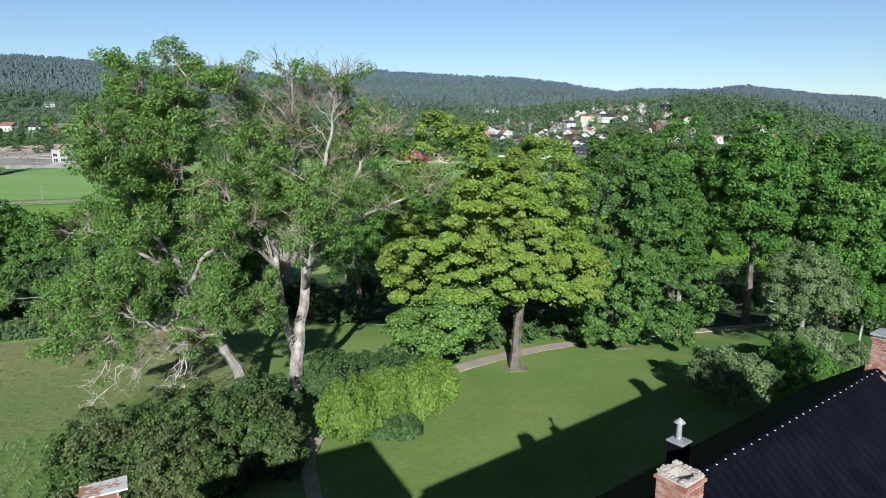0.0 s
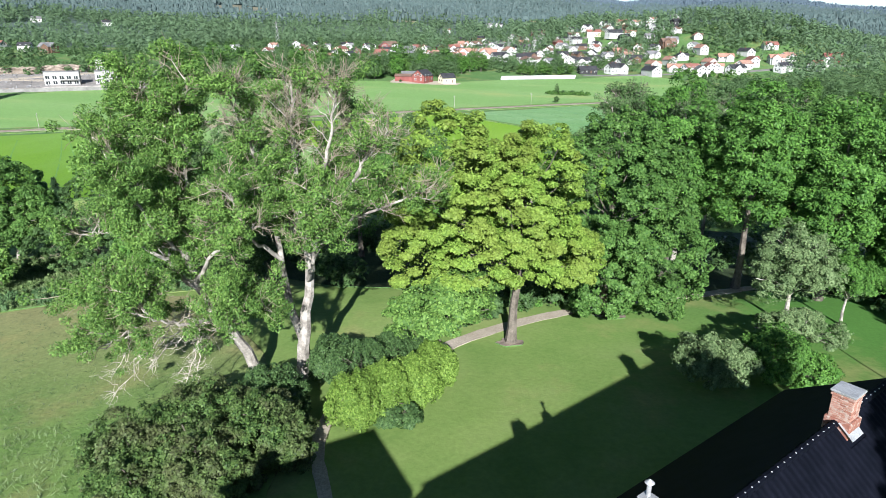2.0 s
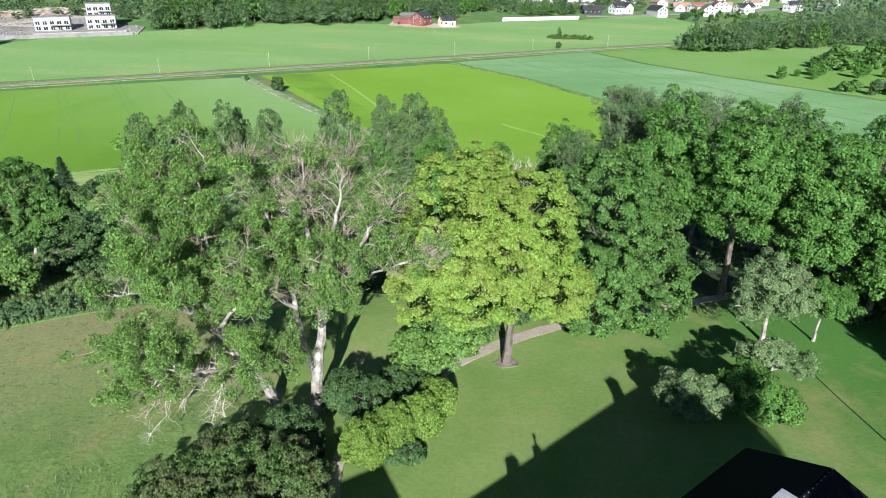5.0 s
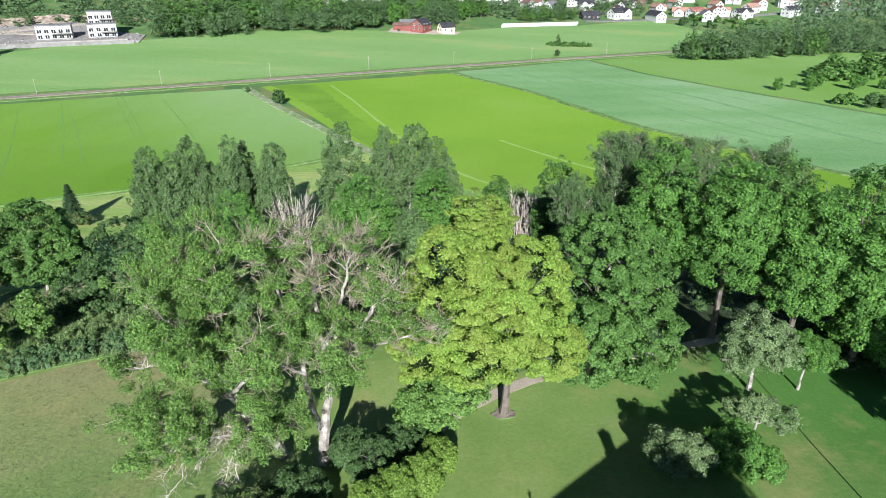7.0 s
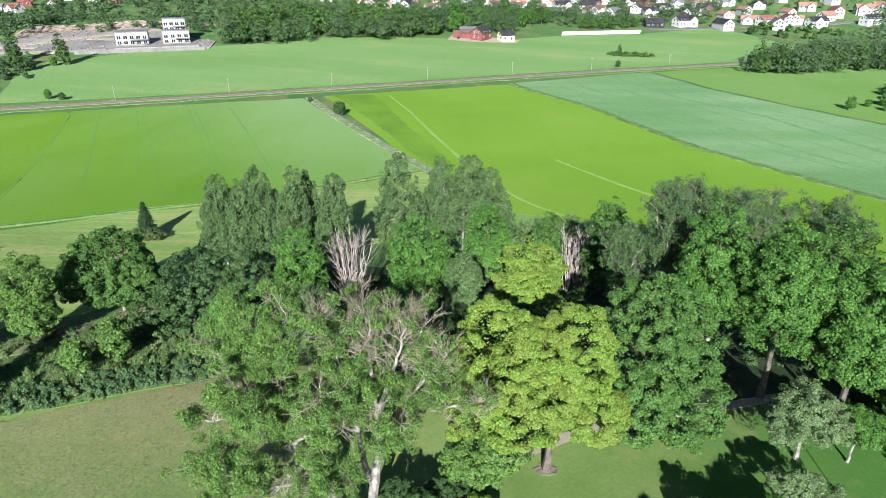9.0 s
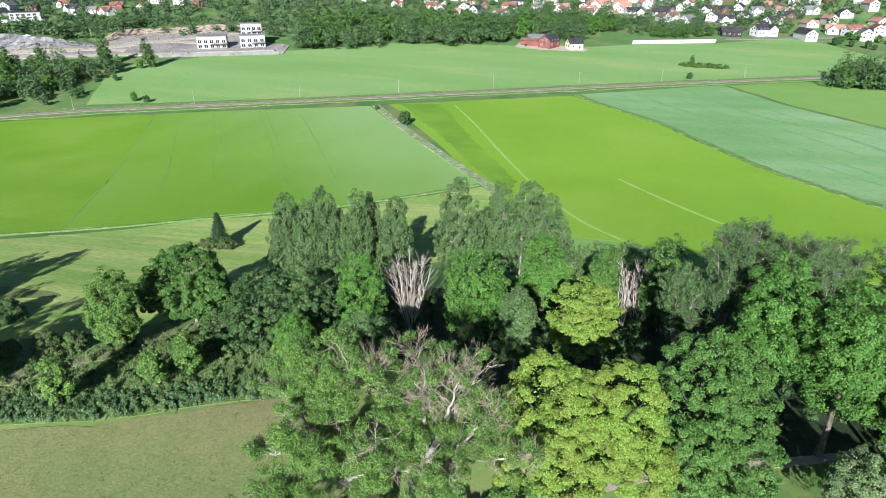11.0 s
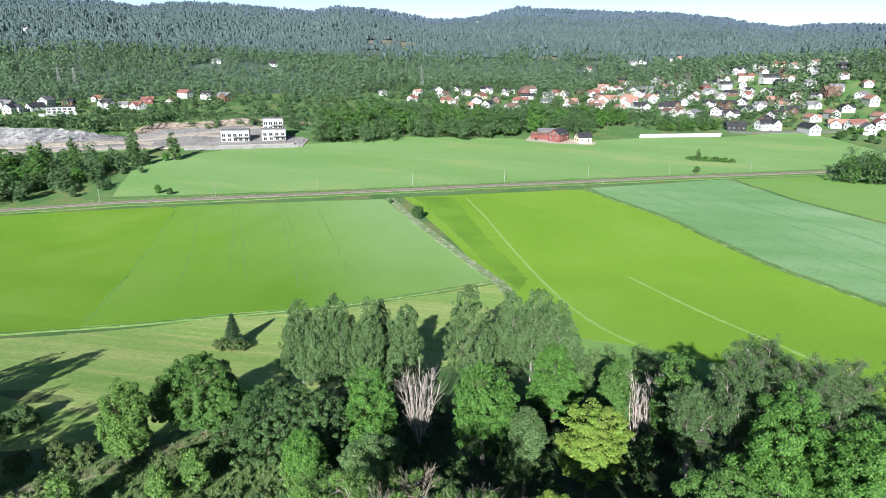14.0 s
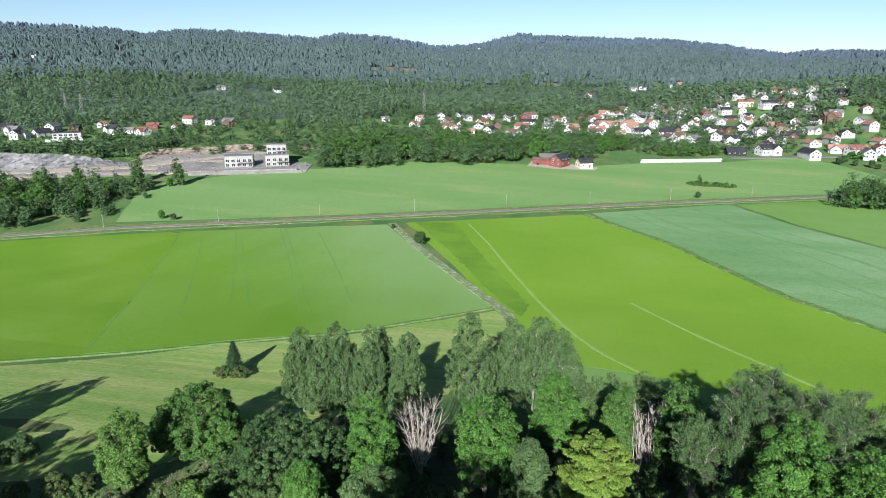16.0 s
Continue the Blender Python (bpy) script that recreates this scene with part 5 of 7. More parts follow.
def forest(name, count, az_range, d_range, size, seed, label, mat, broad=0.3, keep=None, per=8, big=0.16, jitter=0.45):
    rng = np.random.default_rng(seed)
    az = np.radians(rng.uniform(*az_range, count))
    d = np.sqrt(rng.uniform(d_range[0] ** 2, d_range[1] ** 2, count))
    x, y = d * np.sin(az), d * np.cos(az)
    ok = beyond_rail(x, y) > np.where(np.degrees(az) > 26, 30, 150)
    clear = waves(x, y, 60, 3) + waves(x, y, 150, 4) * 0.8
    ok &= clear < 1.2
    if keep is not None:
        ok &= keep(x, y, np.degrees(az), d)
    for a, b, rx, ry in CLEARINGS:
        ok &= ((x - a) / rx) ** 2 + ((y - b) / ry) ** 2 > rng.uniform(0.7, 1.2, count)
    x, y = x[ok], y[ok]
    n = len(x)
    z = ground(x, y) - 0.5
    h = size * rng.uniform(0.65, 1.3, n) * (1 + 0.2 * waves(x, y, 90, 5))
    leafy_kind = rng.uniform(0, 1, n) < broad
    w = np.where(leafy_kind, h * 0.4, h * 0.28) * rng.uniform(0.8, 1.25, n)
    if per == 0:
        # far crowns: a ragged cone for a spruce, a rounded cap for a broadleaf
        sides = 5
        turn = rng.uniform(0, 2 * math.pi, (n, 1)) + np.arange(sides)[None] * 2 * math.pi / sides
        rings = []
        for lev, (zl, zs, rl, rs) in enumerate(((0.3, 0.12, 0.85, 1.0), (0.74, 0.5, 0.78, 0.56))):
            rr = w[:, None] * np.where(leafy_kind, rl, rs)[:, None] * rng.uniform(0.75, 1.25, (n, sides))
            zz = z[:, None] + h[:, None] * np.where(leafy_kind, zl, zs)[:, None] * rng.uniform(0.85, 1.15, (n, sides))
            rings.append(np.stack([x[:, None] + np.cos(turn) * rr, y[:, None] + np.sin(turn) * rr, zz], -1))
        tip = np.stack([x, y, z + h * np.where(leafy_kind, 0.9, 1.05)], -1)[:, None].repeat(sides, 1)
        low, high = rings
        nlow, nhigh = np.roll(low, -1, 1), np.roll(high, -1, 1)
        tri = np.stack([low, nlow, high, nlow, nhigh, high, high, nhigh, tip], 2).reshape(-1, 3)
        return tagged(link(name, mesh_of(name, tri, 3), M[mat]), label, "forest", kind="stuff")
    # boughs and leaf masses over a cone or a rounded crown
    u = rng.uniform(0.03, 1, (n, per)) ** np.where(leafy_kind, 0.7, 1.2)[:, None]
    a = rng.uniform(0, 2 * math.pi, (n, per))
    r = w[:, None] * np.where(leafy_kind[:, None], np.sqrt(np.clip(1 - (1.7 * u - 0.75) ** 2, 0.05, 1)), (1.02 - u) ** 0.9) * rng.uniform(0.55, 1.1, (n, per))
    c = np.stack([x[:, None] + np.cos(a) * r, y[:, None] + np.sin(a) * r, z[:, None] + u * h[:, None]], -1).reshape(-1, 3)
    out = np.stack([np.cos(a), np.sin(a), np.full_like(a, 0.9)], -1).reshape(-1, 3)
    normal = unit(out + rng.normal(size=out.shape) * jitter)
    t, b = cross_frame(normal, rng)
    s = (np.repeat(h, per) * big * rng.uniform(0.6, 1.3, n * per))[:, None]
    tri = np.stack([c + t * s * 1.25, c - t * s * 0.9 + b * s * 0.95, c - t * s * 0.9 - b * s * 0.95], 1).reshape(-1, 3)
    return tagged(link(name, mesh_of(name, tri, 3), M[mat]), label, "forest", kind="stuff")


def near_keep(x, y, az, d):
    village = (az > -20) & (d > 0) & (d < 700 + 60 * np.sin(az * 0.7)) & (az < 28)
    rows_left = (az < -26) & (d < 655)
    belt = (az < -5) & (d < 590)
    return ~village & ~rows_left & ~belt


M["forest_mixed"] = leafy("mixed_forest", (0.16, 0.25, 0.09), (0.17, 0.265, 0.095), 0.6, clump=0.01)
# paler, bluer tones paint the distance haze into the leaf colour
M["forest_hazed"] = leafy("hazed_spruce_forest", (0.135, 0.195, 0.13), (0.125, 0.18, 0.12), 0.5, clump=0.006)
M["ridge_hazed"] = leafy("hazed_ridge_spruce", (0.14, 0.195, 0.17), (0.135, 0.188, 0.165), 0.5, clump=0.004)
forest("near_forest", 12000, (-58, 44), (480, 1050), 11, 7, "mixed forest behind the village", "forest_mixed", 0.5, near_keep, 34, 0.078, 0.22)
forest("hill_forest", 36000, (-52, 42), (1000, 1760), 11.5, 8, "spruce forest covering the hillside", "forest_hazed", 0.35, None, 0)
forest("ridge_forest", 22000, (-52, 42), (1560, 2250), 11, 9, "distant forest along the ridges", "ridge_hazed", 0.3, None, 0)


# ---- building materials ----
M["tile"] = plain("black_glazed_tile", (0.0025, 0.0035, 0.007), (0.006, 0.007, 0.013), 1.4, rough=0.75, spec=0.06, bump=0.2, dist=0.005, fine=14)
M["metal"] = plain("weathered_zinc", (0.34, 0.35, 0.36), (0.5, 0.51, 0.52), 2.0, rough=0.5, spec=0.5, bump=0.1, dist=0.004, metal=0.3)
M["mortar"] = plain("lime_mortar", (0.4, 0.36, 0.31), (0.52, 0.48, 0.42), 4, bump=0.5, fine=30)
M["soot"] = plain("sooty_flue", (0.03, 0.025, 0.02), (0.07, 0.055, 0.045), 4)
M["white_wall"] = plain("white_painted_boards", (0.46, 0.46, 0.44), (0.56, 0.56, 0.54), 0.3, bump=0.2, fine=6)
M["pale_render"] = plain("pale_grey_render", (0.33, 0.325, 0.3), (0.42, 0.41, 0.385), 0.3, bump=0.2, fine=6)
M["brown_wall"] = plain("brown_stained_boards", (0.1, 0.06, 0.04), (0.16, 0.1, 0.07), 0.3, bump=0.2, fine=6)
M["red_wall"] = plain("barn_red_boards", (0.17, 0.055, 0.047), (0.24, 0.08, 0.068), 0.3, bump=0.2, fine=6)
M["black_wall"] = plain("black_stained_boards", (0.025, 0.025, 0.027), (0.05, 0.05, 0.052), 0.3, bump=0.2, fine=6)
M["cream_wall"] = plain("cream_painted_boards", (0.62, 0.56, 0.4), (0.72, 0.66, 0.5), 0.3, bump=0.2, fine=6)
M["black_roof"] = plain("black_tile_roof", (0.025, 0.026, 0.03), (0.06, 0.06, 0.065), 0.4, rough=0.6, bump=0.3, fine=3)
M["grey_roof"] = plain("grey_tile_roof", (0.14, 0.14, 0.145), (0.22, 0.22, 0.22), 0.4, rough=0.7, bump=0.3, fine=3)
M["orange_roof"] = plain("orange_clay_tile_roof", (0.3, 0.165, 0.12), (0.38, 0.225, 0.17), 0.3, bump=0.3, fine=3)
M["red_roof"] = plain("dark_red_tile_roof", (0.2, 0.085, 0.065), (0.27, 0.125, 0.1), 0.3, bump=0.3, fine=3)
M["brown_roof"] = plain("brown_tile_roof", (0.13, 0.085, 0.065), (0.2, 0.13, 0.1), 0.3, bump=0.3, fine=3)
M["pane"] = plain("dark_window_pane", (0.02, 0.024, 0.03), (0.04, 0.045, 0.05), 0.5, rough=0.1, spec=0.6, bump=0.0)
M["concrete"] = plain("raw_concrete", (0.17, 0.165, 0.155), (0.26, 0.255, 0.24), 0.3, bump=0.3, fine=3)
M["wrap"] = plain("white_bale_wrap", (0.58, 0.59, 0.59), (0.7, 0.7, 0.7), 0.5, rough=0.35, spec=0.5, bump=0.3)
M["pole_wood"] = plain("weathered_pole_wood", (0.28, 0.26, 0.22), (0.42, 0.39, 0.34), 2.0, bump=0.3)
M["rust_roof"] = None


def brick_material():
    m, t, b = material("old_red_brick", 0.85, 0.2)
    info = t.nodes.new("ShaderNodeObjectInfo")
    base = ramp(t, info.outputs["Random"], ((0.0, (0.22, 0.095, 0.07)), (0.4, (0.3, 0.145, 0.105)), (0.75, (0.36, 0.21, 0.165)), (1.0, (0.28, 0.165, 0.135))))
    stain = noise_of(t, 7, 5, space="World")
    col = blend(t, ramp(t, stain.outputs[0], ((0.5, (0, 0, 0)), (0.72, (1, 1, 1)))).outputs[0], base.outputs[0], (0.4, 0.35, 0.3))
    t.links.new(col, b.inputs["Base Color"])
    bumped(t, b, noise_of(t, 40, 4, space="World").outputs[0], 0.5, 0.006)
    return m


def rusty_paint():
    m, t, b = material("white_paint_flaking_to_rust", 0.6, 0.3)
    n = noise_of(t, 1.6, 6, 0.7, space="World")
    col = ramp(t, n.outputs[0], ((0.52, (0.74, 0.75, 0.74)), (0.56, (0.5, 0.3, 0.2)), (0.68, (0.36, 0.12, 0.06))))
    t.links.new(col.outputs[0], b.inputs["Base Color"])
    bumped(t, b, n.outputs[0], 0.3, 0.01)
    return m


M["brick"], M["rust_roof"] = brick_material(), rusty_paint()

# ---- the tiled house below the camera ----
RIDGE, EAVE, HALF = 18.0, 13.9, 4.9
LEFT_END, RIGHT_END = -8.0, 17.4
house = new("tiled_house")
house.matrix_world = pose(5.4, 11.9, 0, 0, 0, 36.63)
tagged(house, "old house with a black tiled roof and brick chimneys", "house")
SLOPE = math.atan2(RIDGE - EAVE, HALF)
RUN = math.hypot(RIDGE - EAVE, HALF)


def flat_face(points):
    bm = bmesh.new()
    bm.faces.new([bm.verts.new(p) for p in points])
    return bm


def solid_prism(points, thick):
    """A plate from a planar outline, thick along its normal."""
    bm = flat_face(points)
    r = bmesh.ops.extrude_face_region(bm, geom=list(bm.faces))
    n = (Vector(points[1]) - Vector(points[0])).cross(Vector(points[2]) - Vector(points[1])).normalized()
    bmesh.ops.translate(bm, verts=[v for v in r["geom"] if isinstance(v, bmesh.types.BMVert)], vec=-n * thick)
    bmesh.ops.recalc_face_normals(bm, faces=list(bm.faces))
    return bm


HIP = 3.2
part("wall", box(bmesh.new(), LEFT_END + 0.3, -HALF + 0.5, 8.0, RIGHT_END - 0.4, HALF - 0.5, EAVE + 0.15), M["cream_wall"], house)
part("gable", solid_prism([(LEFT_END + 0.32, -HALF + 0.5, EAVE), (LEFT_END + 0.32, HALF - 0.5, EAVE), (LEFT_END + 0.32, 0, RIDGE - 0.35)], 0.2), M["cream_wall"], house)
for side in (-1, 1):
    pts = [(LEFT_END, side * HALF, EAVE), (RIGHT_END, side * HALF, EAVE), (RIGHT_END - HIP, 0, RIDGE), (LEFT_END, 0, RIDGE)]
    part("roof", solid_prism(pts if side < 0 else pts[::-1], 0.12), M["tile"], house)
part("roof", solid_prism([(RIGHT_END, -HALF, EAVE), (RIGHT_END, HALF, EAVE), (RIGHT_END - HIP, 0, RIDGE)], 0.12), M["tile"], house)
# ridge caps, with pale chips added at their ends as painted sun glints
cap_bm = bmesh.new()
bmesh.ops.create_cone(cap_bm, cap_ends=True, segments=10, radius1=0.15, radius2=0.125, depth=0.38, matrix=Matrix.Rotation(radians(90), 4, "Y"))
bmesh.ops.delete(cap_bm, geom=[v for v in cap_bm.verts if v.co.z < -0.05], context="VERTS")
cap_mesh = bpy.data.meshes.new("ridge_cap")
cap_bm.to_mesh(cap_mesh)
cap_mesh.materials.append(M["tile"])
glint_bm = box(bmesh.new(), -0.017, -0.022, 0, 0.017, 0.022, 0.022)
bmesh.ops.bevel(glint_bm, geom=list(glint_bm.edges), offset=0.006, segments=1, affect="EDGES")
glint_mesh = bpy.data.meshes.new("ridge_clip")
glint_bm.to_mesh(glint_mesh)
glint_mesh.materials.append(M["clip"])
for i in range(int((RIGHT_END - HIP - LEFT_END) / 0.36)):
    x = LEFT_END + 0.18 + i * 0.36
    for nm, me, z in (("ridge_cap", cap_mesh, RIDGE + 0.02), ("ridge_clip", glint_mesh, RIDGE + 0.13)):
        ob = new(nm, me)
        ob.parent = house
        ob.location = (x if nm == "ridge_cap" else x + 0.17, 0 if nm == "ridge_cap" else -0.05, z)


def chimney(x, y, low, top, wide, deep, capped, label):
    stack = new("chimney")
    stack.parent = house
    stack.location = (x, y, 0)
    tagged(stack, label)
    core = bmesh.new()
    w, d, t = wide / 2 - 0.012, deep / 2 - 0.012, 0.11
    for q in ((-w, -d, w, -d + t), (-w, d - t, w, d), (-w, -d + t, -w + t, d - t), (w - t, -d + t, w, d - t)):
        box(core, q[0], q[1], low, q[2], q[3], top - 0.01)
    part("core", core, M["mortar"], stack)
    if not capped:
        part("flue", box(bmesh.new(), -w + t, -d + t, low, w - t, d - t, top - 0.9), M["soot"], stack)
    sizes = {}
    course = 0
    z = low + 0.4
    while z + 0.065 <= top + 0.001:
        collar = z > top - 0.2
        grow = 0.035 if collar else 0.0
        for face in range(4):
            length = (wide if face % 2 == 0 else deep) + 2 * grow
            n = max(2, round(length / 0.24))
            for k in range(n):
                size = length / n - 0.012
                key = round(size, 3)
                if key not in sizes:
                    bb = box(bmesh.new(), -size / 2, -0.05, 0, size / 2, 0.05, 0.062)
                    bmesh.ops.bevel(bb, geom=list(bb.edges), offset=0.006, segments=1, affect="EDGES")
                    sizes[key] = bpy.data.meshes.new("brick")
                    bb.to_mesh(sizes[key])
                    sizes[key].materials.append(M["brick"])
                along = -length / 2 + (k + 0.5) * length / n + (0.05 if course % 2 else -0.05)
                along = max(-length / 2 + size / 2, min(length / 2 - size / 2, along))
                off = (deep if face % 2 == 0 else wide) / 2 + grow - 0.045
                ob = new("brick", sizes[key])
                ob.parent = stack
                ob.matrix_basis = pose(0, 0, z, 0, 0, 90 * face) @ pose(along, -off + place_rng.normal() * 0.003, 0)
        z += 0.075
        course += 1
    if capped:
        slab = box(bmesh.new(), -wide / 2 - 0.07, -deep / 2 - 0.07, top, wide / 2 + 0.07, deep / 2 + 0.07, top + 0.07)
        bmesh.ops.bevel(slab, geom=list(slab.edges), offset=0.015, segments=2, affect="EDGES")
        part("cap_slab", slab, M["metal"], stack, "grey metal chimney cover")
    else:
        # crumbling mortar: uneven lumps round the edge of the flue
        rim, lump = bmesh.new(), np.random.default_rng(77)
        for side in range(4):
            half, deep_ = (w, d) if side % 2 == 0 else (d, w)
            for k in range(9):
                along = -half + (k + 0.5) * 2 * half / 9
                out, high = deep_ + lump.uniform(-0.01, 0.05), lump.uniform(0.012, 0.055)
                box(rim, along - half / 9 * lump.uniform(0.7, 1.05), deep_ - t * lump.uniform(0.55, 0.95), top, along + half / 9 * lump.uniform(0.7, 1.05), out, top + high, Matrix.Rotation(side * math.pi / 2, 4, "Z"))
        bmesh.ops.bevel(rim, geom=list(rim.edges), offset=0.008, segments=1, affect="EDGES")
        part("rim", rim, M["mortar"], stack, "crumbling mortar rim")
    return stack


chimney(-1.75, -0.45, 16.9, 18.85, 0.6, 0.6, False, "open weathered brick chimney")
tall = chimney(9.55, -0.05, 17.3, 19.1, 0.68, 0.64, True, "red brick chimney under a metal cover")
base_bm = box(bmesh.new(), -0.43, -0.41, 17.5, 0.43, 0.41, 18.2)
bmesh.ops.bevel(base_bm, geom=list(base_bm.edges), offset=0.03, segments=1, affect="EDGES")
part("base", base_bm, M["brick"], tall, "wider brick base")
apron = bmesh.new()
box(apron, -0.5, -0.3, 0, 0.3, 0.36, 0.02, Matrix.Translation((0, -0.24, RIDGE - 0.2 + 0.06)) @ Matrix.Rotation(SLOPE + math.pi, 4, "X") @ Matrix.Translation((0, 0, -0.12)))
part("flashing", apron, M["metal"], tall, "pale lead flashing on the tiles")
# boxed roof vent on the shaded slope
vent = new("roof_vent")
vent.parent = house
vent.location = (2.3, 2.05, 0)
part("box", box(bmesh.new(), -0.2, -0.2, 15.9, 0.2, 0.2, 17.12), M["tile"], vent)
plate = box(bmesh.new(), -0.23, -0.23, 17.12, 0.23, 0.23, 17.16)
part("plate", plate, M["metal"], vent, "pale metal plate")
part("pipe", cylinder(bmesh.new(), 0.05, 0.05, 17.17, 17.62, 0.07, sides=12), M["metal"], vent, "thin metal flue pipe")
part("cowl", cylinder(bmesh.new(), 0.05, 0.05, 17.62, 17.74, 0.15, 0.01, sides=12), M["metal"], vent, "small conical cowl")

# taller wing behind the camera, known by its shadow
wing = new("house_wing")
wing.matrix_world = pose(-4.6, 3.4, 0, 0, 0, 28)
tagged(wing, "tall cream wing of the old house", "house")
part("wall", box(bmesh.new(), -4.6, -2.6, 8.5, 2.0, 2.4, 20.2), M["cream_wall"], wing)
part("roof", box(bmesh.new(), -4.75, -2.75, 20.2, 2.15, 2.55, 20.5), M["tile"], wing)

# low wing with a covered chimney
low_wing = new("low_wing")
low_wing.matrix_world = pose(-9.0, 11.6, 0, 0, 0, 28)
tagged(low_wing, "low wing of the old house with a covered chimney", "house")
part("wall", box(bmesh.new(), -4, -3, 8.5, 4, 3, 13.0), M["cream_wall"], low_wing)
for side in (-1, 1):
    pts = [(-4.3, side * 3.4, 12.8), (4.3, side * 3.4, 12.8), (4.3, 0, 14.6), (-4.3, 0, 14.6)]
    part("roof", solid_prism(pts if side < 0 else pts[::-1], 0.12), M["tile"], low_wing)
hood = new("chimney")
hood.parent = low_wing
hood.location = (1.6, 1.55, 0)
part("stack", box(bmesh.new(), -0.36, -0.3, 13.2, 0.36, 0.3, 16.35), M["brick"], hood, "brick chimney stack")
lid = box(bmesh.new(), -0.52, -0.44, 0, 0.52, 0.44, 0.04, Matrix.Translation((0, 0, 16.5)) @ Matrix.Rotation(radians(-8), 4, "X"))
part("cover", lid, M["rust_roof"], hood, "white metal cover flaking to rust")
for sx in (-0.3, 0.3):
    for sy in (-0.24, 0.24):
        part("strut", box(bmesh.new(), sx - 0.02, sy - 0.02, 16.35, sx + 0.02, sy + 0.02, 16.5), M["metal"], hood)

# ---- village ----
WALLS = {"w": "white_wall", "b": "brown_wall", "r": "red_wall", "k": "black_wall", "c": "cream_wall"}
ROOFS = {"o": "orange_roof", "g": "grey_roof", "k": "black_roof", "b": "brown_roof", "r": "red_roof"}
WORDS = {"w": "white", "b": "brown", "r": "red", "k": "black", "c": "cream", "o": "orange-tiled", "g": "grey-roofed"}
ROOF_WORDS = {"o": "orange tiled", "g": "grey", "k": "black", "b": "brown", "r": "dark red"}
pane_bm = box(bmesh.new(), -0.5, -0.05, -0.6, 0.5, 0.05, 0.6)
pane_mesh = bpy.data.meshes.new("window")
pane_bm.to_mesh(pane_mesh)
pane_mesh.materials.append(M["pane"])
trim_bm = bmesh.new()
for q in ((-0.62, 0.6, 0.62, 0.72), (-0.62, -0.72, 0.62, -0.6), (-0.62, -0.6, -0.5, 0.6), (0.5, -0.6, 0.62, 0.6), (-0.04, -0.6, 0.04, 0.6)):
    box(trim_bm, q[0], -0.07, q[1], q[2], 0.05, q[3])
trim_mesh = bpy.data.meshes.new("window_frame")
trim_bm.to_mesh(trim_mesh)
trim_mesh.materials.append(M["white_wall"])


def windows(parent, spots):
    for x, y, z, turn, wide, tall_ in spots:
        w = new("window", pane_mesh)
        w.parent = parent
        w.matrix_basis = pose(x, y, z, 0, 0, turn) @ Matrix.Diagonal((wide, 1, tall_, 1))
        f = new("frame", trim_mesh)
        f.parent = w


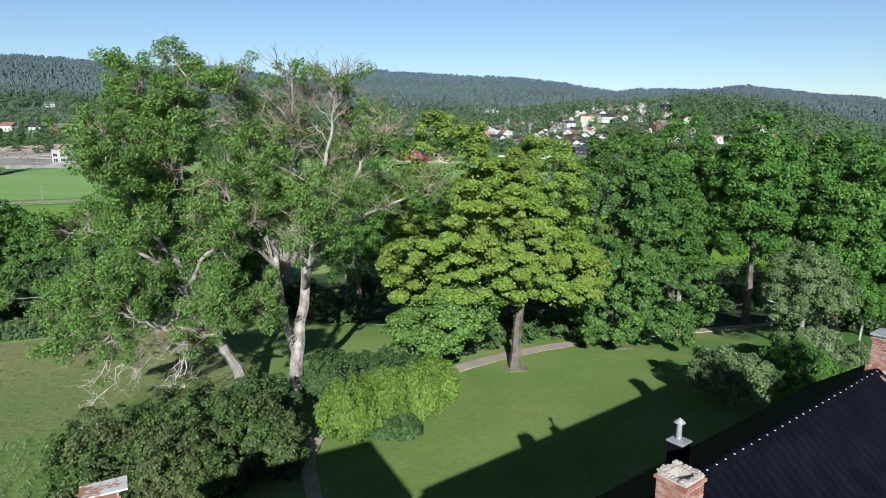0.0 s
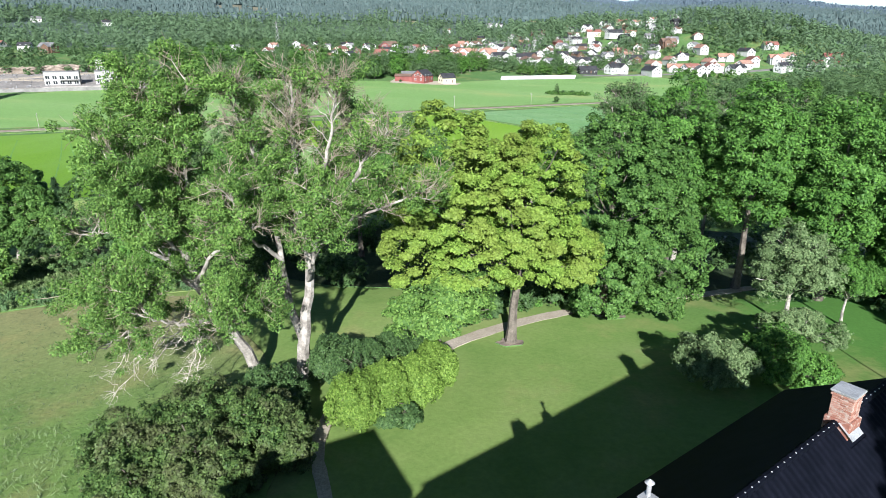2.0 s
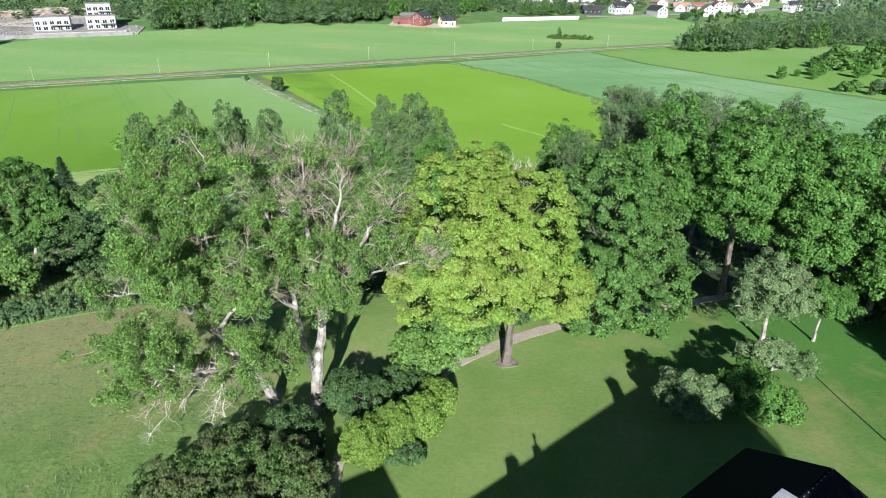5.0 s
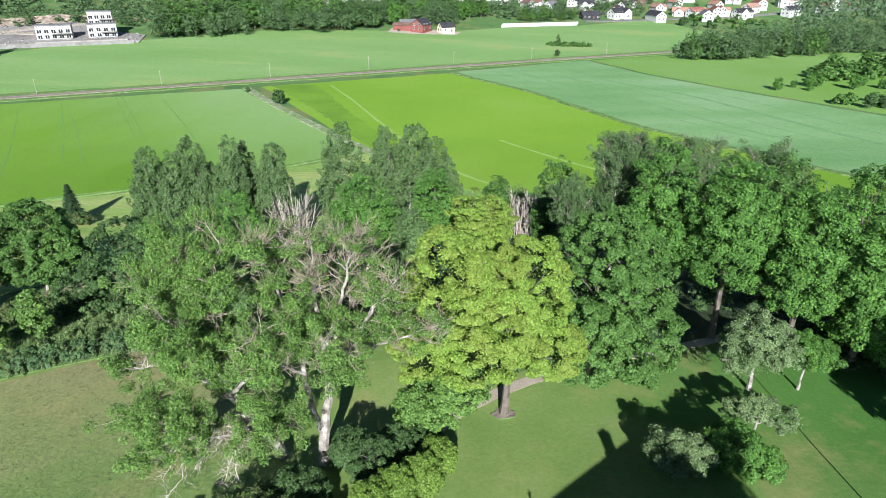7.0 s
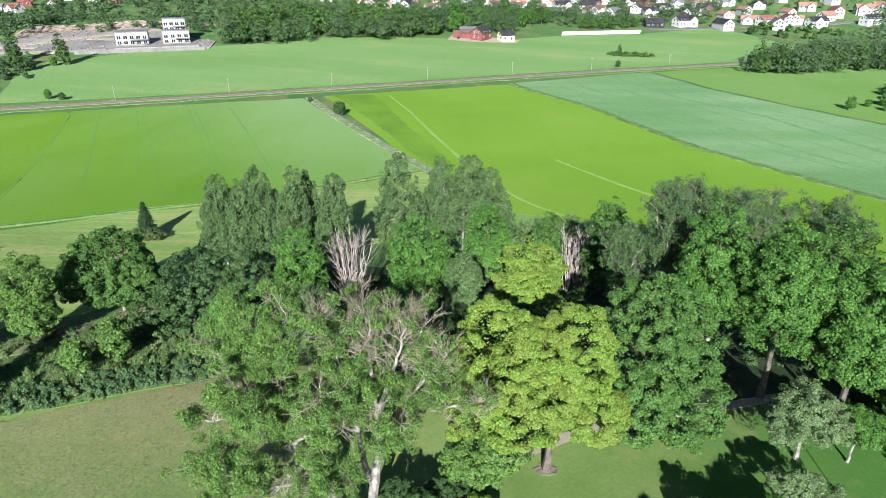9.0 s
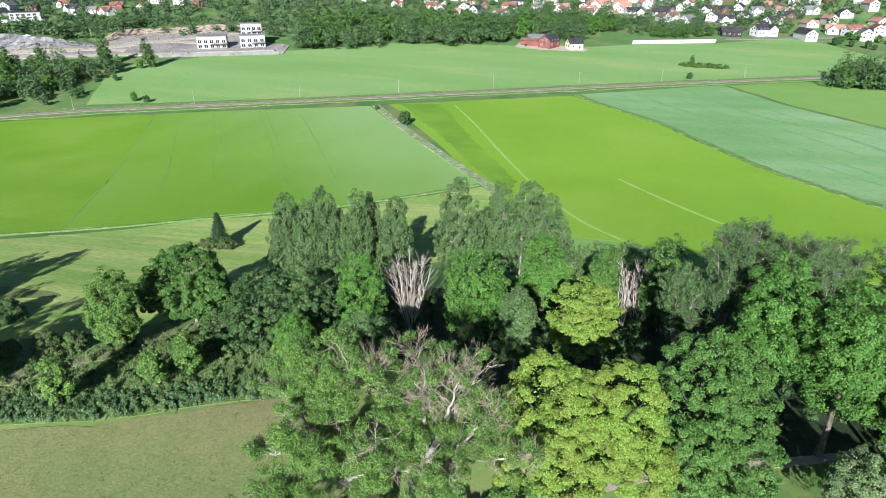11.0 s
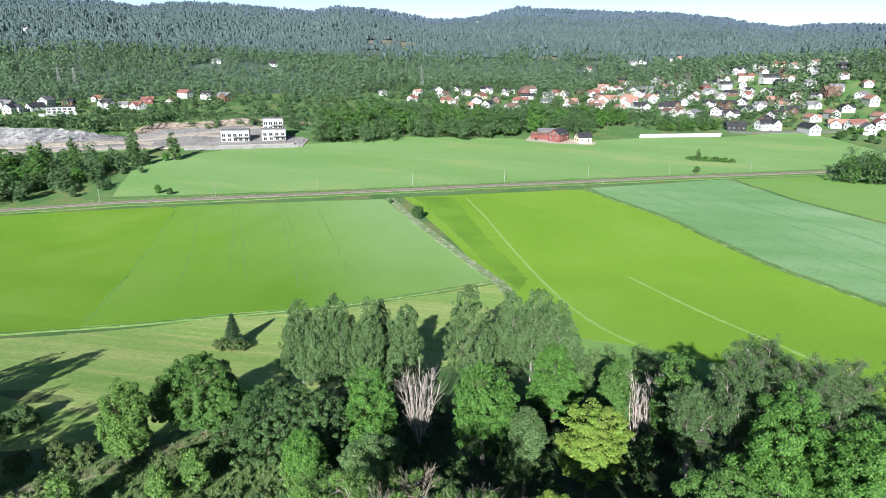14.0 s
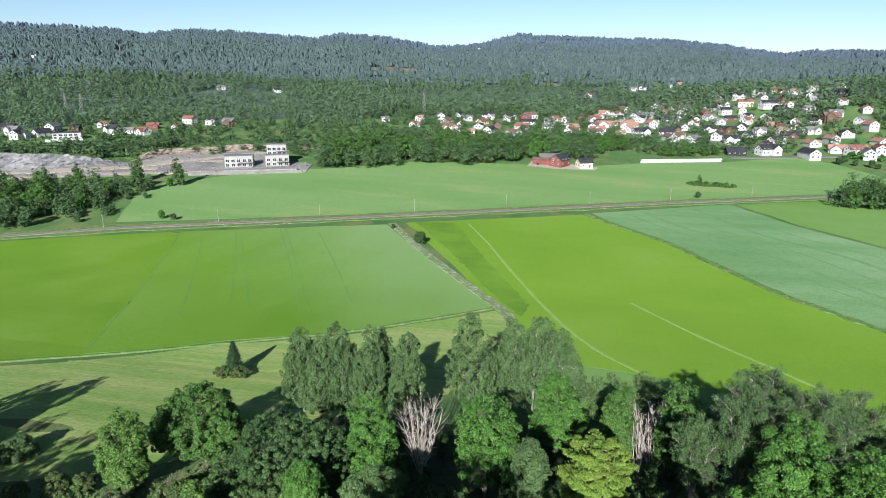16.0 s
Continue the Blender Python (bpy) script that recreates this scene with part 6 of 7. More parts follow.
def gable_house(name, x, y, turn, length, deep, eave, pitch, wall, roof, label, category="house", glazed=True, stack=True):
    h = new(name)
    zs = [gz(x + a, y + b) for a in (-deep / 2, deep / 2) for b in (-deep / 2, deep / 2)]
    h.matrix_world = pose(x, y, max(zs), 0, 0, turn)
    tagged(h, label, category)
    top = eave + deep / 2 * math.tan(radians(pitch))
    L, D = length / 2, deep / 2
    bm = bmesh.new()
    outline = [(-D, -2.5), (D, -2.5), (D, eave), (0, top), (-D, eave)]
    a = [bm.verts.new((-L, p, q)) for p, q in outline]
    b = [bm.verts.new((L, p, q)) for p, q in outline]
    bm.faces.new(a[::-1])
    bm.faces.new(b)
    for k in range(5):
        bm.faces.new((a[k], a[(k + 1) % 5], b[(k + 1) % 5], b[k]))
    bmesh.ops.recalc_face_normals(bm, faces=list(bm.faces))
    part("wall", bm, wall, h)
    o = 0.5
    drop = o * math.tan(radians(pitch))
    for s in (-1, 1):
        pts = [(-L - o, s * (D + o), eave - drop + 0.12), (L + o, s * (D + o), eave - drop + 0.12), (L + o, 0, top + 0.12), (-L - o, 0, top + 0.12)]
        part("roof", solid_prism(pts if s < 0 else pts[::-1], 0.14), roof, h)
    if category == "house" and int(x * 7 + y) % 5 < 3:
        e, wide, out = eave * 0.96, length * 0.24, D + 2.4
        cx = L * 0.42 * (1 if int(x) % 2 else -1)
        peak = e + wide * math.tan(radians(pitch))
        bm = bmesh.new()
        ring = [(cx - wide, -2.0), (cx + wide, -2.0), (cx + wide, e), (cx, peak), (cx - wide, e)]
        a = [bm.verts.new((p, -out, q)) for p, q in ring]
        b = [bm.verts.new((p, -0.2, q)) for p, q in ring]
        bm.faces.new(a[::-1])
        for k in range(5):
            bm.faces.new((a[k], a[(k + 1) % 5], b[(k + 1) % 5], b[k]))
        bmesh.ops.recalc_face_normals(bm, faces=list(bm.faces))
        part("gable_bay", bm, wall, h)
        for s in (-1, 1):
            pts = [(cx, -out - 0.4, peak + 0.13), (cx, -0.2, peak + 0.13), (cx + s * (wide + 0.4), -0.2, e - 0.1), (cx + s * (wide + 0.4), -out - 0.4, e - 0.1)]
            part("roof", solid_prism(pts[::-1] if s < 0 else pts, 0.13), roof, h)
        windows(h, [(cx, -out, 1.5, 0, 1.6, 1.0)])
    if glazed:
        n = max(2, int(length / 3.4))
        spots = []
        for lev in range(2 if eave > 4 else 1):
            z = 1.6 + lev * 2.7
            spots += [((i + 0.5) * length / n - L, -D, z, 0, 1.2, 1.0) for i in range(n) if not (lev == 0 and i == n // 2)]
            spots += [(-L, p, z, 90, 1.1, 1.0) for p in (-D * 0.45, D * 0.45)] + [(L, p, z, 90, 1.1, 1.0) for p in (-D * 0.45, D * 0.45)]
        spots += [(s * L, 0, eave + 0.7, 90, 1.0, 0.9) for s in (-1, 1)]
        windows(h, spots)
        part("door", box(bmesh.new(), (n // 2 + 0.5) * length / n - L - 0.5, -D - 0.05, 0, (n // 2 + 0.5) * length / n - L + 0.5, -D + 0.05, 2.1), M["brown_wall"], h)
    if stack:
        part("chimney", box(bmesh.new(), -0.35, 0.25, top - 1.0, 0.35, 0.95, top + 0.8), M["red_roof"], h)
    return h


ROW_UPPER = ((21, 749, 12, "wo"), (50, 771, 15, "wg"), (80, 769, 15, "wg"), (93, 762, 12, "wk"), (116, 781, 9, "bg"), (67, 727, 14, "wg"), (80, 688, 14, "wk"), (102, 731, 12, "wg"), (127, 732, 12, "rb"), (147, 730, 12, "wk"), (165, 733, 12, "wg"), (192, 740, 20, "wk"), (135, 690, 12, "wg"), (201, 678, 12, "wb"), (222, 710, 11, "wg"), (232, 677, 16, "bb"))
ROW_MIDDLE = ((24, 653, 17, "wo"), (44, 652, 17, "wo"), (65, 662, 16, "wo"), (51, 604, 15, "wk"), (76, 621, 14, "wk"), (150, 659, 17, "wk"), (116, 605, 12, "wk"), (126, 588, 13, "wk"), (144, 623, 13, "wk"), (160, 636, 11, "wg"), (177, 663, 16, "bo"), (181, 620, 14, "bk"), (217, 673, 10, "wk"))
ROW_LOWER = ((119, 536, 15, "kk"), (145, 545, 18, "wk"), (173, 537, 18, "wk"), (209, 600, 13, "wo"), (204, 567, 16, "wo"), (220, 571, 12, "wo"), (218, 547, 19, "wg"), (253, 641, 14, "wo"), (244, 595, 13, "wo"), (238, 566, 13, "wo"))
ROW_WOODS = ((-137, 624, 12, "wb"), (-119, 649, 10, "wg"), (-118, 605, 12, "wb"), (-113, 560, 12, "wo"), (-102, 566, 9, "wo"), (-100, 667, 12, "wg"), (-85, 578, 14, "wk"), (-81, 654, 10, "wg"), (-59, 611, 13, "wr"), (-62, 661, 14, "rb"), (-18, 660, 14, "wg"), (-5, 692, 12, "rk"), (-7, 768, 14, "bb"), (-161, 589, 10, "wr"), (-198, 613, 8, "wg"), (-164, 623, 8, "wo"))
ROW_WEST = ((-441, 413, 12, "wk"), (-436, 431, 13, "wk"), (-443, 450, 13, "wg"), (-430, 460, 11, "bk"), (-390, 457, 11, "wk"), (-381, 466, 9, "wg"), (-367, 465, 13, "wr"), (-379, 494, 10, "rr"), (-422, 486, 10, "wr"), (-366, 530, 12, "wr"), (-343, 530, 10, "wk"), (-323, 528, 13, "bg"), (-462, 429, 10, "wg"), (-487, 448, 10, "bk"), (-355, 494, 10, "wr"))
turn_rng = np.random.default_rng(21)
for row, group in ((ROW_UPPER, "upper village houses"), (ROW_MIDDLE, "middle village houses"), (ROW_LOWER, "lower village houses"), (ROW_WOODS, "houses by the woods"), (ROW_WEST, "houses above the works")):
    for x, y, size, code in row:
        wall, roof = code
        turn = float(turn_rng.choice((-12, 10, 25, 75, 100))) + turn_rng.uniform(-6, 6)
        two = turn_rng.uniform() < 0.35
        label = f"{WORDS[wall]} {'two-storey' if two else 'single-storey'} timber house with {ROOF_WORDS[roof]} roof"
        h = gable_house("house", x, y, turn, size * 0.98, min(9.0, size * 0.62), 4.4 if two else 2.6, 36, M[WALLS[wall]], M[ROOFS[roof]], label)
        h["group"] = group

ROW_GARDENS = ((214, 560, 15, "wr"), (233, 566, 15, "wr"), (252, 556, 16, "wk"), (281, 590, 16, "wr"), (297, 564, 16, "wk"), (306, 594, 15, "wo"), (330, 572, 15, "wr"), (360, 600, 15, "rr"), (267, 575, 14, "wo"), (318, 600, 14, "wo"), (345, 585, 14, "wg"), (290, 625, 13, "wk"), (320, 640, 13, "wr"), (36, 700, 11, "wk"), (96, 655, 11, "wg"), (108, 680, 11, "wb"), (118, 650, 11, "wk"), (165, 600, 12, "wk"), (190, 590, 12, "wo"), (160, 690, 11, "wr"), (180, 700, 12, "wk"), (205, 640, 12, "wg"), (228, 625, 12, "wk"), (95, 590, 12, "wg"), (40, 630, 13, "wo"), (10, 690, 11, "wr"), (60, 745, 11, "wk"), (240, 690, 12, "wg"), (150, 575, 12, "bk"), (265, 610, 13, "wo"), (110, 760, 11, "wg"))
for x, y, size, code in ROW_GARDENS:
    wall, roof = code
    h = gable_house("house", x, y, float(turn_rng.uniform(-20, 110)), size * 1.05, 8, 2.7 + 1.6 * (size > 13), 36, M[WALLS[wall]], M[ROOFS[roof]], f"{WORDS[wall]} timber house with {ROOF_WORDS[roof]} roof among gardens")
    h["group"] = "houses among gardens"

ROW_INFILL = []
TAKEN = [(r[0], r[1]) for row in (ROW_UPPER, ROW_MIDDLE, ROW_LOWER, ROW_WOODS, ROW_WEST, ROW_GARDENS) for r in row]
while len(ROW_INFILL) < 64:
    x, y = (turn_rng.uniform(5, 270), turn_rng.uniform(585, 800)) if len(ROW_INFILL) < 48 else (turn_rng.uniform(-150, 0), turn_rng.uniform(565, 690))
    if beyond_rail(x, y) > 175 and all(math.hypot(x - a, y - b) > 17 for a, b in TAKEN):
        TAKEN.append((x, y))
        ROW_INFILL.append((x, y, turn_rng.uniform(10, 16), str(turn_rng.choice(("wk", "wg", "wo", "wb", "wk", "bk", "kk", "wg", "cr", "wk")))))
for x, y, size, code in ROW_INFILL:
    wall, roof = code
    h = gable_house("house", x, y, float(turn_rng.uniform(-20, 110)), size, 7.6, 2.6 + 1.4 * (size > 14.5), 32, M[WALLS[wall]], M[ROOFS[roof]], f"{WORDS[wall]} timber house with {ROOF_WORDS[roof]} roof between hedges")
    h["group"] = "houses between hedges"

HOUSES = [(r[0], r[1], r[2]) for row in (ROW_UPPER, ROW_MIDDLE, ROW_LOWER, ROW_WOODS, ROW_WEST, ROW_GARDENS, ROW_INFILL) for r in row] + [(-404, 424, 22)]


def clear_of_houses(spots):
    return [(x, y, h) for x, y, h in spots if not any(abs(x - a) < w * 0.75 and -w * 1.3 < y - b < w * 0.7 for a, b, w in HOUSES)]


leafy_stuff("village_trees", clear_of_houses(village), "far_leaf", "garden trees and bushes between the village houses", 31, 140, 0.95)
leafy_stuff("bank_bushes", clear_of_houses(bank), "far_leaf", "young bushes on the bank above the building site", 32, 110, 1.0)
M["asphalt"] = plain("worn_asphalt", (0.14, 0.135, 0.13), (0.22, 0.215, 0.2), 0.3, bump=0.2, fine=4)
for line in ([(112, 522), (150, 533), (190, 548), (240, 556), (300, 575), (380, 590)], [(150, 533), (140, 570), (100, 612), (60, 640), (20, 640)], [(140, 570), (180, 610), (200, 650), (190, 690), (150, 715), (90, 712)], [(20, 640), (10, 668), (40, 720), (90, 750), (170, 755)]):
    tagged(ribbon("village_road", line, 5.5, 0.35, M["asphalt"], 6, 39, 0.03), "grey asphalt road through the village", "road", **STRUCT)

for x, y, code in HILL_HOUSES:
    wall, roof = code
    h = gable_house("house", x, y, float(turn_rng.uniform(-20, 110)), 10, 7.5, 3.2, 34, M[WALLS[wall]], M[ROOFS[roof]], f"{WORDS[wall]} timber house with {ROOF_WORDS[roof]} roof in a forest clearing")
    h["group"] = "houses on the hills"

# big white terraced villa above the rock face
villa = new("villa")
villa.matrix_world = pose(-404, 424, gz(-404, 424), 0, 0, 40)
tagged(villa, "large white villa with terraces", "house")
part("wall", box(bmesh.new(), -11, -4, -3, 9, 5, 5.6), M["white_wall"], villa)
part("terrace", box(bmesh.new(), -16, -8, -4, 10, -4, 1.0), M["white_wall"], villa)
part("roof", box(bmesh.new(), -11.6, -4.6, 5.6, 9.6, 5.6, 6.0), M["black_roof"], villa)
windows(villa, [(-9 + 3.6 * k, -4, 3.9, 0, 2.2, 1.2) for k in range(5)] + [(-9 + 3.6 * k, -4, 1.9, 0, 2.0, 1.0) for k in range(5)])

# farm at the foot of the slope
gable_house("barn", -15.5, 449, 62, 12.5, 9.5, 4.2, 38, M["red_wall"], M["black_roof"], "red timber barn with a dark roof", "barn", stack=False)
gable_house("barn_wing", -28, 452, -8, 13, 7, 3.0, 22, M["red_wall"], M["brown_roof"], "low red barn wing with a rusty roof", "barn", glazed=False, stack=False)
gable_house("farm_garage", 1.5, 448, 25, 9.5, 8.5, 3.4, 35, M["cream_wall"], M["black_roof"], "cream garage with a black roof", "garage", stack=False)
gable_house("farm_store", -24, 466, 5, 14, 8, 3.2, 20, M["concrete"], M["grey_roof"], "grey store shed behind the barn", "shed", glazed=False, stack=False)
tagged(sheet("farm_yard", [(-38, 441), (-20, 437), (8, 440), (12, 450), (-4, 456), (-36, 458)], 0.12, M["gravel"], 4, 0.3, 31), "pale gravel farm yard", "yard", **STRUCT)
bale_bm = bmesh.new()
bmesh.ops.create_cone(bale_bm, cap_ends=True, segments=14, radius1=0.8, radius2=0.8, depth=1.3, matrix=Matrix.Rotation(radians(90), 4, "Y"))
bmesh.ops.bevel(bale_bm, geom=[e for e in bale_bm.edges if len(e.link_faces) == 2 and e.calc_face_angle() > 1], offset=0.12, segments=2, affect="EDGES")
bale_mesh = bpy.data.meshes.new("bale")
bale_bm.to_mesh(bale_mesh)
bale_mesh.materials.append(M["wrap"])
for i in range(44):
    for lev in (0, 1):
        x, y = 42.6 + (101.3 - 42.6) * i / 43, 477.5 + (500.5 - 477.5) * i / 43
        ob = new("wrapped_bale", bale_mesh)
        ob.matrix_world = pose(x + lev * 0.5, y, gz(x, y) + 0.8 + lev * 1.3, 0, 0, 21 + 9 * math.sin(i * 3.7 + lev))
        tagged(ob, "white plastic-wrapped silage bale in a long stack", "bale", "stack of wrapped bales")

# ---- building site on the left ----
ROCK_LINE = [(-440, 285), (-400, 304), (-363, 322), (-344, 330), (-328, 340), (-311, 351), (-297, 366)]
site = [(-440, 262), (-390, 276), (-333, 296), (-310, 312), (-246, 347), (-176, 374), (-182, 396), (-214, 408), (-240, 428), (-262, 412), (-292, 396), (-300, 366), (-311, 353), (-344, 332), (-400, 308), (-440, 290)]
tagged(sheet("building_site_ground", site, 0.5, M["earth"], 8, 0.8, 33), "stripped earth and rubble of a building site", "building site", **STRUCT)
tagged(ribbon("site_road", [(-400, 290), (-340, 316), (-300, 340), (-276, 366), (-256, 396), (-236, 418), (-222, 440)], 6, 0.7, M["gravel"], 4, 34, 0.05), "pale gravel site road", "road", **STRUCT)


def rock_face(name, line, foot_lift, height, seed, mat, label):
    """A blasted face: a leaning wall of uneven ledges."""
    rng = np.random.default_rng(seed)
    pts = []
    for (x0, y0), (x1, y1) in zip(line, line[1:]):
        n = max(1, int(math.hypot(x1 - x0, y1 - y0) / 2.2))
        pts += [(x0 + (x1 - x0) * i / n, y0 + (y1 - y0) * i / n) for i in range(n)]
    p = np.array(pts)
    d = unit(np.gradient(p, axis=0))
    out = np.stack([d[:, 1], -d[:, 0]], 1)
    rows, cols = 9, len(p)
    verts, faces = [], []
    steps = rng.normal(size=(rows, cols)) * 0.5
    for r in range(rows):
        k = r / (rows - 1)
        for c in range(cols):
            fade = min(1, c / 6, (cols - 1 - c) / 22)
            back = 3.0 * k + steps[r, c] + 0.8 * math.sin(c * 0.7 + r)
            q = p[c] - out[c] * back
            verts.append((q[0], q[1], gz(*p[c]) + foot_lift + height * k * fade * (1 + 0.1 * math.sin(c * 0.23)) + rng.normal() * 0.25))
    for far_back, k in ((14, 0.9), (34, 0.55), (60, 0.0)):
        for c in range(cols):
            q = p[c] - out[c] * far_back
            top_z = verts[(rows - 1) * cols + c][2]
            verts.append((q[0], q[1], max(gz(*q) + 0.2 - 1.2 * (k == 0), gz(*q) + (top_z - gz(*p[c])) * k * 0.8)))
    for r in range(rows + 2):
        for c in range(cols - 1):
            a = r * cols + c
            faces.append((a, a + 1, a + cols + 1, a + cols))
    me = mesh_shared(name, verts, faces)
    me.materials.append(mat)
    me.materials.append(M["rough_grass"])
    me.polygons.foreach_set("material_index", [0 if i < (rows - 1) * (cols - 1) else 1 for i in range(len(faces))])
    return tagged(link(name, me, None), label, "rock face", **STRUCT)


rock_face("rock_face", ROCK_LINE, 0.2, 10, 35, M["rock"], "grey blasted rock face above the site")
rock_face("earth_bank", [(-300, 368), (-290, 396), (-262, 414), (-240, 432), (-212, 446), (-196, 450)], 0.2, 4.5, 36, M["brown_earth"], "raw brown earth bank above the new flats")


for line, wide in (([(-390, 282), (-330, 306), (-290, 330), (-240, 352), (-206, 366)], 5), ([(-330, 330), (-300, 346), (-270, 352)], 7), ([(-280, 372), (-262, 384), (-240, 386)], 6)):
    tagged(ribbon("site_track", line, wide, 0.62, M["gravel"], 3, 37, 0.2), "pale worn track across the rubble", "track", **STRUCT)
rubble_rng = np.random.default_rng(38)
rubble = []
for x, y in scatter(rubble_rng, site, 900):
    c, r = np.array((x, y, gz(x, y) + 0.5)), rubble_rng.uniform(0.3, 1.3)
    corner = [c + unit(rubble_rng.normal(size=3)) * r for _ in range(4)]
    rubble += [corner[k] for tri in ((0, 1, 2), (0, 2, 3), (0, 3, 1), (1, 3, 2)) for k in tri]
tagged(link("rubble", mesh_of("rubble", np.array(rubble), 3), M["rock"]), "blasted stones lying over the site", "rubble", kind="stuff")


def flats(x, y, turn, blocks, label):
    """New flats: white blocks with dark panes and balconies; blocks are x0, x1, y0, y1, z0, z1."""
    b = new("apartment_building")
    b.matrix_world = pose(x, y, gz(x, y), 0, 0, turn)
    tagged(b, label, "apartment building")
    for x0, x1, y0, y1, z0, z1 in blocks:
        part("wall", box(bmesh.new(), x0, y0, z0, x1, y1, z1), M["pale_render"], b)
        part("roof", box(bmesh.new(), x0 - 0.3, y0 - 0.3, z1, x1 + 0.3, y1 + 0.3, z1 + 0.35), M["grey_roof"], b)
        n = max(2, int((x1 - x0) / 3.2))
        for lev in range(int((z1 - max(z0, 0)) / 2.9)):
            z = max(z0, 0) + 1.6 + 2.9 * lev
            windows(b, [(x0 + (k + 0.5) * (x1 - x0) / n, y0, z, 0, 2.1, 1.5) for k in range(n)])
            bal = bmesh.new()
            box(bal, x0 + (x1 - x0) * 0.45, y0 - 1.8, z - 1.6, x1 - 0.4, y0, z - 1.4)
            balcony = part("balcony", bal, M["concrete"], b)
            rail = bmesh.new()
            for k in range(9):
                px = x0 + (x1 - x0) * 0.45 + 0.1 + k * ((x1 - 0.5) - (x0 + (x1 - x0) * 0.45)) / 8
                box(rail, px - 0.03, y0 - 1.75, z - 1.4, px + 0.03, y0 - 1.68, z - 0.5)
            box(rail, x0 + (x1 - x0) * 0.45, y0 - 1.78, z - 0.5, x1 - 0.4, y0 - 1.66, z - 0.42)
            part("railing", rail, M["black_wall"], balcony, "dark metal railing")
    return b


flats(-224.5, 376, 24.5, [(-9.5, 8.5, -3.5, 6, -2, 7.6)], "new white flats with dark balconies beside bare earth")
flats(-202.5, 387, 26, [(-8, 7.5, -3.5, 6, -2, 7.6), (-7, 6, 4, 12, 6.5, 14.0)], "new white stepped flats with dark balconies")
wall_bm = bmesh.new()
box(wall_bm, -44, -0.4, -2.5, 26, 0.4, 1.9)
retain = part("retaining_wall", wall_bm, M["concrete"])
retain.matrix_world = pose(-202, 361.5, gz(-202, 361.5), 0, 0, 25)
tagged(retain, "pale concrete retaining wall below the flats", "wall", **STRUCT)
parapet = part("planting_bed", box(bmesh.new(), -23, 0.6, 0, 23, 8, 2.6), M["earth"])
parapet.matrix_world = pose(-202, 361.5, gz(-202, 361.5), 0, 0, 25)
tagged(parapet, "dark terrace of bare soil before the flats", "terrace", **STRUCT)

# ---- railway poles, rails and pylons ----
M["rail_steel"] = plain("rusty_rail_steel", (0.14, 0.11, 0.085), (0.22, 0.18, 0.14), 1.0, bump=0.1)
for side in (-0.72, 0.72):
    shifted = [(x - 0.437 * side, y + 0.9 * side) for x, y in RAIL]
    tagged(ribbon("rail", shifted, 0.1, 0.55, M["rail_steel"], 6, 0, 0.0, 0.43), "rust-brown steel rail on the ballast", "rail", **STRUCT)
for x, y in ((-300, 186), (-256, 208), (-211.6, 234.2), (-168, 258), (-125.9, 280.6), (-83, 302.6), (-38.4, 325.8), (5.4, 347.4), (50.2, 366.3), (98.3, 389), (148.9, 410.4), (200, 432)):
    mast = new("line_pole")
    mast.matrix_world = pose(x, y, gz(x, y), 0, 0, 25)
    tagged(mast, "slim wooden line pole along the railway", "pole", "railway poles")
    part("post", cylinder(bmesh.new(), 0, 0, -0.5, 6.6, 0.1, 0.07, 8), M["pole_wood"], mast)
    part("crossarm", box(bmesh.new(), -0.06, -0.9, 5.9, 0.06, 0.9, 6.05), M["pole_wood"], mast)
    for k in (-0.75, 0, 0.75):
        part("insulator", cylinder(bmesh.new(), 0, k, 6.05, 6.3, 0.06, 0.04, 6), M["white_wall"], mast)
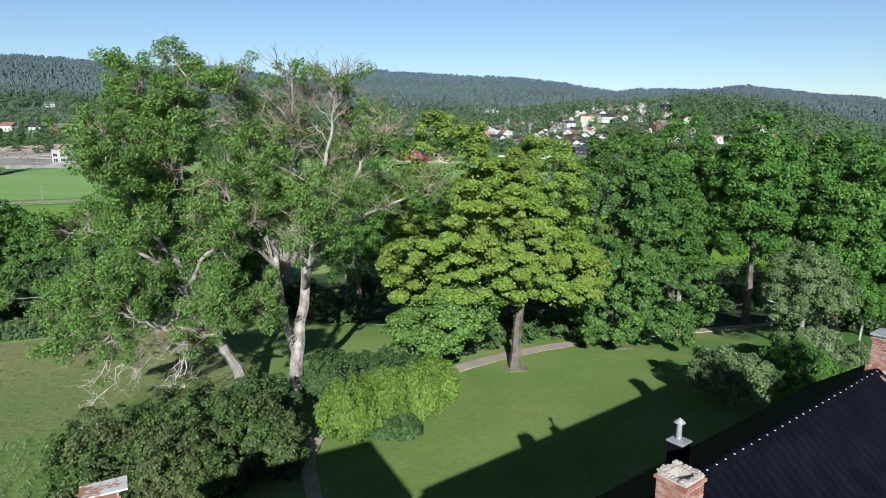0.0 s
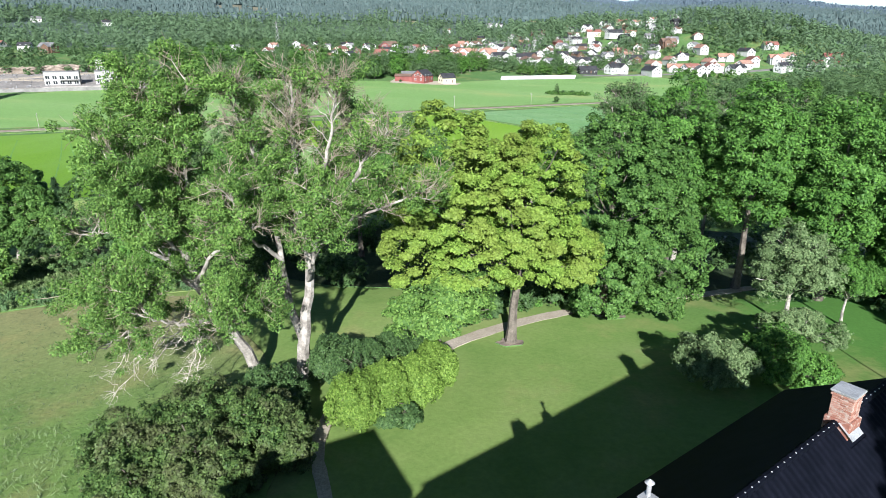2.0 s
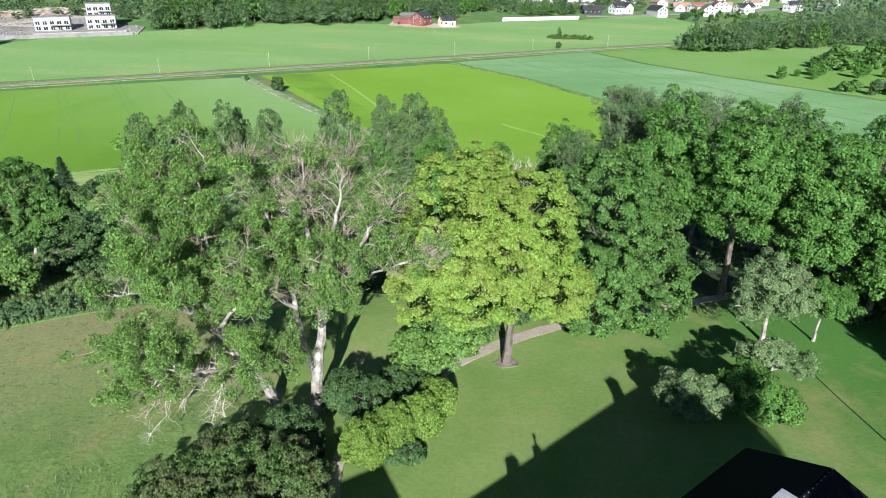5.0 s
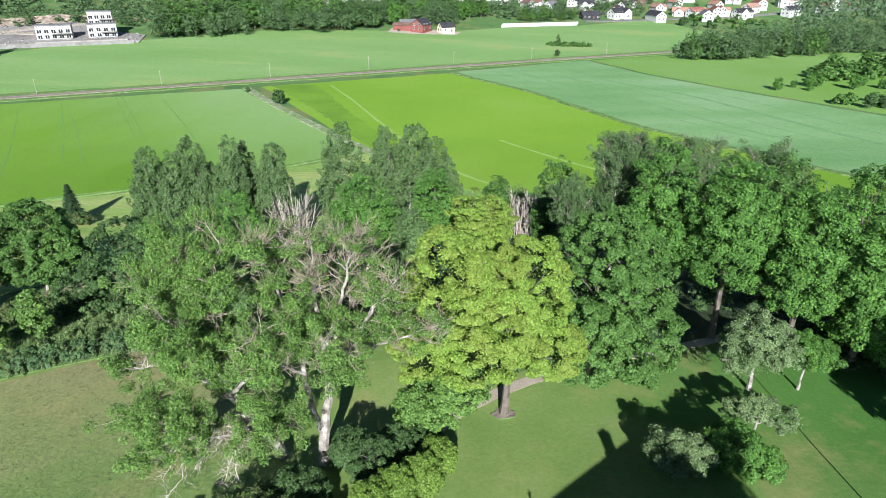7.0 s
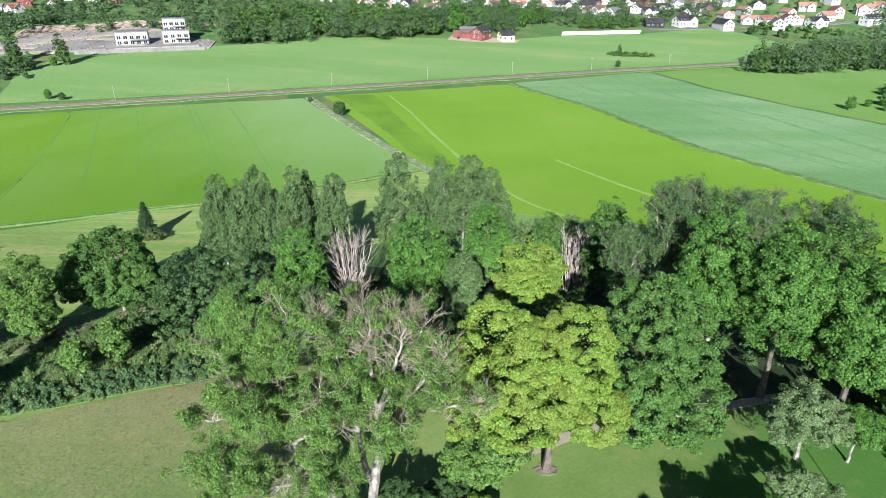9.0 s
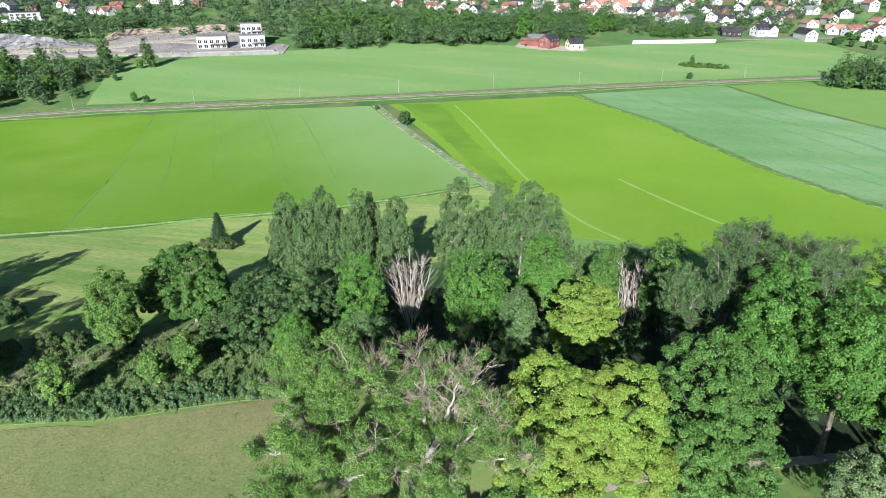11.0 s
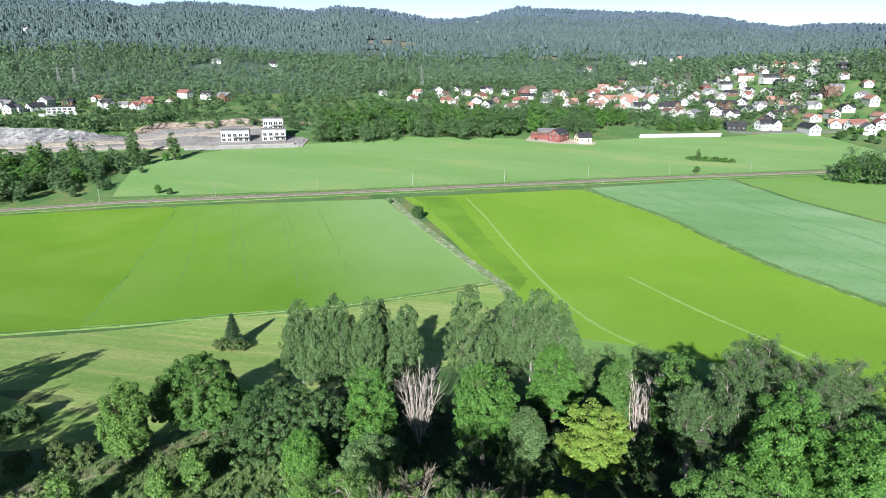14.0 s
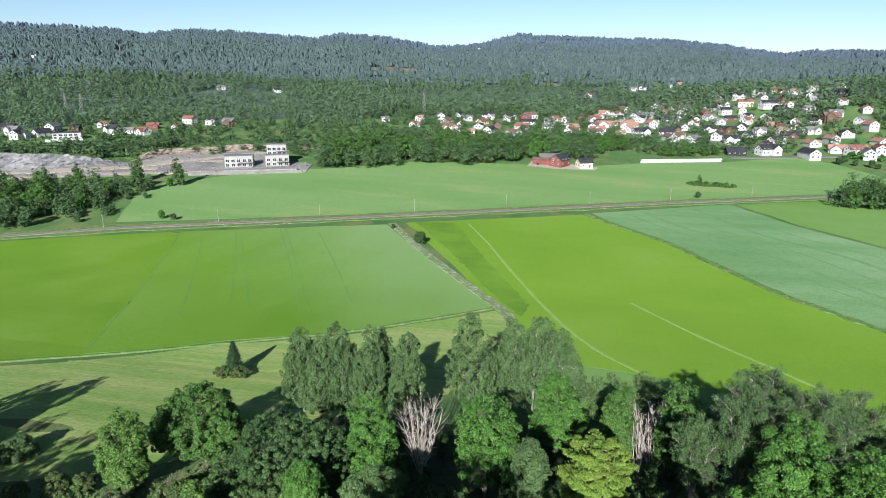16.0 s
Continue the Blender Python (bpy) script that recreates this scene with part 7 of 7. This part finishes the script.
for x, y, high in ((-520, 548, 23), (-505, 552, 23), (-180, 700, 24)):
    p = new("power_pylon")
    p.matrix_world = pose(x, y, gz(x, y), 0, 0, 30)
    tagged(p, "grey lattice power pylon among the trees", "pylon", "power pylons")
    legs = [[((sx * 2.2, sy * 2.2, 0), 0.11), ((sx * 0.4, sy * 0.4, high), 0.08)] for sx in (-1, 1) for sy in (-1, 1)]
    for leg in legs:
        v, f = tubes([leg], 4)
        link("leg", mesh_shared("leg", v, f), M["concrete"], p)
    for k in range(6):
        z0, z1 = high * k / 6, high * (k + 1) / 6
        w0, w1 = 2.2 - 1.8 * k / 6, 2.2 - 1.8 * (k + 1) / 6
        v, f = tubes([[((-w0, -w0, z0), 0.1), ((w1, -w1, z1), 0.1)], [((w0, -w0, z0), 0.1), ((-w1, -w1, z1), 0.1)]], 4)
        link("brace", mesh_shared("brace", v, f), M["metal"], p)
    for z in (high * 0.78, high * 0.92):
        part("arm", box(bmesh.new(), -5, -0.12, z, 5, 0.12, z + 0.22), M["concrete"], p)

# ---- roof tiles on the slope that the camera sees ----
TILE_W, TILE_L = 0.3, 0.36
wave = [(-0.15, 0.0), (-0.09, 0.018), (-0.03, 0.024), (0.03, 0.011), (0.09, 0.0), (0.152, 0.004)]


def tile_shape():
    verts = []
    for y, lift in ((0.03, 0.012), (-TILE_L - 0.02, 0.034)):
        verts += [(x, y, z + lift) for x, z in wave]
    verts += [(x, -TILE_L - 0.02, z + 0.012) for x, z in wave]
    faces = [(i, i + 6, i + 7, i + 1) for i in range(5)] + [(i + 6, i + 12, i + 13, i + 7) for i in range(5)]
    return verts, faces


tile_verts, tile_faces = tile_shape()
tile_mesh = mesh_shared("roof_tile", tile_verts, tile_faces)
tile_mesh.materials.append(M["tile"])
near_count, rest_v, rest_f = 0, [], []
roof_turn = Matrix.Rotation(SLOPE, 4, "X")
for row in range(int(RUN / TILE_L)):
    down = 0.14 + row * TILE_L
    y, z = -down * math.cos(SLOPE), RIDGE - down * math.sin(SLOPE)
    limit = RIGHT_END - HIP + HIP * down / RUN - 0.3
    for col in range(int((limit - LEFT_END - 0.2) / TILE_W)):
        x = LEFT_END + 0.3 + col * TILE_W
        if abs(x - 9.55) < 0.45 and row < 2:
            continue
        m = Matrix.Translation((x, y, z + 0.015)) @ roof_turn
        if 3.0 < x < 12.0 and row < 11 and near_count < 300:
            near_count += 1
            ob = new("roof_tile", tile_mesh)
            ob.parent = house
            ob.matrix_basis = m @ pose(place_rng.normal() * 0.004, 0, abs(place_rng.normal()) * 0.003, 0, 0, place_rng.normal() * 0.5)
        else:
            k = len(rest_v)
            rest_v += [tuple(m @ Vector(p)) for p in tile_verts]
            rest_f += [tuple(k + i for i in f) for f in tile_faces]
tagged(link("roof_tiles", mesh_shared("roof_tiles", rest_v, rest_f), M["tile"], house), kind="stuff")
